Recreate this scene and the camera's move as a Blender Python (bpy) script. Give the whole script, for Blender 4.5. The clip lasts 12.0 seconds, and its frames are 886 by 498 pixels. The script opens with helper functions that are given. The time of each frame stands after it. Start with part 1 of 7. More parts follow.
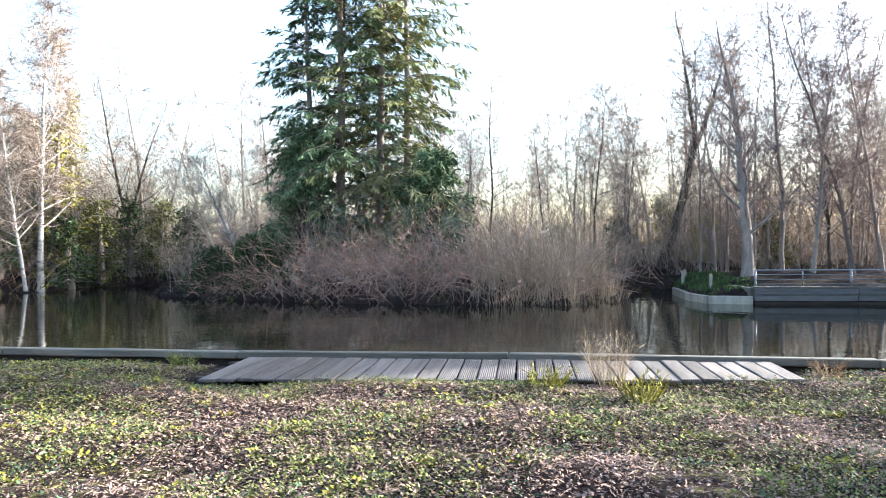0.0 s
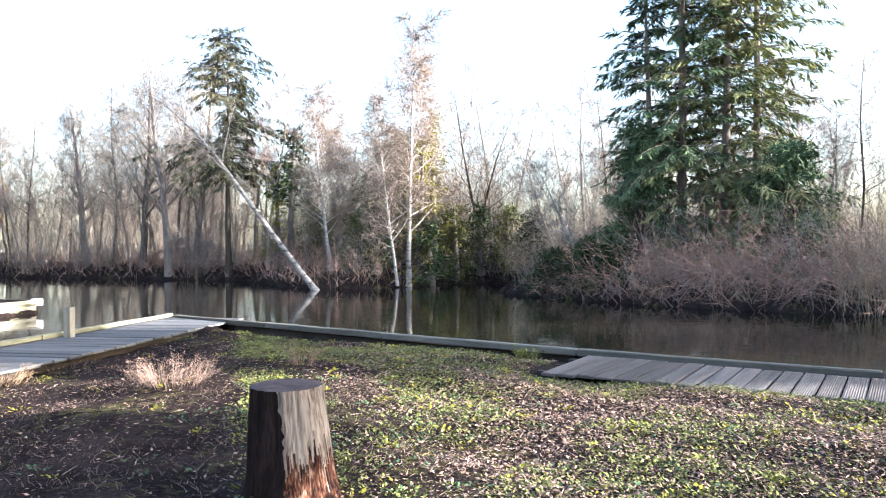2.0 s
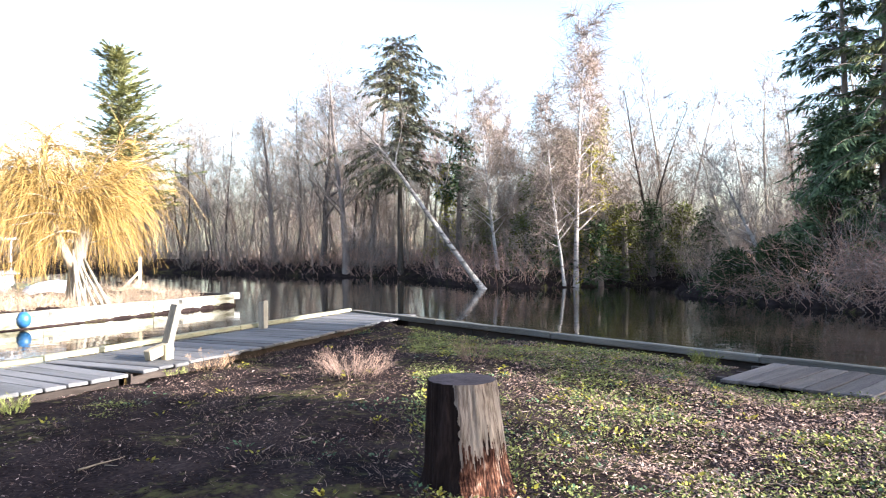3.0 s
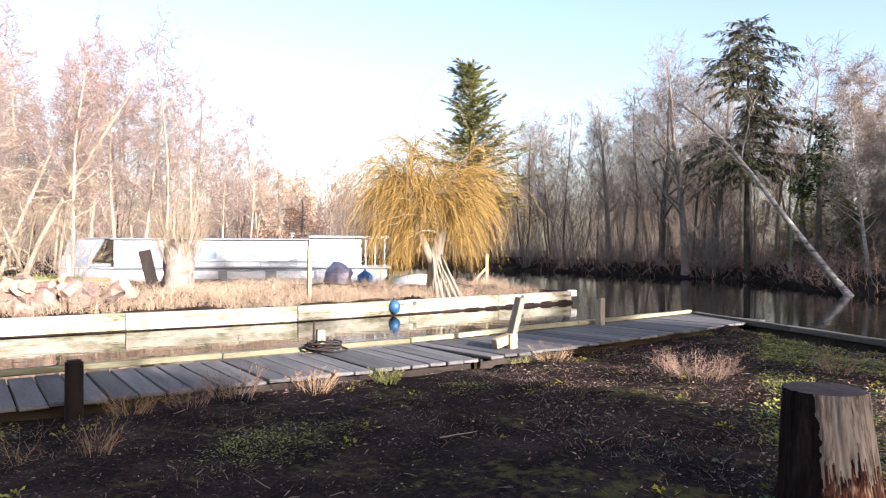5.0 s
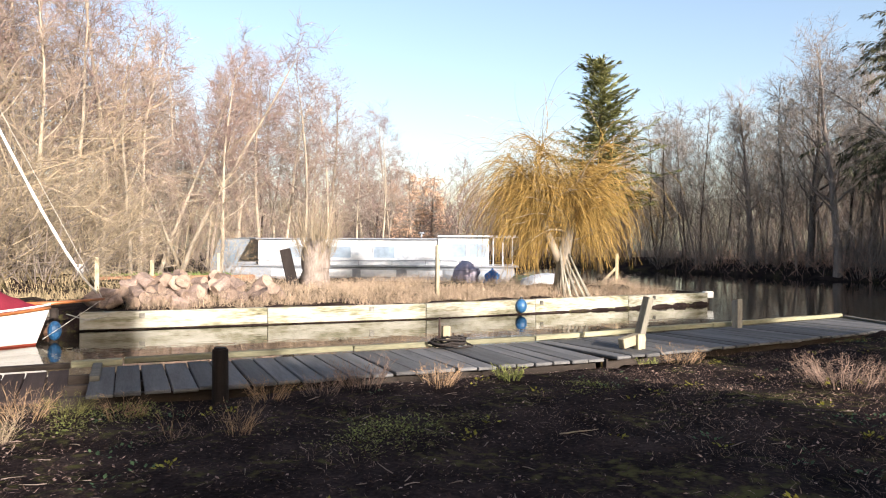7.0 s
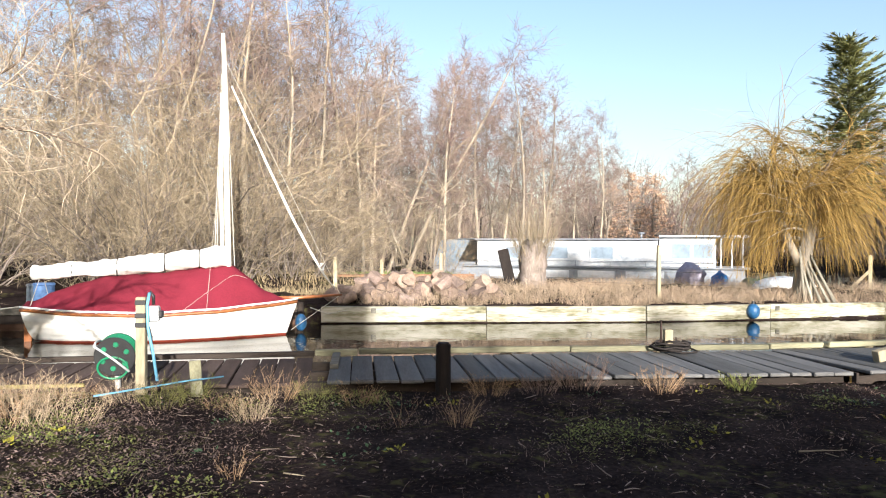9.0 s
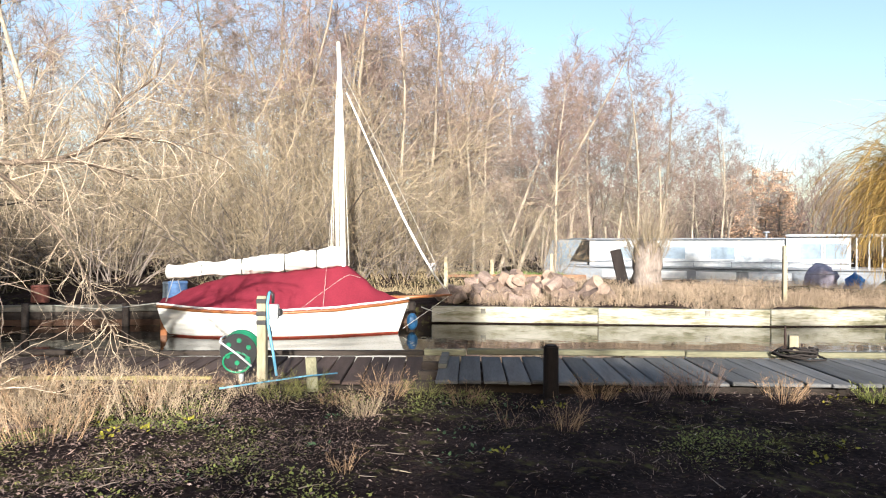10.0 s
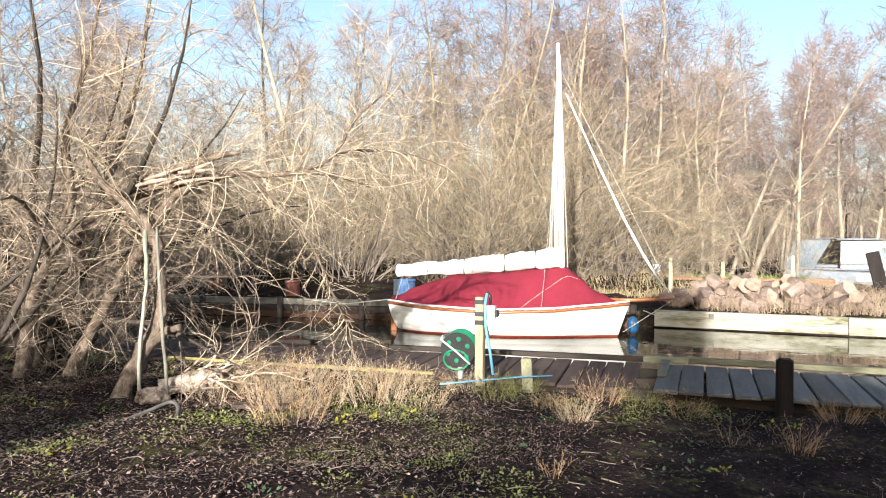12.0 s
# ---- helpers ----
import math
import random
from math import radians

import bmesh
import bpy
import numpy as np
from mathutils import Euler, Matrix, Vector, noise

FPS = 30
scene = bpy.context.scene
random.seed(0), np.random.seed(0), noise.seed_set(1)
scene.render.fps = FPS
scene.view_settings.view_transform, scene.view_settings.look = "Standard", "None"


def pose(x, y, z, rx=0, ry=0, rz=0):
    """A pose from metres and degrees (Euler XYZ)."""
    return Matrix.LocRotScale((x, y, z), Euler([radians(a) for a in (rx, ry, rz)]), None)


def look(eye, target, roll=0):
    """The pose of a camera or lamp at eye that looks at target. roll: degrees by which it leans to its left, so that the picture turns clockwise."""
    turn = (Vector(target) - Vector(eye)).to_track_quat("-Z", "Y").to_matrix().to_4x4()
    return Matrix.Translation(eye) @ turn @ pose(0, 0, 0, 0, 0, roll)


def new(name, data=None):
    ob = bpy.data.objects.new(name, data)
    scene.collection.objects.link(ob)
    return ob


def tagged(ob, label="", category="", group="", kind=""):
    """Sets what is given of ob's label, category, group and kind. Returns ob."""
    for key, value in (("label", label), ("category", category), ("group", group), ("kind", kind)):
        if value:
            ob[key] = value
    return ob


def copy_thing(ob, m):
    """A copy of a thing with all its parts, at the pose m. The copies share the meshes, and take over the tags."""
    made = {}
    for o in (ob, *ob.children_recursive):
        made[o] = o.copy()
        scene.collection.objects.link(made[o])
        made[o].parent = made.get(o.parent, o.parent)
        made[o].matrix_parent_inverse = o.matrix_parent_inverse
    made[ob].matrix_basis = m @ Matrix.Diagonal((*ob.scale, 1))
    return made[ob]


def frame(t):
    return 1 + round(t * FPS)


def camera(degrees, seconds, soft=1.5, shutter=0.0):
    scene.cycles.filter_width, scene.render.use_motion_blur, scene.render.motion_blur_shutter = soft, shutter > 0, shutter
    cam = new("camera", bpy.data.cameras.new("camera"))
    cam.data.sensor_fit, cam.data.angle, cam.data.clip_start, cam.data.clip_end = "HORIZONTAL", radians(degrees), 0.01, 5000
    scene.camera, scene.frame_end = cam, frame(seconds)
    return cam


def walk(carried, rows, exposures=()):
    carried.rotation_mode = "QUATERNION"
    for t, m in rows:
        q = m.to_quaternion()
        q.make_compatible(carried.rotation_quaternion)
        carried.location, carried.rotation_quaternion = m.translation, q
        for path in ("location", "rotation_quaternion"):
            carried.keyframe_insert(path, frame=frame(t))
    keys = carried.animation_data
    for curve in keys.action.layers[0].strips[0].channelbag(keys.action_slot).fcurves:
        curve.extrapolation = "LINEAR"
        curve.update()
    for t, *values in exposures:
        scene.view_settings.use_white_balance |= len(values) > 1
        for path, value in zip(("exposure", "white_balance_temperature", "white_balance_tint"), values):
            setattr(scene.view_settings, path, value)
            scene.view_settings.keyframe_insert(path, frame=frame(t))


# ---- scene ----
# camera: a phone held at chest height, turning to the left on the spot
cam = camera(63.4, 12.0, soft=1.05, shutter=0.12)
TURNS = [
    (0, 0.000, 0.000, 1.551, 0.00, -0.50, 0.46), (0.5, -0.006, -0.022, 1.550, 6.62, -0.41, 0.45),
    (1, -0.003, -0.059, 1.550, 13.27, -0.32, 0.42), (1.5, 0.004, -0.092, 1.549, 19.88, -0.23, 0.43),
    (2, 0.013, -0.125, 1.548, 26.49, -0.17, 0.39), (2.5, 0.010, -0.156, 1.546, 33.08, -0.15, 0.34),
    (3, 0.008, -0.203, 1.545, 39.67, -0.13, 0.27), (3.2, 0.007, -0.220, 1.543, 42.30, -0.11, 0.25),
    (4.8, 0.018, -0.262, 1.518, 63.37, -0.12, -0.08), (5, 0.030, -0.264, 1.505, 66.00, -0.10, -0.14),
    (5.5, 0.027, -0.256, 1.483, 69.39, -0.09, -0.18), (6, 0.033, -0.243, 1.475, 70.09, -0.11, -0.25),
    (6.5, 0.078, -0.230, 1.475, 72.22, -0.13, -0.22), (7, 0.110, -0.220, 1.470, 76.28, -0.12, -0.20),
    (7.2, 0.122, -0.227, 1.466, 78.00, -0.10, -0.18), (8.8, 0.141, -0.232, 1.460, 91.74, -0.12, -0.21),
    (9, 0.143, -0.233, 1.464, 93.45, -0.13, -0.22), (9.5, 0.158, -0.213, 1.477, 97.82, -0.19, -0.20),
    (10, 0.166, -0.185, 1.482, 102.33, -0.18, -0.17), (10.5, 0.175, -0.176, 1.494, 106.74, -0.22, -0.24),
    (11, 0.190, -0.155, 1.510, 111.18, -0.27, -0.31), (11.5, 0.192, -0.122, 1.520, 115.55, -0.28, -0.35),
    (12, 0.189, -0.099, 1.532, 119.92, -0.35, -0.37)]
# seconds, stops, kelvin, tint
EXPOSURE = [(0, 3.05, 5950, 10), (1.5, 3.0, 5950, 12), (2.5, 2.85, 5950, 15), (3.2, 2.6, 6050, 17), (4.8, 1.92, 6300, 21), (5.5, 1.66, 6450, 21), (7.2, 1.35, 6600, 15),
            (8.8, 1.27, 6300, 12), (12, 1.42, 6250, 9)]
walk(cam, [(t, pose(x, y, z, 90 + p, r, w)) for t, x, y, z, w, p, r in TURNS], EXPOSURE)

# ---- daylight: a low winter sun to the right of the first view ----
SUN_EL, SUN_AZ = 15.0, 73.0
SUN_DIR = Vector((math.sin(radians(SUN_AZ)) * math.cos(radians(SUN_EL)), math.cos(radians(SUN_AZ)) * math.cos(radians(SUN_EL)), math.sin(radians(SUN_EL))))
world = bpy.data.worlds.new("winter_sky")
scene.world = world
world.use_nodes = True
wn = world.node_tree.nodes
sky = wn.new("ShaderNodeTexSky")
sky.sky_type, sky.sun_disc = "NISHITA", False
sky.sun_elevation, sky.sun_rotation = radians(SUN_EL), radians(SUN_AZ)
sky.air_density, sky.dust_density, sky.ozone_density = 1.0, 2.2, 1.0
wn["Background"].inputs["Strength"].default_value = 0.115
world.node_tree.links.new(sky.outputs[0], wn["Background"].inputs["Color"])
sun = new("sun", bpy.data.lights.new("sun", "SUN"))
sun.data.energy, sun.data.angle, sun.data.color = 5.0, radians(0.6), (1.0, 0.945, 0.86)
sun.matrix_world = look(SUN_DIR * 60, (0, 0, 0))

# ---- materials ----
def surf(name, stops, scale=(3, 3, 3), rough=0.8, bump=0.3, fine=6.0, metal=0.0, vary=0.0, coat=0.0, spec=0.1, detail=5, island=0.0):
    """A worn surface: a colour ramp over two sizes of noise, with relief. vary: how much things of this material differ in tone."""
    m = bpy.data.materials.new(name)
    m.use_nodes = True
    nt = m.node_tree
    n, k = nt.nodes, nt.links
    b = n["Principled BSDF"]
    tc, mp = n.new("ShaderNodeTexCoord"), n.new("ShaderNodeMapping")
    mp.inputs["Scale"].default_value = scale
    k.new(tc.outputs["Object"], mp.inputs["Vector"])
    oi = n.new("ShaderNodeObjectInfo")
    if vary:
        off = n.new("ShaderNodeVectorMath")
        off.operation = "SCALE"
        off.inputs[0].default_value = (13.1, 7.7, 5.3)
        k.new(oi.outputs["Random"], off.inputs["Scale"])
        k.new(off.outputs[0], mp.inputs["Location"])
    n1, n2 = n.new("ShaderNodeTexNoise"), n.new("ShaderNodeTexNoise")
    n1.inputs["Scale"].default_value, n1.inputs["Detail"].default_value = 1.0, detail
    n2.inputs["Scale"].default_value, n2.inputs["Detail"].default_value = fine, 4
    k.new(mp.outputs[0], n1.inputs["Vector"])
    k.new(mp.outputs[0], n2.inputs["Vector"])
    mx = n.new("ShaderNodeMix")
    mx.inputs["Factor"].default_value = 0.42
    k.new(n1.outputs["Fac"], mx.inputs["A"])
    k.new(n2.outputs["Fac"], mx.inputs["B"])
    rp = n.new("ShaderNodeValToRGB")
    cr = rp.color_ramp
    while len(cr.elements) < len(stops):
        cr.elements.new(0.5)
    for e, (pos, c) in zip(cr.elements, stops):
        e.position, e.color = pos, (*c, 1)
    k.new(mx.outputs["Result"], rp.inputs["Fac"])
    col = rp.outputs["Color"]
    for amount, src in ((vary, oi.outputs["Random"]), (island, None)):
        if not amount:
            continue
        if src is None:
            src = n.new("ShaderNodeNewGeometry").outputs["Random Per Island"]
        mr = n.new("ShaderNodeMapRange")
        mr.inputs["To Min"].default_value, mr.inputs["To Max"].default_value = 1 - amount, 1 + amount
        k.new(src, mr.inputs["Value"])
        hs = n.new("ShaderNodeHueSaturation")
        k.new(mr.outputs[0], hs.inputs["Value"])
        k.new(col, hs.inputs["Color"])
        col = hs.outputs["Color"]
    k.new(col, b.inputs["Base Color"])
    b.inputs["Roughness"].default_value, b.inputs["Metallic"].default_value = rough, metal
    b.inputs["Specular IOR Level"].default_value, b.inputs["Coat Weight"].default_value = spec, coat
    if bump:
        bp = n.new("ShaderNodeBump")
        bp.inputs["Strength"].default_value, bp.inputs["Distance"].default_value = min(bump, 1.0), 0.02 * max(bump, 1.0)
        k.new(mx.outputs["Result"], bp.inputs["Height"])
        k.new(bp.outputs[0], b.inputs["Normal"])
    return m


def shades(c, lo=0.6, hi=1.35):
    return [(0.3, tuple(v * lo for v in c)), (0.52, c), (0.72, tuple(min(v * hi, 0.95) for v in c))]


BARK_GREY = surf("bark_grey", shades((0.19, 0.158, 0.135), 0.45, 1.6), (6, 6, 1.5), 0.9, 0.6, vary=0.3)
BARK_PALE = surf("bark_pale", shades((0.31, 0.265, 0.205), 0.45, 1.4), (6, 6, 1.5), 0.9, 0.6, vary=0.25)
BARK_DARK = surf("bark_dark", shades((0.06, 0.05, 0.04), 0.5, 1.6), (6, 6, 1.5), 0.9, 0.6, vary=0.2)
BARK_BIRCH = surf("bark_birch", [(0.38, (0.06, 0.05, 0.045)), (0.47, (0.34, 0.31, 0.28)), (0.7, (0.54, 0.51, 0.47))], (2.5, 2.5, 7), 0.7, 0.3, vary=0.1)
TWIG_BROWN = surf("twig_brown", shades((0.24, 0.19, 0.155)), (2, 2, 2), 0.85, 0, vary=0.25, island=0.25)
TWIG_GREY = surf("twig_grey", shades((0.24, 0.21, 0.185)), (2, 2, 2), 0.85, 0, vary=0.25, island=0.25)
TWIG_RED = surf("twig_red", shades((0.20, 0.145, 0.13)), (2, 2, 2), 0.85, 0, vary=0.2, island=0.3)
TWIG_TAN = surf("twig_tan", shades((0.29, 0.235, 0.16)), (2, 2, 2), 0.8, 0, vary=0.2, island=0.3)
TWIG_GOLD = surf("twig_gold", shades((0.27, 0.175, 0.055), 0.55, 1.45), (2, 2, 2), 0.7, 0, vary=0.1, island=0.35)
REED = surf("dry_reed", shades((0.36, 0.28, 0.19)), (2, 2, 2), 0.85, 0, island=0.35)
BRAMBLE = surf("bramble_stem", shades((0.43, 0.275, 0.21)), (2, 2, 2), 0.85, 0, vary=0.2, island=0.35)
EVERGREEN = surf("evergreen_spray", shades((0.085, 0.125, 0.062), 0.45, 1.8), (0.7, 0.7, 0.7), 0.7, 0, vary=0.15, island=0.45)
IVY_LEAF = surf("ivy_leaf", shades((0.03, 0.05, 0.018), 0.5, 2.0), (1, 1, 1), 0.55, 0, vary=0.15, island=0.4)
LEAF_YELLOW = surf("yellow_green_leaf", shades((0.22, 0.2, 0.03), 0.5, 1.6), (1, 1, 1), 0.7, 0, island=0.4)
LEAF_OLIVE = surf("olive_leaf", shades((0.10, 0.105, 0.03), 0.5, 1.7), (1, 1, 1), 0.7, 0, island=0.4)
LEAF_BROWN = surf("brown_oak_leaf", shades((0.46, 0.30, 0.20), 0.6, 1.4), (1, 1, 1), 0.8, 0, island=0.4)

# ---- mesh tools ----
class Limbs:
    """Gathers tapered tubes, ribbons and leaves into one mesh."""

    def __init__(self):
        self.v, self.f = [], []

    def tube(self, pts, radii, sides=5, cap=False):
        pts = [Vector(p) for p in pts]
        base = len(self.v)
        d = (pts[-1] - pts[0]).normalized()
        a = d.cross(Vector((0.31, 0.83, 0.46)))
        if a.length < 0.05:
            a = d.cross(Vector((1, 0, 0)))
        a.normalize()
        ring = [(math.cos(2 * math.pi * i / sides), math.sin(2 * math.pi * i / sides)) for i in range(sides)]
        for i, p in enumerate(pts):
            t = (pts[min(i + 1, len(pts) - 1)] - pts[max(i - 1, 0)]).normalized()
            u = (a - t * a.dot(t)).normalized()
            w = t.cross(u)
            r = radii[i]
            for c, s in ring:
                self.v.append(p + u * (r * c) + w * (r * s))
        for i in range(len(pts) - 1):
            o = base + i * sides
            for j in range(sides):
                j2 = (j + 1) % sides
                self.f.append((o + j, o + j2, o + sides + j2, o + sides + j))
        if cap:
            self.f.append(tuple(range(base + sides - 1, base - 1, -1)))
            o = base + (len(pts) - 1) * sides
            self.f.append(tuple(range(o, o + sides)))

    def ribbon(self, pts, widths, side):
        base = len(self.v)
        for p, w in zip(pts, widths):
            p = Vector(p)
            self.v.append(p - side * w)
            self.v.append(p + side * w)
        for i in range(len(pts) - 1):
            o = base + 2 * i
            self.f.append((o, o + 1, o + 3, o + 2))

    def leaf(self, p, d, n, length, width):
        """A folded diamond leaf."""
        s = d.cross(n).normalized() * width * 0.5
        base = len(self.v)
        self.v += [p, p + d * (length * 0.45) + s, p + d * length, p + d * (length * 0.45) - s]
        self.f.append((base, base + 1, base + 2, base + 3))

    def mesh(self, name, material, smooth=True):
        me = bpy.data.meshes.new(name)
        me.from_pydata([tuple(v) for v in self.v], [], self.f)
        me.materials.append(material)
        if smooth:
            me.polygons.foreach_set("use_smooth", [True] * len(me.polygons))
        me.update()
        return me


def part(name, data, material, parent, label=""):
    """Links a bmesh, Limbs or mesh as one object under a thing or a part."""
    if isinstance(data, Limbs):
        data = data.mesh(name, material)
    elif isinstance(data, bmesh.types.BMesh):
        me = bpy.data.meshes.new(name)
        data.to_mesh(me)
        data.free()
        me.materials.append(material)
        data = me
    ob = new(name, data)
    ob.parent = parent
    return tagged(ob, label)


def thing(name, label, category, m=None, group="", kind=""):
    ob = new(name)
    ob.empty_display_size = 0.1
    if m is not None:
        ob.matrix_basis = m
    return tagged(ob, label, category, group, kind)


def box(bm, x0, x1, y0, y1, z0, z1, bevel=0.0, m=None):
    """Adds a box with softened edges to a bmesh."""
    r = bmesh.ops.create_cube(bm, size=1.0)
    vs = r["verts"]
    for v in vs:
        v.co = Vector((x0 + (v.co.x + 0.5) * (x1 - x0), y0 + (v.co.y + 0.5) * (y1 - y0), z0 + (v.co.z + 0.5) * (z1 - z0)))
    if bevel:
        es = list({e for v in vs for e in v.link_edges})
        g = bmesh.ops.bevel(bm, geom=es, offset=bevel, segments=1, affect="EDGES")
        vs = list({v for f in g["faces"] for v in f.verts} | {v for v in vs if v.is_valid})
    if m is not None:
        bmesh.ops.transform(bm, matrix=m, verts=vs)
    return vs


def unit(rng, up=0.0):
    while True:
        v = Vector((rng.uniform(-1, 1), rng.uniform(-1, 1), rng.uniform(-1, 1)))
        if 0.1 < v.length < 1:
            v.normalize()
            v.z += up
            return v.normalized()


def bough(rng, p, d, length, n, wander, lift):
    """The points of a branch that wanders and bends up (lift > 0) or down."""
    pts, step = [Vector(p)], length / n
    d = Vector(d).normalized()
    for _ in range(n):
        d = (d + unit(rng) * wander + Vector((0, 0, lift))).normalized()
        pts.append(pts[-1] + d * step)
    return pts


def off_axis(rng, t, angle, roll=None):
    """A direction at an angle off t."""
    t = t.normalized()
    a = t.orthogonal().normalized()
    b = t.cross(a)
    q = rng.uniform(0, 2 * math.pi) if roll is None else roll
    return (t * math.cos(angle) + (a * math.cos(q) + b * math.sin(q)) * math.sin(angle)).normalized()


def along(pts, s):
    x = s * (len(pts) - 1)
    i = min(int(x), len(pts) - 2)
    return pts[i].lerp(pts[i + 1], x - i), (pts[i + 1] - pts[i]).normalized()


def bare_tree(rng, height, radius, start=0.35, limbs=20, spread=0.28, subs=6, twigs=6, fine=3, lean=(0, 0), angle=48, lift=0.06,
              droop=0.0, wander=0.10, twig_w=0.006, pts=None, twig_len=0.9):
    """A leafless tree: trunk with limbs, and a crown of branches and twigs. Both stand at the origin."""
    wood, crown = Limbs(), Limbs()
    if pts is None:
        pts = bough(rng, (0, 0, -0.3), (lean[0], lean[1], 1), height + 0.3, 10, wander * 0.6, 0.03)
    rad = [max(radius * (1 - i / 10.6) ** 0.8, 0.012) for i in range(len(pts))]
    rad[0] *= 1.35
    wood.tube(pts, rad, 8)
    golden = rng.uniform(0, 6)
    for i in range(limbs):
        s = start + (1 - start) * (i + rng.random()) / limbs
        p, t = along(pts, min(s, 0.985))
        golden += 2.4 + rng.uniform(-0.5, 0.5)
        ln = height * spread * (1.12 - 0.75 * (s - start) / (1 - start)) * rng.uniform(0.6, 1.25)
        d = off_axis(rng, t, radians(angle) * rng.uniform(0.6, 1.25), golden)
        lp = bough(rng, p, d, ln, 5, wander * 1.5, lift)
        r0 = max(radius * (1.05 - s) * 0.45, 0.014)
        wood.tube(lp, [r0, r0 * 0.8, r0 * 0.6, r0 * 0.42, r0 * 0.28, 0.005], 4)
        for _ in range(subs):
            q = 0.2 + 0.8 * rng.random()
            p2, t2 = along(lp, min(q, 0.99))
            l2 = ln * rng.uniform(0.25, 0.55) * (1.1 - 0.4 * q)
            b2 = bough(rng, p2, off_axis(rng, t2, radians(rng.uniform(25, 65))), l2, 3, wander * 2, lift - droop * 0.5)
            crown.tube(b2, [max(r0 * 0.3, twig_w * 1.3), twig_w * 1.2, twig_w, twig_w * 0.7], 3)
            for _ in range(twigs):
                p3, t3 = along(b2, rng.random())
                l3 = twig_len * rng.uniform(0.4, 1.1)
                b3 = bough(rng, p3, off_axis(rng, t3, radians(rng.uniform(20, 60))), l3, 2, 0.2, lift - droop)
                side = unit(rng)
                crown.ribbon(b3, [twig_w * 0.9, twig_w * 0.75, twig_w * 0.4], side)
                for _ in range(fine):
                    p4, t4 = along(b3, rng.random())
                    d4 = off_axis(rng, t4, radians(rng.uniform(25, 60)))
                    d4.z -= droop
                    crown.ribbon([p4, p4 + d4 * l3 * rng.uniform(0.3, 0.6)], [twig_w * 0.6, twig_w * 0.3], unit(rng))
    return wood, crown


def shrub(rng, height, stems, spread=0.5, subs=7, twigs=5, twig_w=0.006, stem_r=0.025, arch=-0.05, wander=0.15, base=0.3):
    """A many-stemmed leafless bush."""
    wood, crown = Limbs(), Limbs()
    for _ in range(stems):
        a, r = rng.uniform(0, 2 * math.pi), base * math.sqrt(rng.random())
        p = Vector((math.cos(a) * r, math.sin(a) * r, -0.15))
        d = Vector((math.cos(a) * spread * rng.random(), math.sin(a) * spread * rng.random(), 1))
        h = height * rng.uniform(0.55, 1.1)
        sp = bough(rng, p, d, h, 6, wander, arch)
        sr = stem_r * rng.uniform(0.5, 1.2)
        wood.tube(sp, [sr * (1 - i / 6.8) for i in range(7)], 4)
        for _ in range(subs):
            q = 0.15 + 0.85 * rng.random()
            p2, t2 = along(sp, min(q, 0.99))
            b2 = bough(rng, p2, off_axis(rng, t2, radians(rng.uniform(20, 55))), h * rng.uniform(0.15, 0.4), 3, wander, arch * 0.5)
            crown.ribbon(b2, [twig_w * 1.2, twig_w, twig_w * 0.8, twig_w * 0.5], unit(rng))
            for _ in range(twigs):
                p3, t3 = along(b2, rng.random())
                b3 = bough(rng, p3, off_axis(rng, t3, radians(rng.uniform(20, 55))), h * rng.uniform(0.06, 0.18), 2, wander, 0)
                crown.ribbon(b3, [twig_w * 0.8, twig_w * 0.6, twig_w * 0.3], unit(rng))
    return wood, crown


def plant(name, label, category, wood, crown, wood_mat, twig_mat, m=None, group=""):
    ob = thing(name, label, category, m, group)
    if wood.v:
        part("trunk" if category == "tree" else "stem", wood, wood_mat, ob)
    if crown.v:
        part("crown", crown, twig_mat, ob)
    return ob


# ---- lie of the land ----
WATER_Z = -0.45
MAIN = [(90, -6), (40, 2.6), (5.25, 8.62), (0.85, 9.28), (-2.8, 9.6), (-6.3, 10.15), (-10.45, 10.5), (-8.45, 3.8), (-7.5, -1.7), (-6.75, -7.0),
        (-6.2, -12), (-4, -30), (-4, -300), (300, -300), (300, -6)]
MIDDLE = [(-21.55, 14.3), (-18.8, 3.9), (-17.7, -4.4), (-16.6, -7.5), (-15.0, -12.3), (-13.8, -16), (-12, -24), (-12, -300), (-300, -300), (-300, 29), (-68, 29),
          (-60, 20), (-44, 13), (-40, 5), (-38.8, -4), (-31, -4), (-30, 2), (-28, 8), (-25, 13.6)]
NORTH = [(-300, 30), (-62, 30.5), (-45, 32.5), (-30, 33.5), (-24, 29.5), (-21, 28.2), (-18.6, 29), (-17.6, 31.5), (-17.0, 34), (-15.5, 35.3), (-13.4, 34.8), (-12.3, 32.5), (-12, 30), (-10.8, 28.0),
         (-7, 25.6), (-4.3, 24.1), (1.2, 22.95), (3.9, 22.7), (5.6, 24), (7.6, 28.8), (8.9, 30.6), (9.7, 30.0), (8.75, 26.5), (8.5, 24.3), (8.75, 22.95), (9.75, 22.55), (12.9, 22.1),
         (20.1, 20.9), (60, 14.2), (300, 0), (300, 500), (-300, 500)]


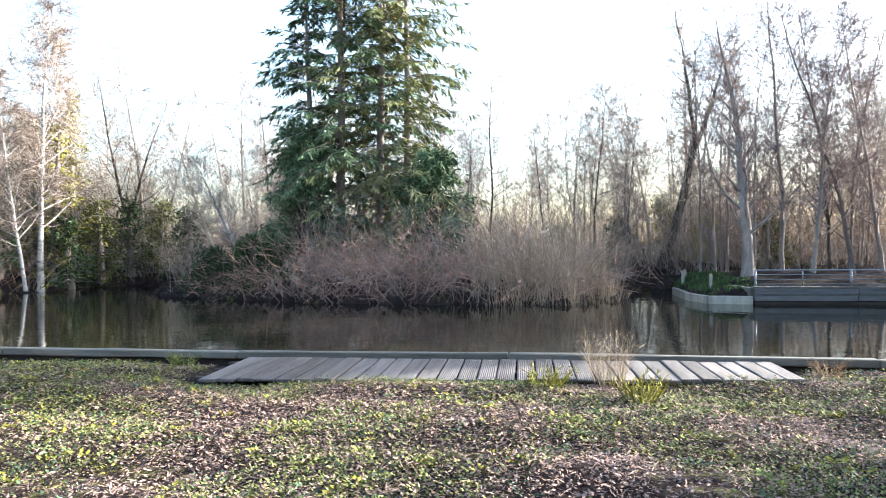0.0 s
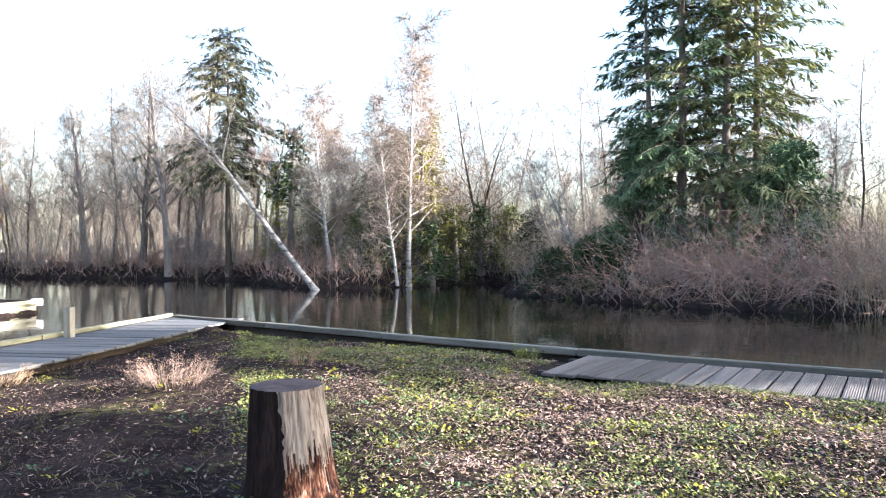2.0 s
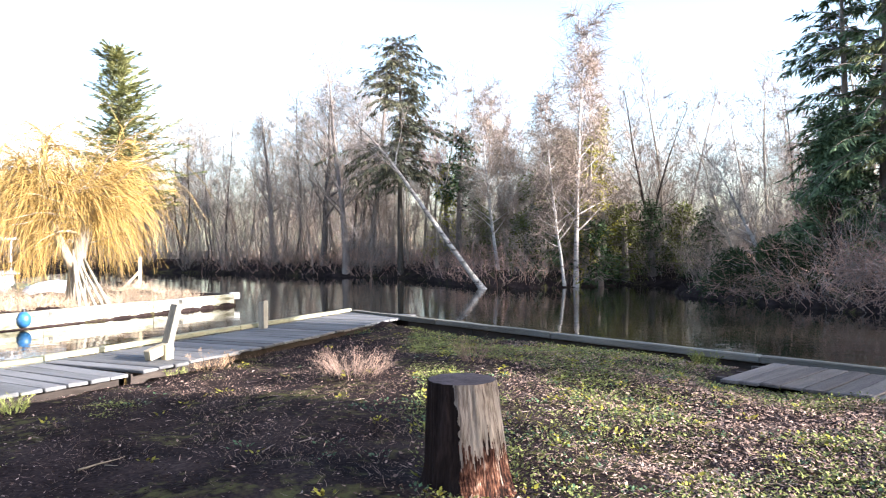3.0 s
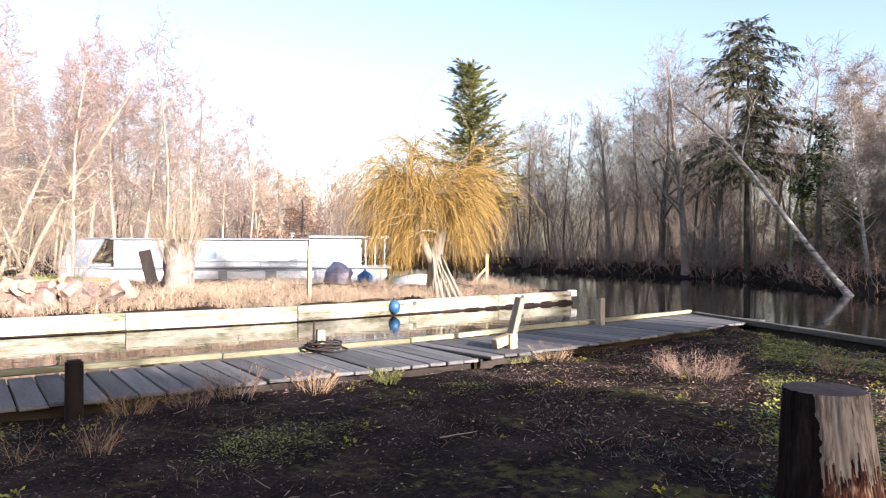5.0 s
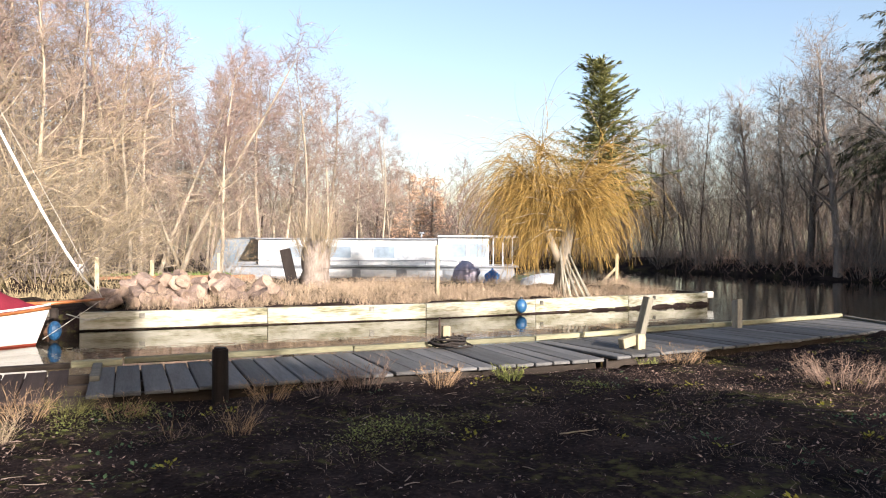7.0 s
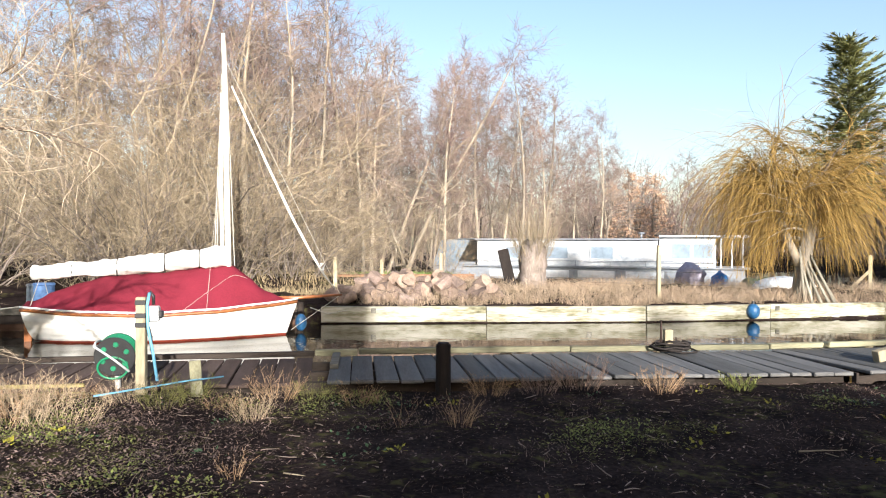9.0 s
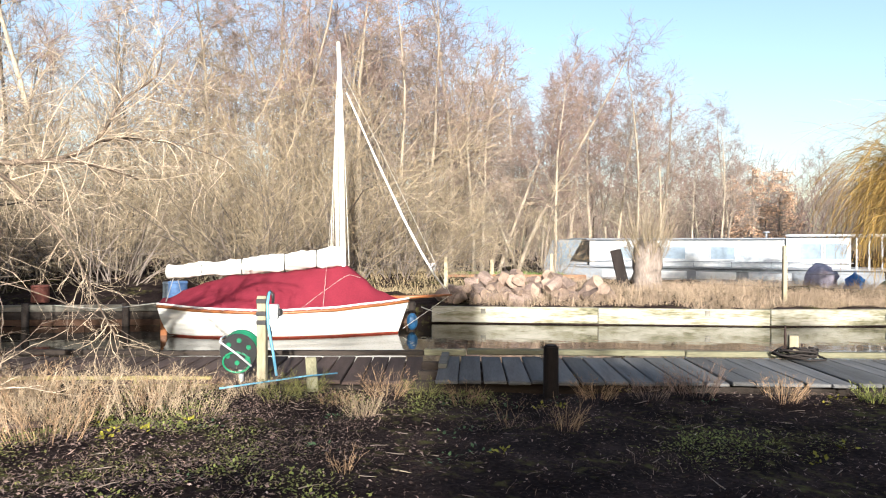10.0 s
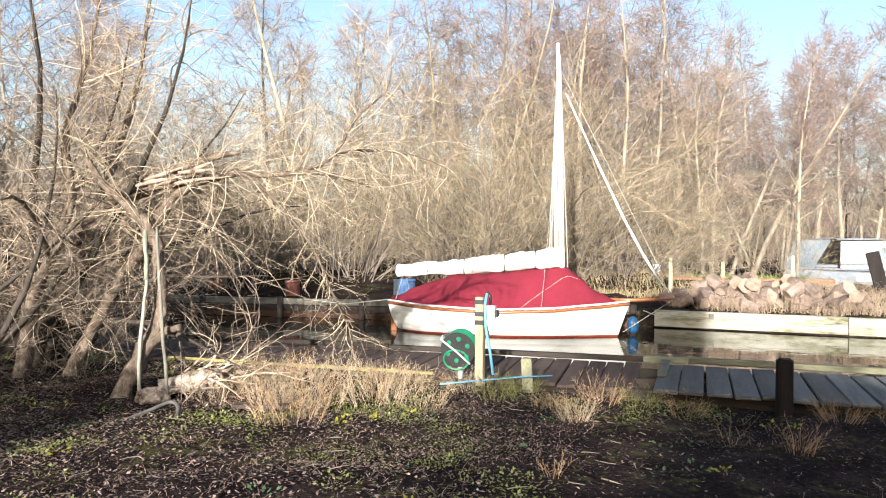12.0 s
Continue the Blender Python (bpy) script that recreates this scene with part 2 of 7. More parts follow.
def land_distance(x, y):
    """Signed distance to the shore, positive on land (arrays)."""
    best = np.full(x.shape, -1e9)
    for poly in (MAIN, MIDDLE, NORTH):
        inside = np.zeros(x.shape, bool)
        dist = np.full(x.shape, 1e9)
        for (ax, ay), (bx, by) in zip(poly, poly[1:] + poly[:1]):
            dx, dy = bx - ax, by - ay
            t = np.clip(((x - ax) * dx + (y - ay) * dy) / (dx * dx + dy * dy), 0, 1)
            dist = np.minimum(dist, np.hypot(x - ax - t * dx, y - ay - t * dy))
            if dy:
                inside ^= ((ay > y) != (by > y)) & (x < (y - ay) * dx / dy + ax)
        best = np.maximum(best, np.where(inside, dist, -dist))
    return best


def waves(x, y, seed, sizes):
    r = np.random.RandomState(seed)
    z = 0 * x
    for size, amp in sizes:
        for _ in range(4):
            a, ph = r.uniform(0, 6.28, 2)
            k = 2 * np.pi / (size * r.uniform(0.7, 1.4))
            z = z + amp * 0.5 * np.sin(k * (x * np.cos(a) + y * np.sin(a)) + ph)
    return z


def land_z(x, y):
    x, y = np.asarray(x, float), np.asarray(y, float)
    d = land_distance(x, y)
    rough = waves(x, y, 3, ((6, 0.05), (1.7, 0.025), (0.6, 0.012)))
    far = np.hypot(x, y)
    rise = np.where(y > 20, np.clip(d * 0.10, 0, 0.45), np.where(x < -14, np.clip((d - 1.5) * 0.07, 0, 0.35), 0))
    z = np.clip(d / 0.35, 0, 1) * (rough * np.where(far < 14, 1, 2) + rise + 0.03) - 0.09 * np.clip(1 - d / 2.2, 0, 1) - np.clip(-d / 0.5, 0, 1) * 1.1
    soft = np.clip(d / 1.4, 0, 1)
    natural = ((y > 22) & (x < 8)) & (d > 0)
    return np.where(natural, -0.5 + soft * (0.5 + rough * 2 + rise), z)


def axis(stops):
    out = []
    for a, b, step in stops:
        out += list(np.arange(a, b, step))
    return np.array(out + [stops[-1][1]])


gx = axis(((-600, -120, 40), (-120, -60, 6), (-60, -26, 1.0), (-26, 15, 0.22), (15, 30, 0.8), (30, 90, 5), (90, 600, 50)))
gy = axis(((-600, -100, 50), (-100, -22, 4), (-22, 12, 0.22), (12, 30, 0.28), (30, 36, 0.5), (36, 70, 1.5), (70, 130, 6), (130, 700, 50)))
GX, GY = np.meshgrid(gx, gy, indexing="ij")
GZ = land_z(GX, GY)
nx, ny = GX.shape
GD = land_distance(GX, GY)
LX, LY, LZ, LD = gx.tolist(), gy.tolist(), GZ.tolist(), GD.tolist()


def slot(values, x):
    lo, hi = 0, len(values) - 1
    while hi - lo > 1:
        mid = (lo + hi) // 2
        if values[mid] <= x:
            lo = mid
        else:
            hi = mid
    return lo


def lookup(table, x, y):
    i, j = slot(LX, x), slot(LY, y)
    u, v = (x - LX[i]) / (LX[i + 1] - LX[i]), (y - LY[j]) / (LY[j + 1] - LY[j])
    return (table[i][j] * (1 - u) + table[i + 1][j] * u) * (1 - v) + (table[i][j + 1] * (1 - u) + table[i + 1][j + 1] * u) * v


def ground_at(x, y):
    return lookup(LZ, x, y)


def inland(x, y):
    """Metres from the shore, positive on land."""
    return lookup(LD, x, y)


def moss_over(m):
    """Patches of olive moss on a soil material, broken up by finer noise."""
    n, k = m.node_tree.nodes, m.node_tree.links
    b = n["Principled BSDF"]
    base = b.inputs["Base Color"].links[0].from_socket
    tc, big, fine, mul, ramp, mix = (n.new("ShaderNode" + q) for q in ("TexCoord", "TexNoise", "TexNoise", "Math", "ValToRGB", "Mix"))
    big.inputs["Scale"].default_value, big.inputs["Detail"].default_value = 0.75, 3
    fine.inputs["Scale"].default_value, fine.inputs["Detail"].default_value = 9.0, 4
    for t in (big, fine):
        k.new(tc.outputs["Object"], t.inputs["Vector"])
    mul.operation = "MULTIPLY"
    k.new(big.outputs["Fac"], mul.inputs[0])
    k.new(fine.outputs["Fac"], mul.inputs[1])
    ramp.color_ramp.elements[0].position, ramp.color_ramp.elements[1].position = 0.29, 0.40
    k.new(mul.outputs[0], ramp.inputs["Fac"])
    mix.data_type = "RGBA"
    k.new(ramp.outputs["Color"], mix.inputs["Factor"])
    k.new(base, mix.inputs["A"])
    mix.inputs["B"].default_value = (0.066, 0.061, 0.024, 1)
    k.new(mix.outputs["Result"], b.inputs["Base Color"])


me = bpy.data.meshes.new("ground")
ii = (np.arange(nx - 1)[:, None] * ny + np.arange(ny - 1)[None, :]).ravel()
me.from_pydata(np.stack([GX.ravel(), GY.ravel(), GZ.ravel()], 1).tolist(), [], np.stack([ii, ii + ny, ii + ny + 1, ii + 1], 1).tolist())
me.polygons.foreach_set("use_smooth", [True] * len(me.polygons))
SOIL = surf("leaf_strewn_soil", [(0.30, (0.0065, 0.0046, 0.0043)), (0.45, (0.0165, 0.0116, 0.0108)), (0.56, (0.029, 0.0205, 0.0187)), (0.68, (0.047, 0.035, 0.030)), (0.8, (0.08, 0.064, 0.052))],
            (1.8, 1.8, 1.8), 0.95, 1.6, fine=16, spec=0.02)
moss_over(SOIL)
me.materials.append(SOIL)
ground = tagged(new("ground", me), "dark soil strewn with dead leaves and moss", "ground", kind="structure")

# ---- water ----
WATER = bpy.data.materials.new("canal_water")
WATER.use_nodes = True
n, k = WATER.node_tree.nodes, WATER.node_tree.links
b = n["Principled BSDF"]
b.inputs["Base Color"].default_value = (0.012, 0.011, 0.007, 1)
b.inputs["Roughness"].default_value, b.inputs["IOR"].default_value = 0.03, 1.33
b.inputs["Specular IOR Level"].default_value = 0.5
tc, mp, nz, bp = n.new("ShaderNodeTexCoord"), n.new("ShaderNodeMapping"), n.new("ShaderNodeTexNoise"), n.new("ShaderNodeBump")
mp.inputs["Scale"].default_value = (1.0, 1.0, 1.0)
nz.inputs["Scale"].default_value, nz.inputs["Detail"].default_value = 2.2, 3
bp.inputs["Strength"].default_value, bp.inputs["Distance"].default_value = 0.35, 0.018
k.new(tc.outputs["Object"], mp.inputs["Vector"])
k.new(mp.outputs[0], nz.inputs["Vector"])
k.new(nz.outputs["Fac"], bp.inputs["Height"])
k.new(bp.outputs[0], b.inputs["Normal"])
bm = bmesh.new()
bmesh.ops.create_grid(bm, x_segments=8, y_segments=8, size=300)
water = part("water", bm, WATER, None)
water.location = (0, 0, WATER_Z)
tagged(water, "dark still canal water with faint ripples", "water", kind="structure")

# ---- woods ----
rng = random.Random(11)


def polar(az, d):
    """A place d metres off, az degrees to the left of the first view."""
    return -math.sin(radians(az)) * d, math.cos(radians(az)) * d


USED = []


def stand(ob, x, y, rng, lo=0.85, hi=1.15):
    c = ob if ob not in USED else copy_thing(ob, Matrix())
    USED.append(ob)
    s = rng.uniform(lo, hi)
    c.matrix_basis = pose(x, y, ground_at(x, y), rng.uniform(-3, 3), rng.uniform(-3, 3), rng.uniform(0, 360)) @ Matrix.Diagonal((s, s, s, 1))
    return c


ALDERS = []
for i, (h, r, st, li, sp, tm, bm_) in enumerate((
        (12.5, 0.13, 0.28, 26, 0.22, TWIG_RED, BARK_PALE), (11.0, 0.12, 0.22, 26, 0.24, TWIG_BROWN, BARK_PALE), (13.5, 0.16, 0.36, 24, 0.22, TWIG_RED, BARK_PALE),
        (10.0, 0.08, 0.25, 24, 0.27, TWIG_GREY, BARK_GREY), (12.0, 0.11, 0.30, 26, 0.20, TWIG_GREY, BARK_DARK))):
    w, c = bare_tree(rng, h, r * 0.85, st, li + 4, sp, subs=6, twigs=5, fine=2, twig_w=0.0105, twig_len=0.95, wander=0.16, angle=66, lift=0.03)
    ALDERS.append(plant("bare_tree", "tall leafless alder with thin grey trunk and hazy twigs", "tree", w, c, bm_, tm, group="bare trees of the woods"))
POLES = []
for i in range(3):
    w, c = bare_tree(rng, 8.5, 0.05, 0.2, 14, 0.15, subs=5, twigs=4, fine=2, twig_w=0.009, angle=38, wander=0.14)
    POLES.append(plant("sapling", "thin leafless sapling with straight stem", "tree", w, c, BARK_GREY, TWIG_BROWN, group="saplings of the woods"))
SHRUBS = []
for tm in (TWIG_BROWN, TWIG_GREY, TWIG_TAN):
    w, c = shrub(rng, 3.8, 18, 0.9, 7, 6, 0.009, 0.02)
    SHRUBS.append(plant("bare_shrub", "leafless many-stemmed undergrowth shrub", "shrub", w, c, BARK_GREY, tm, group="undergrowth of the woods"))
OSIERS = []
for i in range(2):
    w, c = shrub(rng, 6.8, 34, 1.1, 9, 6, 0.0082, 0.024, arch=-0.05, base=1.1, wander=0.27)
    OSIERS.append(plant("osier_bush", "tall pale leafless willow bush in the sun", "shrub", w, c, BARK_GREY, TWIG_TAN, group="willow bushes along the bank"))


def scatter(kinds, count, az, d, lo, hi, seed, shore=0.6):
    r, made = random.Random(seed), 0
    while made < count:
        x, y = polar(r.uniform(*az), r.uniform(*d))
        if inland(x, y) < shore:
            continue
        stand(r.choice(kinds), x, y, r, lo, hi)
        made += 1


scatter(ALDERS[1:], 32, (-36, 14), (38, 62), 0.62, 0.9, 1)
scatter(ALDERS[1:], 26, (12, 37), (44, 64), 0.65, 0.95, 2)
scatter(ALDERS[1:4], 12, (34, 45), (44, 60), 0.8, 1.05, 20)
# grey and dark-barked alders only; their darkness stands in for shade here
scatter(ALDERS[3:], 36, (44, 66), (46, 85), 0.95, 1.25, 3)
scatter(ALDERS, 14, (66, 82), (80, 120), 0.75, 1.0, 4)
scatter(ALDERS, 16, (63, 84), (66, 82), 0.6, 0.82, 17)
scatter(ALDERS[1:], 14, (-18, 2), (36, 46), 0.62, 0.85, 18)
scatter(ALDERS, 13, (80, 88), (50, 64), 0.72, 0.95, 5)
scatter(ALDERS, 14, (87, 95), (44, 56), 0.85, 1.1, 15)
scatter(ALDERS, 24, (93, 108), (33, 50), 0.85, 1.1, 6)
scatter(ALDERS, 40, (106, 152), (31, 48), 0.88, 1.2, 16)
scatter(POLES, 52, (-36, -12), (30, 46), 0.75, 1.25, 7)
scatter(POLES, 24, (-14, 36), (36, 55), 0.6, 0.95, 8)
scatter(POLES, 20, (36, 64), (38, 60), 0.7, 1.0, 9)
scatter(POLES, 20, (93, 150), (28, 40), 0.7, 1.0, 10)
scatter(SHRUBS[:2], 34, (-36, 36), (33, 55), 0.7, 1.2, 11)
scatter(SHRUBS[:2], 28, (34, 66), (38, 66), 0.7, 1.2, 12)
scatter(SHRUBS, 22, (92, 152), (30, 44), 0.7, 1.2, 13)
scatter(OSIERS, 21, (106, 152), (22, 33), 0.8, 1.3, 14)
scatter(OSIERS, 5, (92, 106), (27, 36), 0.45, 0.75, 19)


def thicket(name, label, material, seed, count, where, height, arch=0.0, twigs=5, width=0.010, spread=0.35, twig=0.25, category="undergrowth"):
    """A tangle of thin stems that nobody could count. where: a function of the random source that gives a place and a height factor."""
    r, tangle = random.Random(seed), Limbs()
    for _ in range(count):
        x, y, f = where(r)
        h = r.uniform(*height) * f
        p = Vector((x, y, ground_at(x, y) - 0.1))
        d = Vector((r.uniform(-spread, spread), r.uniform(-spread, spread), 1))
        pts = bough(r, p, d, h, 4, 0.12, arch)
        side = unit(r)
        tangle.ribbon(pts, [width, width * 0.85, width * 0.7, width * 0.5, width * 0.25], side)
        for _ in range(twigs):
            q, t = along(pts, 0.25 + 0.74 * r.random())
            e = off_axis(r, t, radians(r.uniform(20, 60))) * h * twig * r.uniform(0.4, 1.2)
            tangle.ribbon([q, q + e * 0.55 + Vector((0, 0, arch * h * 0.1)), q + e], [width * 0.6, width * 0.5, width * 0.25], unit(r))
    return tagged(part(name, tangle, material, None), label, category, kind="stuff")


def sector(az, d, shore=0.4):
    def where(r):
        while True:
            x, y = polar(r.uniform(*az), r.uniform(*d))
            if inland(x, y) > shore:
                return x, y, 1.0
    return where


thicket("far_woods", "hazy grey-brown mass of bare stems and twigs", TWIG_GREY, 21, 2100, sector((-38, 36), (42, 66)), (4, 8.5), twigs=9, width=0.017)
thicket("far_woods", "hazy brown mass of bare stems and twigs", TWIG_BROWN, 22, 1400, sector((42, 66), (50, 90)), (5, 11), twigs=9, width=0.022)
thicket("far_woods", "thin haze of bare stems and twigs", TWIG_GREY, 36, 420, sector((32, 43), (48, 70)), (4, 9), twigs=9, width=0.013)
thicket("far_woods", "dense brown stand of stems behind the birches", TWIG_BROWN, 37, 900, sector((22, 33), (44, 60)), (3.5, 7.5), twigs=9, width=0.02)
thicket("far_woods", "sunlit mass of bare stems and twigs", TWIG_RED, 23, 1700, sector((92, 152), (36, 56)), (4, 8.5), twigs=9, width=0.012)
thicket("far_woods", "distant reddish-brown treetops beyond the houseboat", TWIG_RED, 24, 1500, sector((62, 93), (70, 125)), (5, 10), twigs=9, width=0.04)
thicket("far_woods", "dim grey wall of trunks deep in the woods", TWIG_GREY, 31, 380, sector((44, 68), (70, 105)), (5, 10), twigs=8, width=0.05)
thicket("far_woods", "dim grey undergrowth deep in the woods", TWIG_GREY, 33, 520, sector((-38, 34), (64, 84)), (2.5, 5.5), twigs=8, width=0.04)
thicket("bank_brush", "dark brown brushwood behind the walled bank", TWIG_BROWN, 34, 1500, sector((-38, -14), (31, 46), 0.5), (1.2, 4.2), -0.03, 8, 0.012, 0.5)
thicket("bank_brush", "dark tangled brushwood beside the inlet", TWIG_BROWN, 35, 900, sector((13, 35), (33, 46), 0.3), (1.0, 3.6), -0.05, 7, 0.012, 0.6)
thicket("far_woods", "dim brown wall of trunks deep in the woods", TWIG_BROWN, 32, 1300, sector((90, 154), (58, 85)), (5, 9), twigs=8, width=0.045)
thicket("bank_brush", "reddish-brown brushwood overhanging the far bank", BRAMBLE, 25, 2300, sector((28, 66), (31, 62), -0.1), (0.8, 2.4), -0.08, 6, 0.013, 0.9)
thicket("bank_brush", "brown brushwood between the trees", TWIG_BROWN, 26, 2200, sector((-38, 34), (30, 52), 0.3), (1.0, 3.5), -0.05, 7, 0.012, 0.6)
thicket("bank_brush", "pale tan undergrowth in the sun", TWIG_TAN, 27, 450, sector((94, 152), (23, 40), 1.5), (1.0, 4.5), -0.04, 8, 0.012, 0.5)


def islet(r):
    """The brambly point of land across the water."""
    while True:
        x, y = r.uniform(-9.5, 5.0), r.uniform(22.6, 30)
        if inland(x, y) > -0.15:
            return x, y, (0.45 + 0.6 * min(1, max(0, (x + 9.5) / 5))) * (1 + 0.45 * noise.noise(Vector((x * 0.6, y * 0.6, 3))))


thicket("bramble_thicket", "tangled reddish-brown bramble hanging over the water", BRAMBLE, 28, 1700, islet, (0.9, 3.4), -0.2, 6, 0.011, 1.0, 0.32)
thicket("bramble_thicket", "grey twiggy scrub on the point of land", TWIG_GREY, 29, 500, islet, (0.9, 3.6), -0.12, 7, 0.009, 0.8, 0.3)


def reeds(r):
    while True:
        x, y = r.uniform(1.0, 6.0), r.uniform(22.2, 27.5)
        if inland(x, y) > -0.5:
            return x, y, 1.0


thicket("reed_bed", "dry tan reeds standing at the edge of the water", REED, 30, 1500, reeds, (0.9, 2.7), -0.04, 4, 0.008, 0.22, 0.15, "reeds")


# ---- single trees ----
def spray(limbs, r, p, n, size, hang):
    """A tuft of evergreen foliage."""
    for _ in range(n):
        d = unit(r)
        d.z -= hang
        d.normalize()
        limbs.leaf(p + unit(r) * size * 0.6, d, unit(r), size * r.uniform(0.6, 1.3), size * r.uniform(0.14, 0.28))


def evergreen(rng, height, trunks, reach, start, count, tufts, size, hang, material, leaf_at=0.25, gaps=0.0):
    wood, green = Limbs(), Limbs()
    for tx, ty, th in trunks:
        pts = bough(rng, (tx, ty, -0.3), (0, 0, 1), th * height, 10, 0.03, 0.05)
        wood.tube(pts, [0.24 * (1 - i / 10.5) + 0.02 for i in range(11)], 7)
        for i in range(count):
            s = start + (0.99 - start) * i / count
            if rng.random() < gaps * s:
                continue
            p, t = along(pts, s)
            ln = reach * (1.0 - 0.85 * (s - start) / (1 - start)) * rng.uniform(0.55, 1.15) + 0.3
            a = rng.uniform(0, 6.28)
            b = bough(rng, p, Vector((math.cos(a), math.sin(a), 0.25)), ln, 5, 0.08, -0.10)
            wood.tube(b, [0.045, 0.035, 0.028, 0.02, 0.014, 0.006], 4)
            for _ in range(tufts):
                q, t2 = along(b, leaf_at + (0.99 - leaf_at) * rng.random())
                q = q + unit(rng) * 0.35 * (0.4 + ln * 0.15)
                spray(green, rng, q, 5, size, hang)
    return wood, green


def needle_tree(rng, height, trunks, reach, start, whorls, per, droop, spray_len, taper=0.85, radius=0.2, ragged=0.0, rise=0.35, thick=9):
    """A conifer: rings of drooping branches with flat, hanging sprays on both sides."""
    wood, green = Limbs(), Limbs()
    for tx, ty, th in trunks:
        pts = bough(rng, (tx, ty, -0.3), (0, 0, 1), th * height, 10, 0.02, 0.05)
        wood.tube(pts, [radius * (1 - i / 10.5) + 0.02 for i in range(11)], 7)
        for i in range(whorls):
            s = start + (0.985 - start) * (i + rng.uniform(-0.3, 0.3)) / whorls
            p, t = along(pts, min(max(s, 0.01), 0.985))
            for k in range(rng.randint(max(2, per - 3), per + 1)):
                ln = reach * (1.0 - taper * (s - start) / (1 - start)) * rng.choice((0.4, 0.65, 0.9, 1.0)) * rng.uniform(0.8, 1.2) + 0.2
                a = rng.uniform(0, 6.28)
                if ragged:
                    ln *= min(1.25, max(0.25, 1 + ragged * 1.6 * noise.noise(Vector((math.cos(a) * 1.3 + tx, math.sin(a) * 1.3, s * height * 0.45)))))
                    if rng.random() < ragged * 0.3:
                        continue
                b = bough(rng, p, Vector((math.cos(a), math.sin(a), rise * s)), ln, 5, 0.07 + 0.1 * ragged, -droop)
                wood.tube(b, [0.03, 0.026, 0.02, 0.016, 0.011, 0.004], 3)
                side = Vector((-math.sin(a), math.cos(a), 0))
                for j in range(int(5 + ln * thick)):
                    q, t2 = along(b, 0.12 + 0.87 * rng.random())
                    d = (t2 * rng.uniform(0.3, 1.0) + side * rng.choice((-1, 1)) * rng.uniform(0.2, 0.9) + Vector((0, 0, -rng.uniform(0.1, 0.9) * droop * 6))).normalized()
                    sl = spray_len * rng.uniform(0.5, 1.2)
                    for _ in range(3):
                        e = (d + unit(rng) * 0.35).normalized()
                        o = q + d * sl * 0.4 * rng.random()
                        green.leaf(o, e, (Vector((0, 0, 1)) + unit(rng) * 0.6).normalized(), sl * rng.uniform(0.6, 1.0), sl * rng.uniform(0.08, 0.17))
    return wood, green


r2 = random.Random(5)
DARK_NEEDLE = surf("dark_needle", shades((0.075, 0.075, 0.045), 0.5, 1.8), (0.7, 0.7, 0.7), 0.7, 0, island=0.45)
# yellowish needles with the sunlight put into their colour
LIT_NEEDLE = surf("sunlit_yellow_needle", shades((0.19, 0.20, 0.085), 0.45, 1.7), (0.7, 0.7, 0.7), 0.7, 0, island=0.45)
ob = thing("conifer_clump", "tall green conifers with several bare trunks and ragged drooping sprays", "tree", pose(-3.2, 29.5, 0.2))
# right-hand trunks carry the lighter needles, which paints the clump's sunlit side
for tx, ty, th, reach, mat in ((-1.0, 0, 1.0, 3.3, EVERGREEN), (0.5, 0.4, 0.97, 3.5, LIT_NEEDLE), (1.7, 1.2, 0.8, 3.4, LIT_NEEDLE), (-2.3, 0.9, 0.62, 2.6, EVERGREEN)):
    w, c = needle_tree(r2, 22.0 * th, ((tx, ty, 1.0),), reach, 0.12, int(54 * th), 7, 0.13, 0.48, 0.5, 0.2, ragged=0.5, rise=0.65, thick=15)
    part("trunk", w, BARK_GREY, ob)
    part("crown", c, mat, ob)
w, c = evergreen(r2, 5.2, ((0, 0, 1.0),), 2.6, 0.1, 60, 26, 0.3, 0.6, EVERGREEN, 0.3)
ob = plant("yew_bush", "broad dark green bush beneath the conifers", "shrub", w, c, BARK_DARK, EVERGREEN)
ob.matrix_basis = pose(-0.6, 28.2, 0.3)
w, c = evergreen(r2, 6.5, ((0, 0, 1.0),), 2.0, 0.1, 60, 26, 0.3, 0.6, EVERGREEN, 0.3)
ob = plant("yew_bush", "dark blue-green bush at the foot of the conifers", "shrub", w, c, BARK_DARK, EVERGREEN)
ob.matrix_basis = pose(-5.6, 29.0, 0.3)
w, c = needle_tree(r2, 15.2, ((0, 0, 1.0),), 4.6, 0.25, 38, 10, 0.03, 0.6, 0.86, ragged=0.6, rise=0.9, thick=16)
ob = plant("spruce_tree", "tall spruce with layered yellow-green branches, sunlight put into their colour", "tree", w, c, BARK_DARK, LIT_NEEDLE)
ob.matrix_basis = pose(-45.8, 22.2, 0)
bx, by = polar(43.2, 47)
w, c = needle_tree(r2, 15.6, ((0, 0, 1.0),), 4.2, 0.42, 46, 6, 0.15, 0.55, 0.6, ragged=0.8, rise=0.4, thick=11)
ob = plant("dark_conifer", "tall dark conifer with drooping brownish-green branches", "tree", w, c, BARK_DARK, DARK_NEEDLE)
ob.matrix_basis = pose(bx, by, 0)
bx, by = polar(38.5, 46)
w, c = evergreen(r2, 9.5, ((0, 0, 1.0),), 1.6, 0.5, 36, 9, 0.45, 0.3, IVY_LEAF, 0.2, 0.2)
ob = plant("ivy_clad_tree", "slender tree with ivy near its top", "tree", w, c, BARK_GREY, IVY_LEAF)
ob.matrix_basis = pose(bx, by, 0)

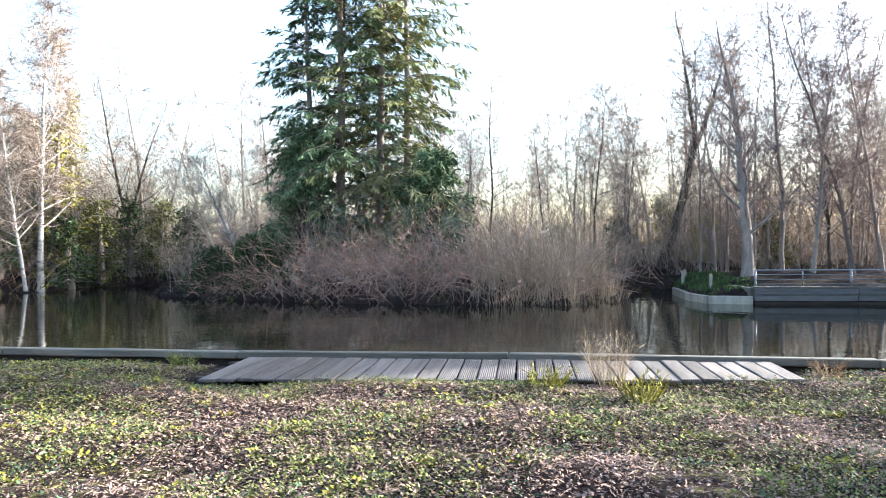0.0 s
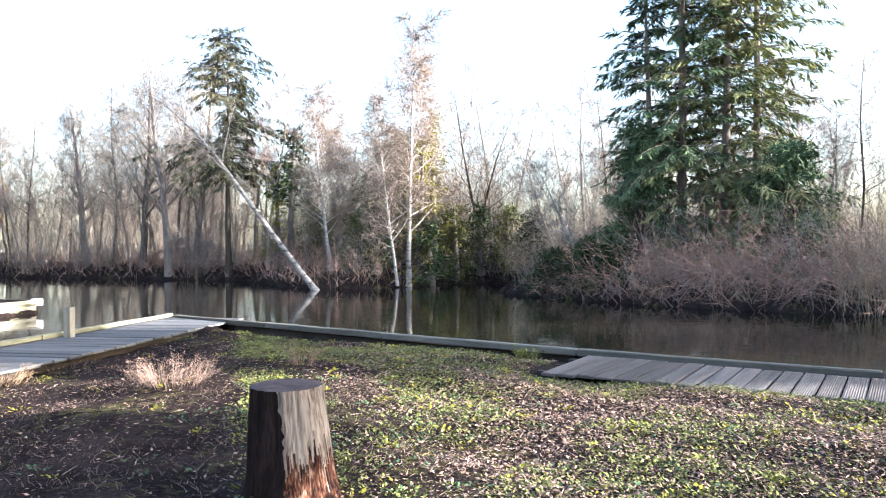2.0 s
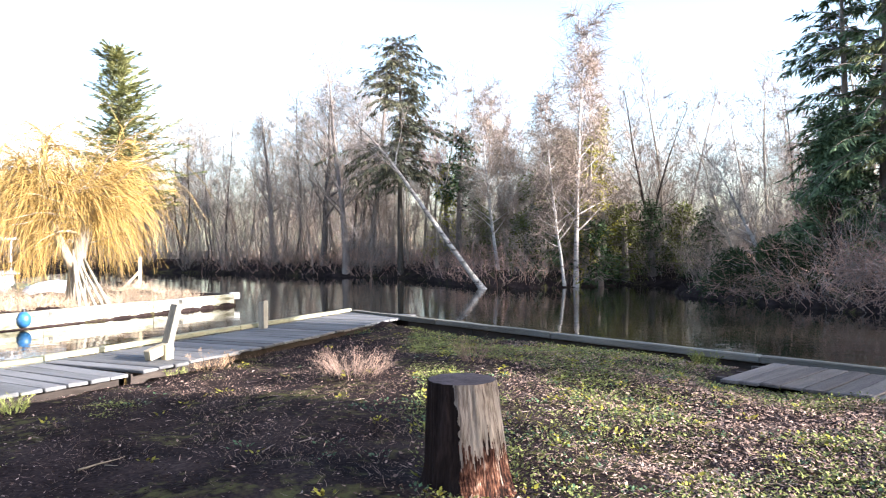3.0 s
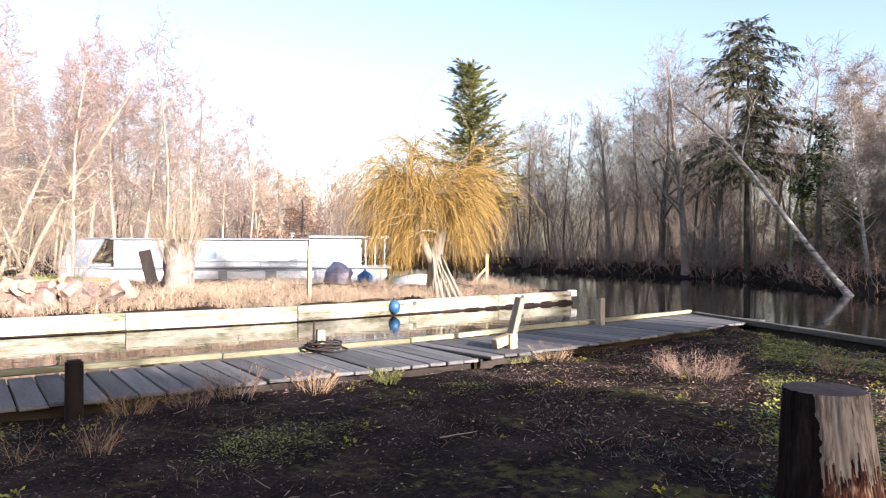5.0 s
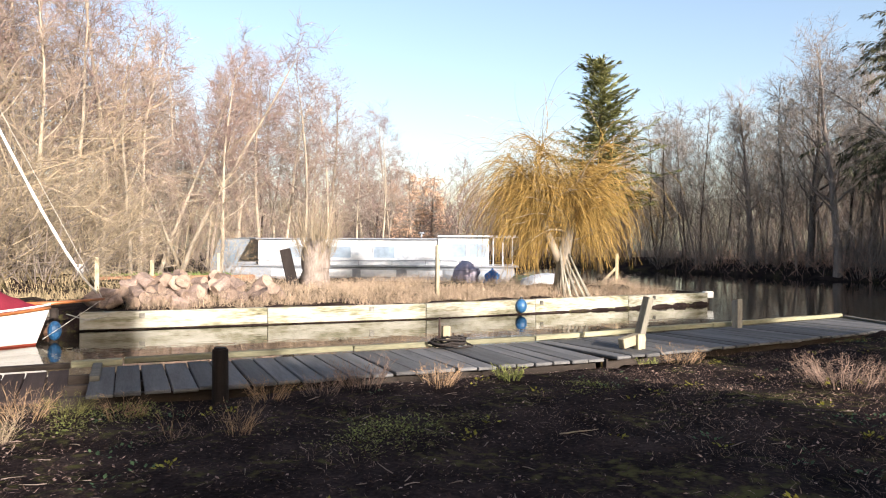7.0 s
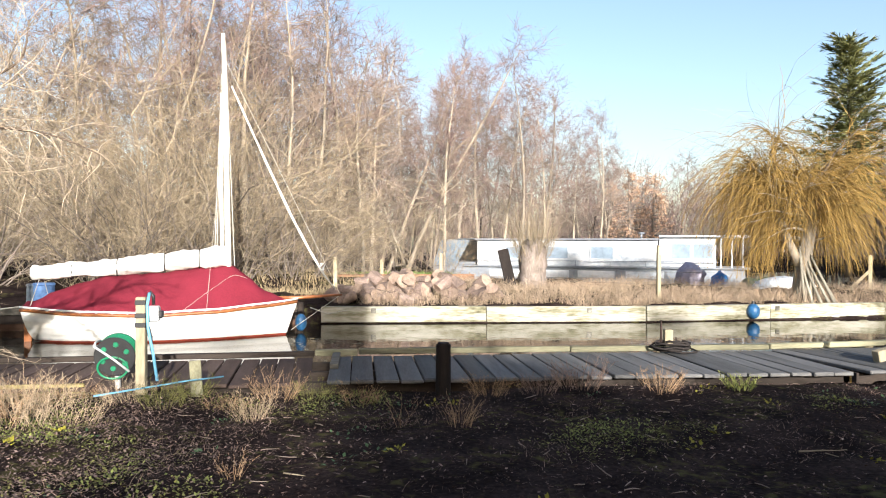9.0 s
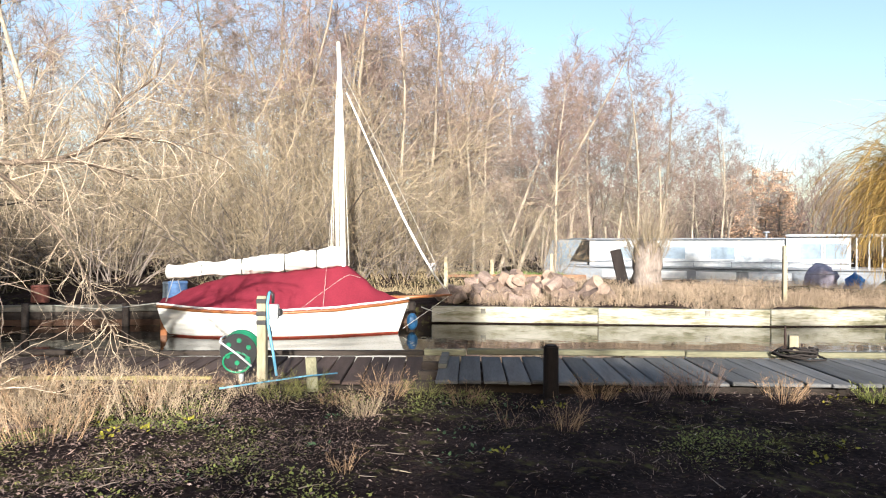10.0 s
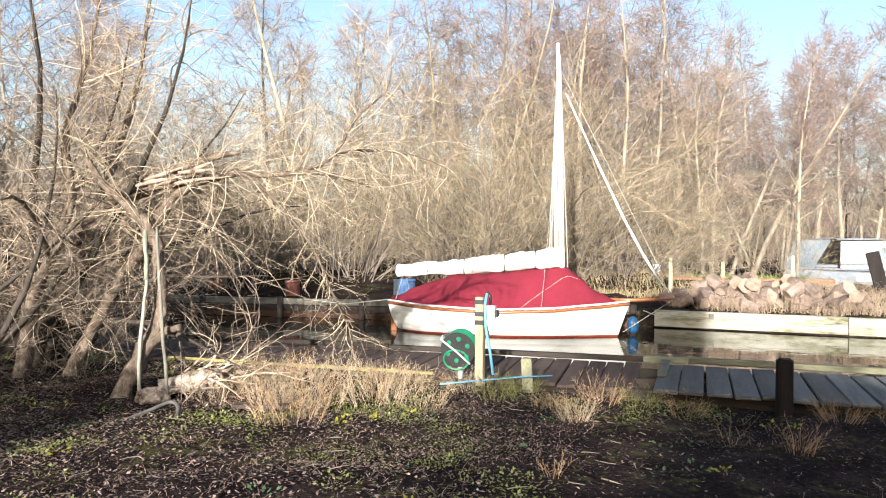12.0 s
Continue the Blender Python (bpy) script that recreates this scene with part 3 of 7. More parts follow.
# the white birch that leans out over the water
lean = Vector((-0.80, -0.60, 0))
pts = [Vector((0, 0, -0.4)) + lean * a + Vector((0, 0, b)) for a, b in ((0, 0), (0.75, 1.0), (1.55, 2.1), (2.4, 3.3), (3.25, 4.5), (4.0, 5.6), (4.75, 6.6), (5.5, 7.5), (6.2, 8.2), (6.9, 8.8), (7.5, 9.2))]
w, c = bare_tree(r2, 9, 0.14, 0.5, 18, 0.26, subs=5, twigs=5, fine=3, pts=pts, twig_w=0.008, droop=0.1)
ob = plant("leaning_birch", "white-barked birch leaning far out over the water", "tree", w, c, BARK_BIRCH, TWIG_GREY)
ob.matrix_basis = pose(-20.4, 27.6, -0.25)

BIRCHES = []
for h, rr in ((13.8, 0.14), (11.0, 0.10)):
    w, c = bare_tree(r2, h, rr, 0.22, 44, 0.19, subs=7, twigs=7, fine=3, twig_w=0.013, droop=0.16, lift=0.03, angle=52)
    BIRCHES.append(plant("birch_tree", "slender birch with white bark and drooping twigs", "tree", w, c, BARK_BIRCH, TWIG_BROWN, group="birches of the woods"))
for k, (az, d, s, tilt) in enumerate(((29.3, 36.0, 1.0, 2), (30.2, 35.6, 0.85, -7), (27.4, 40.0, 0.9, 4), (33.4, 41, 0.7, -10), (35.4, 40, 0.75, -6), (12.2, 30.2, 0.45, 12))):
    x, y = polar(az, d)
    t = BIRCHES[k % 2] if k < 2 else copy_thing(BIRCHES[k % 2], Matrix())
    t.matrix_basis = pose(x, y, ground_at(x, y) - 0.1, 0, tilt, az + k * 40 if abs(tilt) < 5 else az) @ Matrix.Diagonal((s, s, s, 1))

# yellow-green leafy growth round the birches; ivy-dark shrubs stand in for shaded understorey
for az, d, h, mat in ((31.8, 37, 3.8, IVY_LEAF), (27.5, 37.2, 3.4, IVY_LEAF), (25.5, 39, 4.2, LEAF_OLIVE), (23.5, 40, 4.2, IVY_LEAF), (21.5, 40, 4.0, LEAF_OLIVE), (19.5, 37.5, 3.6, IVY_LEAF), (33.2, 37.5, 3.4, LEAF_OLIVE), (28.6, 37.5, 8.0, LEAF_YELLOW), (30.8, 38.5, 7.5, LEAF_OLIVE), (27.2, 39, 9.5, LEAF_YELLOW), (32.6, 40, 5.5, LEAF_OLIVE), (25.6, 40.5, 4.0, LEAF_OLIVE), (34.8, 42, 4.0, LEAF_OLIVE), (29.6, 40.5, 8.0, LEAF_OLIVE), (39.5, 47, 7.0, LEAF_YELLOW), (37.0, 46, 4.5, LEAF_OLIVE), (-17.5, 40, 3.5, LEAF_OLIVE), (-20.5, 37, 3.0, LEAF_YELLOW), (-24.5, 34, 2.5, LEAF_OLIVE), (19.0, 48, 4.0, LEAF_OLIVE), (22.0, 47, 3.5, IVY_LEAF), (25.0, 44, 3.0, IVY_LEAF), (33.6, 42.5, 3.2, IVY_LEAF), (36.2, 45, 3.5, LEAF_OLIVE), (28.0, 42, 3.5, IVY_LEAF), (31.0, 43, 5.5, IVY_LEAF), (-9.0, 40, 2.4, LEAF_OLIVE), (-14.0, 38, 2.6, IVY_LEAF)):
    w, c = evergreen(r2, h, ((0, 0, 1.0),), 1.6, 0.1, 46, 7, 0.28, 0.2, mat, 0.1)
    x, y = polar(az, d)
    ob = plant("leafy_shrub", "sparse-leaved shrub, yellow-green with ivy-dark ones standing in for shade", "shrub", w, c, BARK_GREY, mat, group="leafy shrubs")
    ob.matrix_basis = pose(x, y, ground_at(x, y))

# dark trees leaning this way and that beside the inlet
for az, d, h, tilt, mats in ((23.0, 43, 10.5, 16, (BARK_DARK, TWIG_GREY)), (21.6, 42.5, 10, -6, (BARK_GREY, TWIG_GREY)), (24.5, 43, 9.5, -14, (BARK_DARK, TWIG_BROWN)), (17.0, 33, 6.5, 22, (BARK_PALE, TWIG_GREY)), (15.2, 31.5, 5.0, 25, (BARK_BIRCH, TWIG_GREY))):
    w, c = bare_tree(r2, h, 0.11, 0.3, 20, 0.25, subs=6, twigs=5, fine=2, twig_w=0.009)
    x, y = polar(az, d)
    ob = plant("leaning_tree", "leafless tree leaning over the inlet", "tree", w, c, *mats, group="leaning trees")
    ob.matrix_basis = pose(x, y, ground_at(x, y), 0, -tilt, az)

# the dark forked tree and the big grey trunks on the right-hand bank
w, c = Limbs(), Limbs()
stem = [Vector((a, 0, b)) for a, b in ((0, -0.3), (0.45, 1.1), (0.85, 2.3), (1.15, 3.4), (1.4, 4.6), (1.75, 6.0))]
w.tube(stem, [0.36, 0.25, 0.21, 0.18, 0.16, 0.14], 9)
for bend in (((1.75, 0, 5.9), (1.62, 0.1, 7.0), (1.45, 0.1, 8.6), (1.3, 0.2, 10.0), (0.85, 0.2, 12.2)), ((1.75, 0, 5.9), (2.2, -0.1, 7.0), (2.6, 0, 8.1), (2.95, 0.1, 9.3), (3.3, 0.2, 10.8))):
    knots = [Vector(q) for q in bend]
    pts = [along(knots, i / 10)[0] + unit(r2) * 0.04 for i in range(11)]
    w2, c2 = bare_tree(r2, 6.0, 0.12, 0.3, 15, 0.24, subs=5, twigs=4, fine=2, twig_w=0.009, pts=pts)
    for a, b in ((w, w2), (c, c2)):
        o = len(a.v)
        a.v += b.v
        a.f += [tuple(i + o for i in f) for f in b.f]
ob = plant("forked_tree", "dark leaning tree that forks into two bare limbs", "tree", w, c, BARK_DARK, TWIG_BROWN)
ob.matrix_basis = pose(9.9, 33.0, 0.1)
for az, d, h, rr, bark in ((-23.0, 27.8, 10.0, 0.25, BARK_GREY), (-25.3, 29, 10.5, 0.15, BARK_GREY), (-27.2, 28.0, 9, 0.13, BARK_GREY), (-21.6, 31, 8, 0.10, BARK_GREY), (-29.8, 29, 9.5, 0.15, BARK_GREY), (-28.4, 31, 10, 0.12, BARK_DARK), (-31.5, 30, 9.5, 0.14, BARK_GREY)):
    w, c = bare_tree(r2, h, rr * (0.8 if rr > 0.2 else 0.6), 0.15, 36, 0.22, subs=6, twigs=5, fine=2, twig_w=0.0075, angle=46, wander=0.2)
    x, y = polar(az, d)
    ob = plant("grey_tree", "bare tree with stout pale grey trunk on the bank", "tree", w, c, bark, TWIG_RED, group="grey trees on the bank")
    ob.matrix_basis = pose(x, y, ground_at(x, y))

# trunks at the sunlit wood's edge, sunlight put into their pale bark, some leaning
for k, (az, d, sc, tilt) in enumerate(((94.0, 30, 0.72, 6), (95.6, 33, 0.8, -14), (97.2, 31, 0.85, 18), (98.4, 34, 0.9, 15), (100.3, 30, 0.9, -4), (102.0, 33, 0.95, 3), (104.6, 31, 1.0, 8), (106.3, 29, 1.0, -3),
                                       (109.5, 30, 1.05, 1), (111.2, 31, 1.0, 5), (113.4, 30, 1.1, -6), (117.0, 31, 1.0, 9), (120.8, 31, 1.05, -5), (126.0, 30, 1.0, 6), (131.0, 31, 1.1, -3))):
    x, y = polar(az, d)
    t = copy_thing(ALDERS[k % 3], Matrix())
    t.matrix_basis = pose(x, y, ground_at(x, y) - 0.1, 0, tilt, az) @ Matrix.Rotation(k * 1.3, 4, "Z") @ Matrix.Diagonal((sc, sc, sc, 1))

# tall dark trees that stand against the sky behind the far bank
for az, d, h in ((47.5, 50, 15.5), (49.3, 54, 14.0), (53.0, 60, 13.0), (45.6, 52, 15.0)):
    w, c = bare_tree(r2, h, 0.26, 0.25, 28, 0.3, subs=7, twigs=6, fine=3, twig_w=0.011, angle=50, wander=0.14)
    x, y = polar(az, d)
    ob = plant("dark_tree", "large dark leafless tree with crooked spreading limbs", "tree", w, c, BARK_GREY, TWIG_GREY, group="large dark trees")
    ob.matrix_basis = pose(x, y, ground_at(x, y))
for az, d in ((77.3, 62), (79.0, 60), (80.6, 66)):
    w, c = evergreen(r2, 7.6, ((0, 0, 1.0),), 2.8, 0.2, 60, 8, 0.28, 0.2, LEAF_BROWN, 0.2, 0.3)
    x, y = polar(az, d)
    ob = plant("oak_tree", "young oak still holding its brown leaves", "tree", w, c, BARK_GREY, LEAF_BROWN, group="oaks in brown leaf")
    ob.matrix_basis = pose(x, y, ground_at(x, y))
for az, d, h in ((17.5, 29.3, 1.7), (15.2, 28.6, 1.9), (13.0, 28.0, 1.6)):
    w, c = evergreen(r2, h, ((0, 0, 1.0),), 1.4, 0.05, 40, 22, 0.22, 0.2, IVY_LEAF, 0.1)
    x, y = polar(az, d)
    ob = plant("ivy_mound", "low dark ivy-covered mound at the water", "shrub", w, c, BARK_DARK, IVY_LEAF, group="ivy mounds")
    ob.matrix_basis = pose(x, y, ground_at(x, y))

# ---- timber docks and quays ----
def timber(name, c, scale, rough=0.8, groove=0.0, **kw):
    m = surf(name, shades(c, 0.55, 1.4), scale, rough, 0.35, fine=9, vary=0.28, **kw)
    if groove:
        n, k = m.node_tree.nodes, m.node_tree.links
        tc, wv, bp = n.new("ShaderNodeTexCoord"), n.new("ShaderNodeTexWave"), n.new("ShaderNodeBump")
        wv.bands_direction, wv.inputs["Scale"].default_value, wv.inputs["Distortion"].default_value = "X", groove, 0.4
        bp.inputs["Strength"].default_value, bp.inputs["Distance"].default_value = 0.9, 0.006
        k.new(tc.outputs["Object"], wv.inputs["Vector"])
        k.new(wv.outputs["Fac"], bp.inputs["Height"])
        b = n["Principled BSDF"]
        old = b.inputs["Normal"].links[0].from_socket
        k.new(old, bp.inputs["Normal"])
        k.new(bp.outputs[0], b.inputs["Normal"])
    return m


DECK_GREY = timber("weathered_deck_board", (0.145, 0.128, 0.115), (9, 1.2, 9), groove=14)
DECK_BLUE = timber("damp_grey_board", (0.118, 0.116, 0.113), (9, 1.2, 9), 0.7)
DECK_BROWN = timber("old_brown_board", (0.085, 0.06, 0.05), (9, 1.2, 9), 0.75)
BEAM_GREY = timber("grey_beam", (0.15, 0.14, 0.115), (1.2, 9, 9))
BEAM_MOSSY = timber("mossy_beam", (0.21, 0.20, 0.13), (1.0, 9, 6))
BEAM_PALE = surf("pale_quay_beam", [(0.30, (0.06, 0.055, 0.03)), (0.42, (0.20, 0.19, 0.125)), (0.55, (0.36, 0.345, 0.285)), (0.75, (0.47, 0.455, 0.40))], (0.9, 4, 5), 0.8, 0.3, fine=5, vary=0.15)
BEAM_DARK = timber("dark_tarred_beam", (0.045, 0.036, 0.03), (1.2, 9, 6))
BEAM_RUST = timber("wet_reddish_beam", (0.07, 0.04, 0.026), (1.2, 9, 6))
BEAM_YELLOW = timber("algae_yellow_beam", (0.26, 0.22, 0.09), (1.2, 9, 9))
POST_PALE = timber("pale_post", (0.36, 0.31, 0.21), (6, 6, 1.0))
POST_GREY = timber("grey_post", (0.27, 0.25, 0.20), (6, 6, 1.0))
POST_BLACK = timber("black_post", (0.025, 0.02, 0.018), (6, 6, 1.5), 0.7)


def board_mesh(name, length, width, thick, material, seed):
    """A board with worn edges and a slight twist: length along y, top at z = 0."""
    r = random.Random(seed)
    bm = bmesh.new()
    box(bm, -width / 2, width / 2, 0, length, -thick, 0, 0.008)
    for v in bm.verts:
        v.co.z += (v.co.y / length) * (v.co.x / width) * r.uniform(-0.012, 0.012) + r.uniform(-0.0015, 0.0015)
    me = bpy.data.meshes.new(name)
    bm.to_mesh(me)
    bm.free()
    me.materials.append(material)
    return me


def lane(points, s):
    """The place and direction s metres along a line of points."""
    for a, b in zip(points, points[1:]):
        a, b = Vector(a), Vector(b)
        ln = (b - a).length
        if s <= ln or b == Vector(points[-1]):
            return a + (b - a) * (s / ln), (b - a) / ln
        s -= ln


def length_of(points):
    return sum((Vector(b) - Vector(a)).length for a, b in zip(points, points[1:]))


def deck(name, label, outer, width, pitch, z, material, seed, beam=None, beam_z=0.0, slack=0.02):
    """A boardwalk: boards square to its outer edge, joists beneath and piles. Land lies to the left of the line's direction."""
    r = random.Random(seed)
    ob = thing(name, label, "dock", kind="structure")
    meshes = [board_mesh("plank", 1.0, pitch - 0.020, 0.04, material, seed + i) for i in range(4)]
    total = length_of(outer)
    for i in range(int(total / pitch)):
        s = (i + 0.5) * pitch
        p, d = lane(outer, s)
        w = width(s / total) + r.uniform(-slack, slack)
        pl = new("plank", meshes[i % 4])
        pl.parent = ob
        pl.matrix_basis = Matrix.Translation((p.x, p.y, z + r.uniform(-0.006, 0.006))) @ Matrix.Rotation(math.atan2(d.y, d.x) + r.uniform(-0.008, 0.008), 4, "Z") @ Matrix.Diagonal((1, w, 1, 1))
    for off in (0.12, 0.5, 0.88):
        for a, b in zip(outer, outer[1:]):
            a, b = Vector(a), Vector(b)
            d = (b - a).normalized()
            nrm = Vector((-d.y, d.x))
            q = a + nrm * width(0.5) * off
            bm = bmesh.new()
            box(bm, 0, (b - a).length, -0.04, 0.04, z - 0.19, z - 0.046, 0.005)
            j = part("joist", bm, BEAM_DARK, ob)
            j.matrix_basis = Matrix.Translation((q.x, q.y, 0)) @ Matrix.Rotation(math.atan2(d.y, d.x), 4, "Z")
    for i in range(int(total / 2.2) + 1):
        p, d = lane(outer, min(i * 2.2 + 0.2, total - 0.05))
        pile = Limbs()
        q = p + Vector((-d.y, d.x)) * 0.16
        pile.tube([(q.x, q.y, -1.3), (q.x, q.y, z - 0.05)], [0.08, 0.075], 9, True)
        part("pile", pile, BEAM_DARK, ob)
    return ob


def beam_run(name, label, line, half, z0, z1, piece, material, seed, category="quay", gap=0.012, parent=None, piece_name="beam"):
    """A run of heavy beams laid end to end."""
    r = random.Random(seed)
    ob = parent or thing(name, label, category, kind="structure")
    for a, b in zip(line, line[1:]):
        a, b = Vector(a), Vector(b)
        ln = (b - a).length
        count = max(1, round(ln / piece))
        d = (b - a) / ln
        for i in range(count):
            p = a + d * (ln * i / count)
            bm = bmesh.new()
            box(bm, gap / 2, ln / count - gap / 2, -half, half, z0, z1, 0.012)
            bmesh.ops.subdivide_edges(bm, edges=[e for e in bm.edges if abs(e.verts[0].co.x - e.verts[1].co.x) > 0.5], cuts=5)
            for v in bm.verts:
                v.co.y += r.uniform(-0.004, 0.004)
                v.co.z += r.uniform(-0.004, 0.004)
            pc = part(piece_name, bm, material, ob)
            pc.matrix_basis = Matrix.Translation((p.x, p.y, r.uniform(-0.006, 0.006))) @ Matrix.Rotation(math.atan2(d.y, d.x) + r.uniform(-0.002, 0.002), 4, "Z")
    return ob


# the boardwalk across the first view: its line runs from right to left, so that the land is on the left hand
deck("boardwalk", "grooved grey timber boardwalk with worn planks", [(4.02, 8.80), (-2.78, 9.56)], lambda u: 1.15 + 0.42 * u, 0.222, 0.055, DECK_GREY, 40)
edge = beam_run("canal_edge", "grey weathered timber edging along the canal", [(24, 5.4), (5.25, 8.66), (0.85, 9.40), (-2.8, 9.76), (-6.3, 10.30), (-12.25, 11.32)], 0.07, 0.0, 0.10, 3.4, BEAM_GREY, 41)
beam_run("", "", [(24, 5.44), (5.25, 8.70), (0.85, 9.44), (-2.8, 9.80), (-6.3, 10.34), (-12.2, 11.36)], 0.04, -0.9, -0.004, 2.2, BEAM_DARK, 42, parent=edge, piece_name="sheet_board")
# the dock along the left-hand water
DOCK = [(-12.3, 11.25), (-10.07, 3.69), (-9.08, -1.9), (-8.98, -2.45)]
walkway = deck("dock_walkway", "grey plank dock with a raised kerb, partly in shade", [(a, b) for a, b in DOCK], lambda u: 1.72, 0.262, 0.05, DECK_BLUE, 43)
beam_run("", "", [(-12.36, 11.30), (-10.13, 3.70), (-9.14, -1.9), (-9.04, -2.45)], 0.055, 0.06, 0.135, 3.6, BEAM_MOSSY, 44, parent=walkway, piece_name="kerb")
WEST = [(-9.62, -2.6), (-8.75, -6.2), (-7.85, -9.9), (-6.8, -14.5)]
lower = deck("lower_dock", "damp brown plank dock lying a step lower", WEST, lambda u: 1.85, 0.235, -0.06, DECK_BROWN, 45)
beam_run("", "", [(-9.68, -2.6), (-8.81, -6.2), (-7.91, -9.9)], 0.05, -0.05, 0.02, 3.2, BEAM_DARK, 46, parent=lower, piece_name="kerb")
beam_run("", "", [(-7.35, -4.55), (-6.95, -6.2), (-6.45, -8.3)], 0.03, -0.13, -0.02, 2.6, BEAM_YELLOW, 47, parent=lower, piece_name="edge_board")
bm = bmesh.new()
box(bm, -0.05, 0.05, 0, 0.95, 0.052, 0.11, 0.008)
ramp = part("batten", bm, BEAM_GREY, walkway)
ramp.matrix_basis = pose(-9.0, -2.15, 0, 0, 0, -80)

# the quay across the left-hand water
QUAY = [(-21.55, 14.3), (-18.72, 3.88), (-17.58, -4.35)]
quay = beam_run("timber_quay", "sunlit pale timber quay wall with algae stains", QUAY, 0.10, -0.42, -0.03, 3.7, BEAM_PALE, 48)
beam_run("", "", [(-21.5, 14.28), (-18.76, 3.88), (-17.62, -4.35)], 0.07, -1.2, -0.43, 3.7, BEAM_DARK, 49, parent=quay, piece_name="lower_beam")
beam_run("", "", [(-21.62, 14.42), (-25.2, 13.75), (-29, 13.6)], 0.09, -0.5, -0.04, 3.5, BEAM_DARK, 50, parent=quay)
bm = bmesh.new()
box(bm, -0.17, 0.12, -0.13, 0.13, -0.22, 0.0, 0.02)
cap = part("end_cap", bm, surf("white_end_paint", shades((0.7, 0.69, 0.64), 0.8, 1.1)), quay, "white painted beam end")
cap.matrix_basis = pose(-21.60, 14.46, 0, 0, 0, 75)
for s in (2.5, 7.0, 12.3, 17.8):
    p, d = lane(QUAY, s)
    bm = bmesh.new()
    box(bm, -0.06, 0.06, -0.012, 0.012, -0.06, 0.06, 0.003)
    plate = part("bolt_plate", bm, surf("dull_iron", shades((0.12, 0.115, 0.10)), rough=0.5, metal=0.7), quay)
    plate.matrix_basis = Matrix.Translation((p.x - d.y * 0.115, p.y + d.x * 0.115, -0.13)) @ Matrix.Rotation(math.atan2(d.y, d.x), 4, "Z")
WALL = [(-17.45, -4.75), (-16.5, -7.5), (-14.9, -12.3), (-13.7, -16), (-12, -24)]
wall = beam_run("old_quay_wall", "dark weathered timber wall behind the boats", WALL, 0.07, -0.10, 0.06, 3.0, BEAM_GREY, 51)
beam_run("", "", WALL, 0.06, -0.29, -0.108, 3.3, BEAM_DARK, 52, parent=wall)
beam_run("", "", WALL, 0.065, -1.0, -0.298, 2.6, BEAM_RUST, 53, parent=wall, piece_name="lower_beam")
for i in range(9):
    p, d = lane(WALL, 0.1 + i * 2.3)
    pl = Limbs()
    q = p + Vector((-d.y, d.x)) * 0.13
    pl.tube([(q.x, q.y, -1.2), (q.x, q.y, 0.10)], [0.09, 0.085], 8, True)
    part("pile", pl, BEAM_DARK, wall)
# the walled bank on the right of the first view
step = beam_run("low_bank_edge", "low pale timber edge of a grassy landing", [(8.7, 27.0), (8.25, 24.3), (8.4, 22.75), (9.66, 22.38)], 0.08, -0.6, -0.2, 1.6, POST_GREY, 54)
WALL_LINE = [(9.70, 22.36), (12.7, 21.95), (20, 20.7), (34, 18.4)]
high = beam_run("bank_wall", "grey timber bank wall topped with a plank", WALL_LINE, 0.09, -0.14, 0.05, 2.8, timber("dark_grey_beam", (0.105, 0.10, 0.095), (1.2, 9, 9)), 55)
beam_run("", "", [(x, y + 0.03) for x, y in WALL_LINE], 0.08, -0.34, -0.148, 3.1, bpy.data.materials["dark_grey_beam"], 58, parent=high)
beam_run("", "", [(x, y + 0.05) for x, y in WALL_LINE], 0.07, -1.0, -0.348, 2.8, BEAM_DARK, 56, parent=high, piece_name="lower_beam")
beam_run("", "", [(x, y + 0.16) for x, y in WALL_LINE], 0.20, 0.058, 0.10, 2.8, DECK_GREY, 57, parent=high, piece_name="cap_plank")
bm = bmesh.new()
box(bm, -0.08, 0.08, 0, 1.6, -0.6, 0.06, 0.01)
ret = part("return_wall", bm, BEAM_GREY, high)
ret.matrix_basis = pose(9.68, 22.46, 0)


def post(name, label, x, y, z0, z1, size, material, tilt=(0, 0), turn=0, round_=False, top=0.0, group=""):
    bm = bmesh.new()
    if round_:
        bmesh.ops.create_cone(bm, cap_ends=True, segments=18, radius1=size, radius2=size * 0.95, depth=z1 - z0)
        bmesh.ops.translate(bm, verts=bm.verts, vec=(0, 0, (z1 - z0) / 2))
        bmesh.ops.bevel(bm, geom=[e for e in bm.edges if e.verts[0].co.z > z1 - z0 - 0.01 and e.verts[1].co.z > z1 - z0 - 0.01], offset=size * 0.2, segments=2, affect="EDGES")
    else:
        box(bm, -size / 2, size / 2, -size / 2, size / 2, 0, z1 - z0, 0.008)
        for v in bm.verts:
            if v.co.z > (z1 - z0) * 0.8:
                v.co.z += top * v.co.x / size
    ob = part(name, bm, material, None)
    ob.matrix_basis = pose(x, y, z0, tilt[0], tilt[1], turn)
    return tagged(ob, label, "post", group)


bp = post("mooring_post", "short round black mooring post beside the dock", -7.40, -0.68, -0.2, 0.46, 0.082, POST_BLACK, round_=True)
post("dock_post", "pale square post standing on the dock edge", -11.12, 7.95, 0.05, 0.55, 0.13, POST_GREY, turn=15, top=0.04)
lp = thing("leaning_post", "grey leaning post bolted to a cross block", "post", pose(-9.12, 4.85, 0.0, 0, 0, 15))
bm = bmesh.new()
box(bm, -0.065, 0.065, -0.05, 0.05, -0.1, 0.80, 0.008, Matrix.Rotation(radians(-13), 4, "X") @ Matrix.Rotation(radians(5), 4, "Y"))
part("upright", bm, POST_GREY, lp)
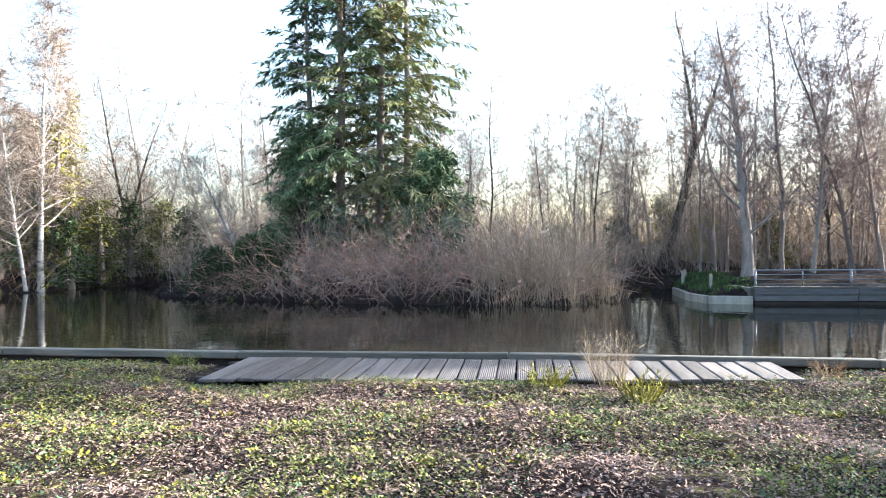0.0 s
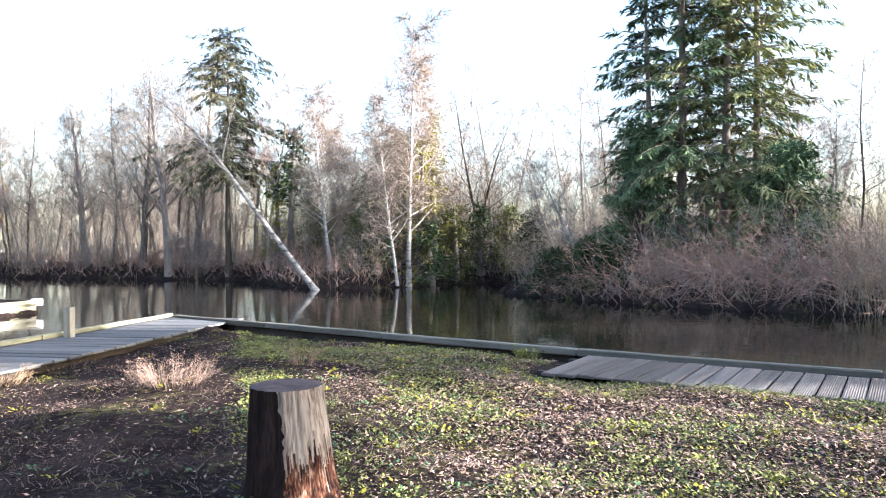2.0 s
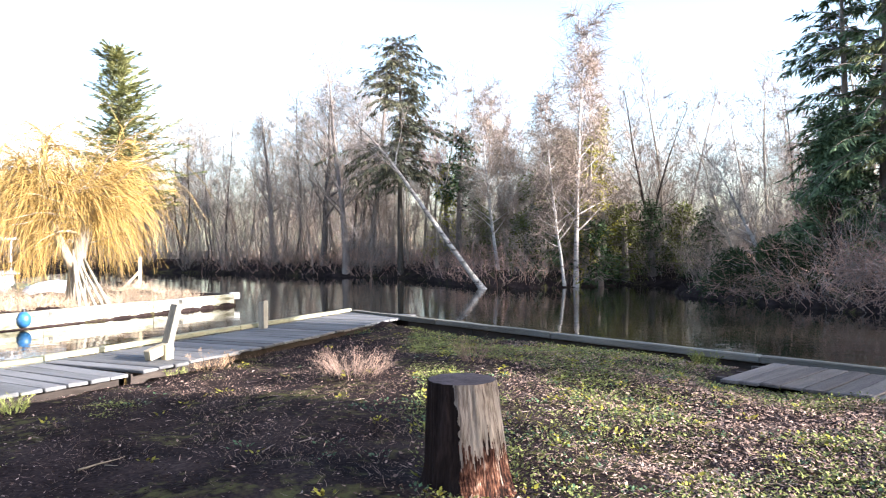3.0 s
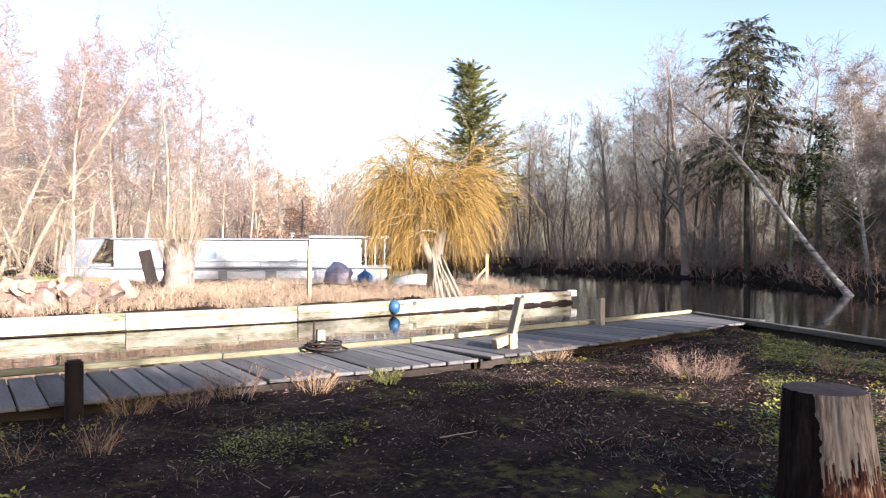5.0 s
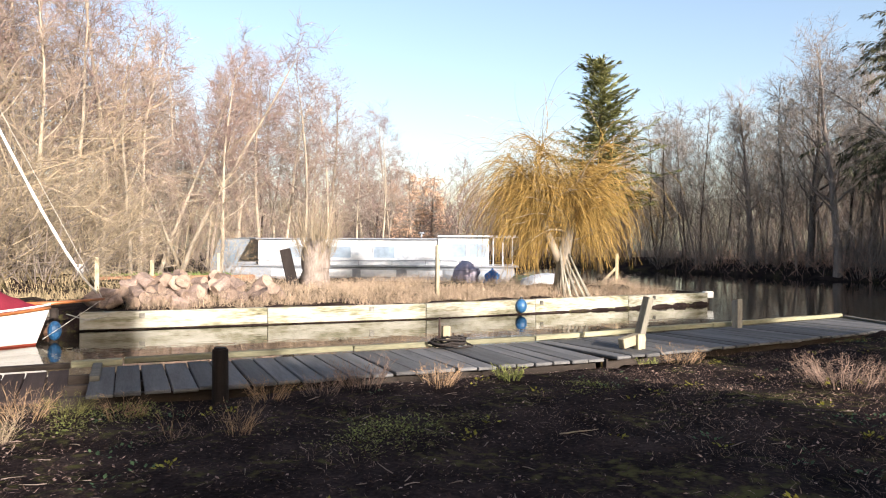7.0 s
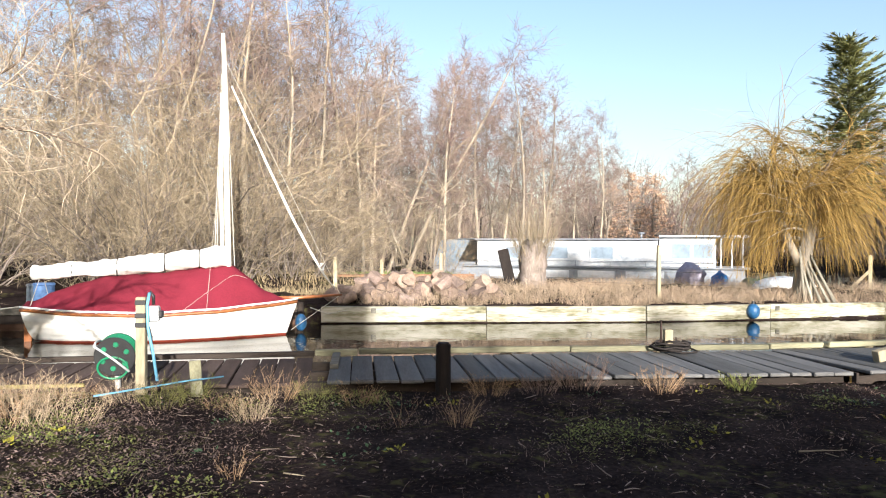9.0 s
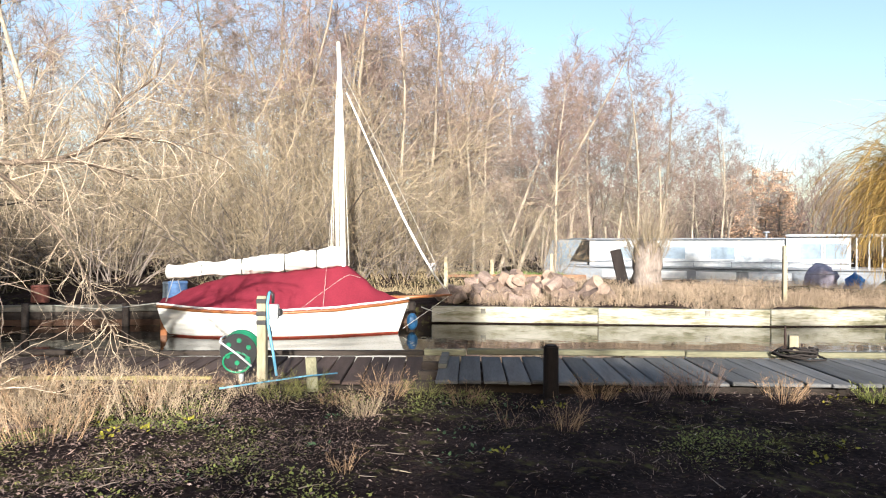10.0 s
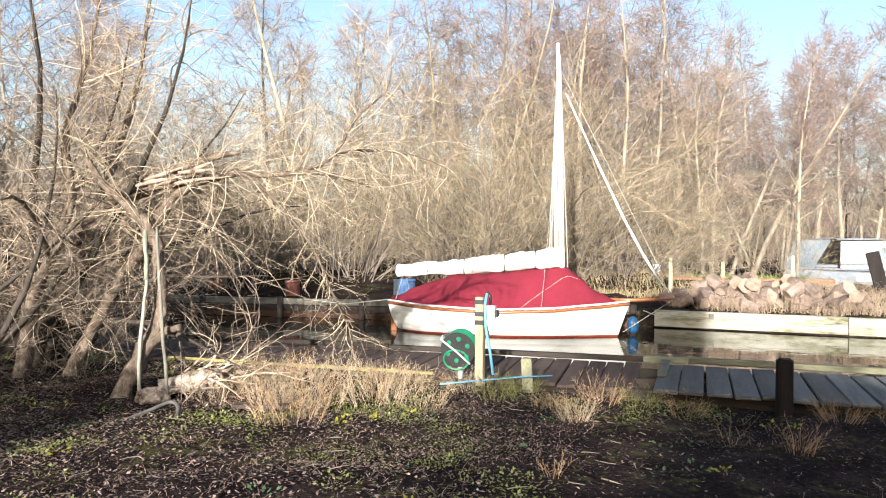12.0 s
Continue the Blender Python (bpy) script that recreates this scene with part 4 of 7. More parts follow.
bm = bmesh.new()
box(bm, -0.06, 0.06, -0.26, 0.16, 0.10, 0.24, 0.01, Matrix.Translation((0.02, 0, 0.02)) @ Matrix.Rotation(radians(12), 4, "X"))
part("cross_block", bm, POST_PALE, lp)
bm = bmesh.new()
box(bm, 0.03, 0.13, -0.07, 0.07, -0.05, 0.26, 0.01)
part("side_block", bm, POST_PALE, lp)
cl = thing("mooring_stake", "weathered mooring stake with an iron hook", "post", pose(-9.86, 2.26, 0.05))
bm = bmesh.new()
box(bm, -0.05, 0.06, -0.055, 0.055, 0, 0.30, 0.008)
part("upright", bm, POST_PALE, cl)
hook = Limbs()
hook.tube([(0.03, -0.10, -0.0), (0.03, -0.1, 0.30), (0.03, -0.1, 0.43)], [0.018, 0.018, 0.012], 6, True)
hook.tube([(0.03, -0.1, 0.18), (0.05, -0.2, 0.06), (0.05, -0.24, 0.0)], [0.013] * 3, 6, True)
hook.tube([(0.03, -0.02, 0.12), (0.03, 0.1, 0.14), (0.03, 0.1, 0.2)], [0.013] * 3, 6, True)
part("hook", hook, surf("rusty_iron", shades((0.05, 0.035, 0.03)), (20, 20, 20), 0.7, metal=0.4), cl)
ROPE_DARK = surf("dark_rope", shades((0.035, 0.03, 0.028)), (40, 40, 40), 0.9, 0.5)
r3 = random.Random(8)
coil = Limbs()
for i in range(9):
    a0, rr, h = r3.uniform(0, 6.28), r3.uniform(0.10, 0.22), 0.02 + 0.014 * i
    cx, cy = r3.uniform(-0.06, 0.06), r3.uniform(-0.1, 0.1)
    coil.tube([(cx + math.cos(a0 + k * 0.5) * rr, cy + math.sin(a0 + k * 0.5) * rr * 1.3, h + r3.uniform(-0.01, 0.03)) for k in range(13)], [0.014] * 13, 5)
rope = tagged(part("rope_coil", coil, ROPE_DARK, None), "heap of dark tangled mooring rope on the dock", "rope")
rope.matrix_basis = pose(-9.72, 2.3, 0.06)
post("stub_post", "short weathered post stub by the lower dock", -7.36, -3.31, -0.2, 0.22, 0.12, BEAM_MOSSY, tilt=(4, -6), turn=20, top=0.05)

# hose post with meter box, hose reel and blue water pipe
hp = thing("hose_post", "pale square post with a taped meter box and tap", "post", pose(-7.32, -3.91, 0, 0, 0, 10))
bm = bmesh.new()
box(bm, -0.05, 0.05, -0.05, 0.05, -0.2, 0.92, 0.008)
part("upright", bm, POST_PALE, hp)
BLACK_PLASTIC = surf("black_plastic", shades((0.02, 0.02, 0.021)), rough=0.45, bump=0.1, spec=0.5)
GREY_PLASTIC = surf("grey_plastic", shades((0.42, 0.43, 0.43), 0.9, 1.1), rough=0.45, bump=0.05, spec=0.5)
for z in (0.62, 0.72, 0.86):
    bm = bmesh.new()
    box(bm, -0.056, 0.056, -0.056, 0.056, z - 0.022, z + 0.03, 0.004)
    part("strap", bm, BLACK_PLASTIC, hp)
bm = bmesh.new()
box(bm, 0.0, 0.10, 0.07, 0.20, 0.66, 0.83, 0.015)
part("meter_box", bm, GREY_PLASTIC, hp)
bm = bmesh.new()
box(bm, 0.01, 0.09, 0.19, 0.24, 0.70, 0.78, 0.012)
part("meter_knob", bm, BLACK_PLASTIC, hp)
tap = Limbs()
tap.tube([(0.03, 0.07, 0.93), (0.03, 0.10, 0.97), (0.03, 0.13, 0.93), (0.03, 0.13, 0.84)], [0.02, 0.024, 0.02, 0.016], 8, True)
part("tap", tap, BLACK_PLASTIC, hp)
spout = Limbs()
spout.tube([(0.08, 0.09, 0.60), (0.09, 0.12, 0.5), (0.1, 0.13, 0.36)], [0.022, 0.02, 0.012], 8, True)
part("spout", spout, BLACK_PLASTIC, hp)
BLUE_PIPE = surf("blue_water_pipe", shades((0.13, 0.35, 0.50), 0.8, 1.15), (3, 3, 3), 0.45, 0.05, spec=0.5)
pipe = Limbs()
pipe.tube([(-7.27, -3.80, 0.97), (-7.22, -3.80, 0.84), (-7.2, -3.78, 0.6), (-7.2, -3.72, 0.3), (-7.18, -3.67, 0.05)], [0.016] * 5, 10, True)
pipe.tube([(-6.42, -3.93, 0.045), (-6.7, -3.72, 0.05), (-6.9, -3.52, 0.06), (-7.15, -3.36, 0.06), (-7.5, -3.08, 0.05)], [0.009] * 5, 10, True)
tagged(part("water_pipe", pipe, BLUE_PIPE, None), "light blue plastic water pipe tied up to the post", "pipe")
reel = thing("hose_reel", "black hose reel wound with green garden hose", "hose reel", pose(-7.30, -4.17, 0.31, 0, 8, 14))
GREEN_HOSE = surf("green_hose", shades((0.015, 0.19, 0.09), 0.8, 1.2), rough=0.4, bump=0.0, spec=0.5)
for x in (-0.09, 0.09):
    bm = bmesh.new()
    bmesh.ops.create_cone(bm, cap_ends=True, segments=32, radius1=0.208, radius2=0.208, depth=0.018, matrix=Matrix.Translation((x, 0, 0)) @ Matrix.Rotation(radians(90), 4, "Y"))
    bmesh.ops.bevel(bm, geom=list(bm.edges), offset=0.005, segments=1, affect="EDGES")
    side = part("side_disc", bm, BLACK_PLASTIC, reel)
    for k in range(6):
        a = k * math.pi / 3 + 0.4
        bm = bmesh.new()
        bmesh.ops.create_cone(bm, cap_ends=True, segments=12, radius1=0.03, radius2=0.024, depth=0.012, matrix=Matrix.Translation((x + (0.014 if x > 0 else -0.014), math.cos(a) * 0.13, math.sin(a) * 0.13)) @ Matrix.Rotation(radians(90), 4, "Y"))
        part("green_cap", bm, GREEN_HOSE, side)
hose = Limbs()
for k in range(5):
    x = -0.07 + k * 0.035
    hose.tube([(x, math.cos(a) * 0.192, math.sin(a) * 0.192) for a in np.linspace(0, 6.283, 25)], [0.018] * 25, 7)
hose.tube([(0.11 + 0.01 * math.sin(a), -0.02 + math.cos(a) * 0.15, -0.12 + math.sin(a) * 0.12) for a in np.linspace(1.2, 7.4, 22)], [0.012] * 22, 7)
part("hose", hose, GREEN_HOSE, reel)
fr = Limbs()
fr.tube([(0.125, -0.19, 0.12), (0.135, 0.0, -0.02), (0.125, 0.15, -0.16)], [0.012] * 3, 8, True)
fr.tube([(0.125, -0.19, 0.12), (0.0, -0.21, 0.13), (-0.12, -0.19, 0.12)], [0.012] * 3, 8, True)
fr.tube([(0.0, 0, -0.21), (0.0, 0, -0.40)], [0.03, 0.03], 8, True)
part("carrying_frame", fr, GREY_PLASTIC, reel)
# blue and white buoy hanging on the quay
bu = thing("mooring_buoy", "round blue buoy with a dark lower half on the quay", "buoy", pose(-19.36, 6.85, -0.20, 0, 0, 14))
buoy_bm = bmesh.new()
bmesh.ops.create_uvsphere(buoy_bm, u_segments=24, v_segments=14, radius=0.17)
for v in buoy_bm.verts:
    v.co.z *= 1.2
part("float", buoy_bm, surf("blue_rubber", shades((0.02, 0.09, 0.20), 0.5, 1.6), rough=0.4, bump=0.1, spec=0.5), bu)
bm = bmesh.new()
bmesh.ops.create_cone(bm, cap_ends=True, segments=14, radius1=0.05, radius2=0.035, depth=0.09, matrix=Matrix.Translation((0, 0, 0.225)))
part("eye", bm, BLACK_PLASTIC, bu)

# ---- sailing boat ----
WHITE_HULL = surf("white_hull_paint", [(0.3, (0.66, 0.64, 0.58)), (0.5, (0.78, 0.77, 0.72)), (0.7, (0.82, 0.81, 0.77))], (1.5, 1.5, 6), 0.35, 0.03, spec=0.5)
RED_BOTTOM = surf("red_antifouling", shades((0.26, 0.05, 0.03), 0.6, 1.3), (3, 3, 3), 0.6)
VARNISH = surf("varnished_wood", shades((0.28, 0.10, 0.03), 0.6, 1.4), (8, 1, 8), 0.3, 0.1, spec=0.5, coat=0.5)
RED_CANVAS = surf("red_canvas", shades((0.175, 0.020, 0.034), 0.75, 1.25), (1.2, 1.2, 1.2), 0.85, 0.25, fine=30)
WHITE_CANVAS = surf("white_canvas", shades((0.70, 0.68, 0.62), 0.85, 1.12), (1.5, 1.5, 1.5), 0.8, 0.35, fine=5)
PALE_SPAR = surf("pale_painted_spar", shades((0.72, 0.68, 0.58), 0.9, 1.1), (2, 2, 1), 0.45, 0.05, spec=0.5)
ROPE_PALE = surf("pale_rope", shades((0.5, 0.48, 0.42)), (30, 30, 30), 0.9, 0.3)
ROPE_BLUE = surf("grey_blue_tarp", shades((0.30, 0.38, 0.46), 0.7, 1.2), (2, 2, 2), 0.6, 0.3)


def curve(knots, x):
    """A smooth value between (x, y) knots."""
    for (a, ya), (b, yb) in zip(knots, knots[1:]):
        if x <= b:
            t = max(0.0, (x - a) / (b - a))
            t = t * t * (3 - 2 * t) * 0.5 + t * 0.5
            return ya + (yb - ya) * t
    return knots[-1][1]


BEAM = ((0, 0.50), (0.12, 0.72), (0.3, 0.90), (0.5, 0.96), (0.7, 0.82), (0.85, 0.52), (0.94, 0.25), (1.0, 0.03))
SHEER = ((0, 0.69), (0.2, 0.61), (0.45, 0.57), (0.7, 0.61), (0.9, 0.69), (1.0, 0.74))
KEEL = ((0, 0.02), (0.15, -0.18), (0.5, -0.32), (0.85, -0.22), (1.0, -0.1))
LOA = 4.95


def hull_point(u, v, out=0.0):
    """u from stern to stem, v from sheer to keel, on the port side."""
    s, k_, b_ = curve(SHEER, u), curve(KEEL, u), curve(BEAM, u)
    z = s + (k_ - s) * v
    full = (1 - v ** 2.4) ** (0.75 + 0.5 * max(0, u - 0.6))
    x = -LOA * (1 - u) + 0.34 * max(0, (u - 0.55) / 0.45) ** 2 * z - 0.22 * max(0, (0.3 - u) / 0.3) * (z - 0.2)
    return Vector((x, b_ * full + out * (1 if b_ > 0.1 else 0.3), z))


def split(u):
    """Where the white paint ends, a little above the water."""
    s, k_ = curve(SHEER, u), curve(KEEL, u)
    return min(0.97, (s - 0.035) / (s - k_))


def skin(lower, rows, out, us=33):
    bm = bmesh.new()
    for side in (1, -1):
        grid = []
        for i in range(us):
            u = i / (us - 1)
            line = []
            v0, v1 = (split(u), 0.985) if lower else (0.0, split(u))
            for j in range(rows + 1):
                p = hull_point(u, v0 + (v1 - v0) * j / rows, out + (0 if lower else 0.016 * ((5 * j / rows) % 1.0)))
                line.append(bm.verts.new((p.x, p.y * side, p.z)))
            grid.append(line)
        for a, b in zip(grid, grid[1:]):
            for j in range(rows):
                f = (a[j], b[j], b[j + 1], a[j + 1]) if side > 0 else (a[j], a[j + 1], b[j + 1], b[j])
                bm.faces.new(f)
    for f in bm.faces:
        f.smooth = True
    return bm


boat = thing("sailing_boat", "small white wooden sailing boat under a dark red cover", "boat", pose(-15.3, -4.6, WATER_Z, 0, 0, 108.6))
bm = skin(False, 30, 0.0)
# transom and inner floor close the hull
vs = [bm.verts.new(hull_point(0, v)) for v in np.linspace(0, split(0), 8)]
vs += [bm.verts.new(Vector((hull_point(0, v).x, -hull_point(0, v).y, hull_point(0, v).z))) for v in np.linspace(split(0), 0, 8)]
bm.faces.new(vs)
part("hull", bm, WHITE_HULL, boat)
bm = skin(True, 8, 0.0)
part("bottom", bm, RED_BOTTOM, boat, "dull red painted bottom")
for side in (1, -1):
    rail, strip_ = Limbs(), Limbs()
    pts = [hull_point(u, 0.03, 0.02) for u in np.linspace(0, 1, 30)]
    rail.tube([(p.x, p.y * side, p.z) for p in pts], [0.034] * 30, 6, True)
    part("rubbing_strake", rail, VARNISH, boat, "varnished wooden rubbing strake")
    pts = [hull_point(u, 0.0, 0.01) + Vector((0, 0, 0.035)) for u in np.linspace(0, 1, 30)]
    strip_.tube([(p.x, p.y * side, p.z) for p in pts], [0.022] * 30, 6, True)
    part("toe_rail", strip_, WHITE_HULL, boat)
# the cover: a tent from the rail up to a ridge beneath the boom
RIDGE = ((-4.95, 0.80), (-4.6, 0.98), (-4.2, 1.13), (-3.6, 1.30), (-2.6, 1.36), (-1.7, 1.47), (-1.12, 1.52), (-0.8, 1.26), (-0.45, 0.96), (-0.05, 0.80), (0.1, 0.76))


def cover_point(u, q, lift=0.0):
    e = hull_point(u, 0.02, 0.015)
    rz = curve(RIDGE, e.x)
    return Vector((e.x, (e.y + lift) * math.copysign(abs(q) ** 0.85, q), e.z + 0.02 + lift + (rz - e.z - 0.02) * (1 - abs(q) ** 1.25)))


cover, uvs = bmesh.new(), 41
grid = []
for i in range(uvs):
    u = i / (uvs - 1) * 0.985
    edge_ = hull_point(u, 0.02, 0.015)
    rz = curve(RIDGE, edge_.x)
    line = []
    for j in range(17):
        q = -1 + 2 * j / 16
        y = edge_.y * math.copysign(abs(q) ** 0.85, q)
        z = edge_.z + 0.02 + (rz - edge_.z - 0.02) * (1 - abs(q) ** 1.25) + 0.012 * math.sin(i * 1.7 + j) * (1 - abs(q))
        line.append(cover.verts.new((edge_.x, y, z)))
    grid.append(line)
for a, b in zip(grid, grid[1:]):
    for j in range(16):
        f = cover.faces.new((a[j], b[j], b[j + 1], a[j + 1]))
        f.smooth = True
part("cover", cover, RED_CANVAS, boat, "dark red canvas boat cover")
snaps = bmesh.new()
for i in range(17):
    p = hull_point(0.04 + i * 0.057, 0.02, 0.035)
    for side in (1, -1):
        bmesh.ops.create_icosphere(snaps, subdivisions=1, radius=0.018, matrix=Matrix.Translation((p.x, p.y * side, p.z + 0.03)))
part("snap_fastener_row", snaps, GREY_PLASTIC, boat)
mast = Limbs()
mast.tube([(-1.18, 0, 0.5), (-1.22, 0, 2.0), (-1.27, 0, 4.5), (-1.33, 0, 6.46)], [0.066, 0.064, 0.056, 0.04], 12, True)
mast = part("mast", mast, PALE_SPAR, boat, "pale painted mast")
gaff = Limbs()
gaff.tube([(-1.33, 0.06, 1.7), (-1.37, 0.06, 3.4), (-1.36, 0.05, 5.2)], [0.045, 0.05, 0.03], 9, True)
part("gaff", gaff, PALE_SPAR, boat)
hal = Limbs()
for x0, x1, z1 in ((-1.45, -1.36, 5.6), (-1.08, -1.28, 6.2), (-1.5, -1.4, 4.4)):
    hal.tube([(x0, 0.02, 1.5), (x1, 0.02, z1)], [0.009] * 2, 5)
part("halyard", hal, ROPE_PALE, mast)
# sail furled on the boom inside a white cover
sail = bmesh.new()
rows = []
for i in range(97):
    t = i / 96
    x = -5.0 + 3.82 * t
    zc = 1.36 + 0.36 * t - 0.03 * math.sin(t * 3.1)
    ry, rz = 0.10 + 0.06 * t, 0.15 + 0.085 * t
    tie = min(abs(t - k) for k in (0.2, 0.42, 0.66, 0.84))
    pinch = 1 - 0.05 * math.exp(-(tie / 0.02) ** 2)
    wob = 1 + 0.04 * math.sin(i * 0.45) + 0.03 * math.sin(i * 1.15)
    if i in (0, 96):
        pinch *= 0.75
    ring = []
    for a in np.linspace(0, 6.283, 25)[:-1]:
        fold = 1 + 0.30 * noise.noise(Vector((x * 2.2, math.cos(a) * 1.3, math.sin(a) * 1.3 + x))) + 0.14 * noise.noise(Vector((x * 7, math.cos(a) * 3, math.sin(a) * 3)))
        ring.append(sail.verts.new((x, ry * pinch * fold * math.cos(a), zc + rz * pinch * wob * fold * math.sin(a) * (1.0 if math.sin(a) > 0 else 0.85))))
    rows.append(ring)
for a, b in zip(rows, rows[1:]):
    for j in range(24):
        sail.faces.new((a[j], a[(j + 1) % 24], b[(j + 1) % 24], b[j])).smooth = True
sail.faces.new(rows[0][::-1])
sail.faces.new(rows[-1])
boom = part("boom_cover", sail, WHITE_CANVAS, boat, "white canvas sail cover tied round the boom")
for t in (0.2, 0.42, 0.66, 0.84):
    tie = Limbs()
    x, zc = -5.0 + 3.82 * t, 1.36 + 0.36 * t - 0.03 * math.sin(t * 3.1)
    tie.tube([(x, (0.10 + 0.055 * t) * math.cos(a), zc + (0.145 + 0.08 * t) * math.sin(a)) for a in np.linspace(0, 6.283, 17)], [0.011] * 17, 5)
    part("tie", tie, ROPE_DARK, boom)
sp = Limbs()
sp.tube([(-0.5, 0, 0.80), (0.3, 0, 0.80), (1.22, 0, 0.85)], [0.04, 0.04, 0.028], 9, True)
part("bowsprit", sp, VARNISH, boat, "varnished bowsprit")
jib = Limbs()
knots = [Vector(q) for q in ((1.08, 0, 0.98), (0.82, 0, 1.3), (0.5, 0, 1.85), (0.12, 0, 2.57), (-0.48, 0, 3.85), (-1.15, 0, 5.35))]
pts = [along(knots, t)[0] for t in np.linspace(0, 1, 21)]
jib.tube(pts, [0.010 + 0.019 * math.sin(math.pi * (0.08 + 0.8 * t)) + 0.004 * math.sin(i * 2.1) for i, t in enumerate(np.linspace(0, 1, 21))], 8, True)
part("furled_jib", jib, WHITE_CANVAS, boat, "pale furled foresail on its stay")
st = Limbs()
st.tube([(1.18, 0, 0.87), (-1.28, 0, 5.9)], [0.005] * 2, 5)
part("stay", st, ROPE_PALE, boat)
st = Limbs()
st.tube([(-1.25, 0, 5.4), (-1.6, -0.9, 0.66)], [0.0035] * 2, 5)
part("stay", st, ROPE_PALE, boat)
st = Limbs()
st.tube([(-1.25, 0, 5.4), (-1.6, 0.9, 0.66)], [0.0035] * 2, 5)
part("stay", st, ROPE_PALE, boat)
st = Limbs()
st.tube([(-4.8, 0, 1.4), (-4.9, -0.4, 0.75)], [0.008] * 2, 5)
part("stay", st, ROPE_PALE, boat)
st = Limbs()
st.tube([(-4.8, 0, 1.4), (-4.75, 0.4, 0.75)], [0.008] * 2, 5)
part("stay", st, ROPE_PALE, boat)
st = Limbs()
st.tube([cover_point(0.86 - 0.28 * q, -q, 0.022) for q in np.linspace(0.15, 1.0, 12)], [0.0032] * 12, 5)
part("stay", st, ROPE_PALE, boat)
st = Limbs()
st.tube([(1.18, 0, 0.84), (0.12, 0, 0.1)], [0.006] * 2, 5)
part("stay", st, ROPE_PALE, boat)
bm = bmesh.new()
bmesh.ops.create_uvsphere(bm, u_segments=14, v_segments=9, radius=0.13, matrix=Matrix.Translation((0.35, 0.35, 0.22)) @ Matrix.Diagonal((1, 1, 1.5, 1)))
fd = part("fender", bm, bpy.data.materials["blue_rubber"], boat, "blue inflated fender")
bm = bmesh.new()
box(bm, -5.12, -4.98, -0.02, 0.02, -0.2, 0.7, 0.01)
part("rudder", bm, VARNISH, boat)
for a, b in (((-16.1, -3.4, 0.02), (-17.5, -4.6, -0.05)), ((-13.75, -9.5, 0.25), (-14.6, -12.9, 0.05))):
    a, b = Vector(a), Vector(b)
    ml = Limbs()
    ml.tube([a, a.lerp(b, 0.5) - Vector((0, 0, 0.12)), b], [0.012] * 3, 5)
    tagged(part("mooring_line", ml, ROPE_PALE, None), "pale slack mooring line from boat to quay", "rope")

# ---- houseboat ----
hb = thing("houseboat", "long low white houseboat with a tarpaulin tent at its end", "houseboat", pose(-37.5, -2.3, WATER_Z, 0, 0, 73.8))
# white whose blue-grey noise patches stand for tree shade on the sides
HB_WHITE = surf("houseboat_white", [(0.32, (0.26, 0.31, 0.36)), (0.44, (0.44, 0.48, 0.52)), (0.56, (0.56, 0.58, 0.60)), (0.7, (0.64, 0.65, 0.65))], (0.8, 0.8, 1.1), 0.4, 0.05, spec=0.4)
HB_GREY = surf("houseboat_grey", shades((0.22, 0.24, 0.265), 0.7, 1.3), (1, 1, 1), 0.5)
TARP = surf("blue_grey_tarpaulin", shades((0.15, 0.19, 0.23), 0.7, 1.3), (1.2, 1.2, 1.2), 0.55, 0.35)
GLASS_DARK = surf("window_glass", shades((0.05, 0.06, 0.07)), (1, 1, 1), 0.04, 0, spec=0.8)
bm = bmesh.new()
box(bm, 0.2, 14.4, -1.6, 1.6, -0.4, 0.98, 0.08)
part("hull", bm, HB_GREY, hb)
bm = bmesh.new()
box(bm, 0.0, 14.6, -1.68, 1.68, 0.98, 1.06, 0.02)
part("gunwale", bm, HB_GREY, hb, "grey gunwale strip")
bm = bmesh.new()
box(bm, 2.1, 10.7, -1.45, 1.45, 1.06, 2.28, 0.03)
cabin = part("cabin", bm, HB_WHITE, hb)
bm = bmesh.new()
box(bm, 2.0, 10.75, -1.6, 1.6, 2.284, 2.36, 0.02)
part("roof", bm, HB_GREY, hb, "flat pale grey roof")
bm = bmesh.new()
box(bm, 10.76, 13.2, -1.45, 1.45, 1.06, 2.40, 0.03)
part("wheelhouse", bm, HB_WHITE, hb)
bm = bmesh.new()
box(bm, 10.76, 14.6, -1.65, 1.65, 2.404, 2.5, 0.02)
part("wheelhouse_roof", bm, HB_WHITE, hb)
for x0, x1, z0, z1 in ((3.6, 4.5, 1.42, 1.95), (5.6, 6.6, 1.42, 1.95), (7.7, 8.7, 1.42, 1.95), (11.3, 12.1, 1.45, 2.1), (12.25, 13.05, 1.45, 2.1)):
    win = thing("window", "", "")
    win.parent = hb
    bm = bmesh.new()
    for a in ((x0, x1, z0 - 0.05, z0), (x0, x1, z1, z1 + 0.05), (x0 - 0.05, x0, z0 - 0.05, z1 + 0.05), (x1, x1 + 0.05, z0 - 0.05, z1 + 0.05)):
        box(bm, a[0], a[1], -1.50, -1.452, a[2], a[3], 0.005)
    part("frame", bm, HB_WHITE, win)
    bm = bmesh.new()
    box(bm, x0, x1, -1.475, -1.453, z0, z1)
    # bluish pane colour stands for the sky reflected in the glass
    part("pane", bm, surf("sky_tinted_pane", shades((0.26, 0.33, 0.40), 0.7, 1.2), (1, 1, 1), 0.12, 0, spec=0.7) , win)
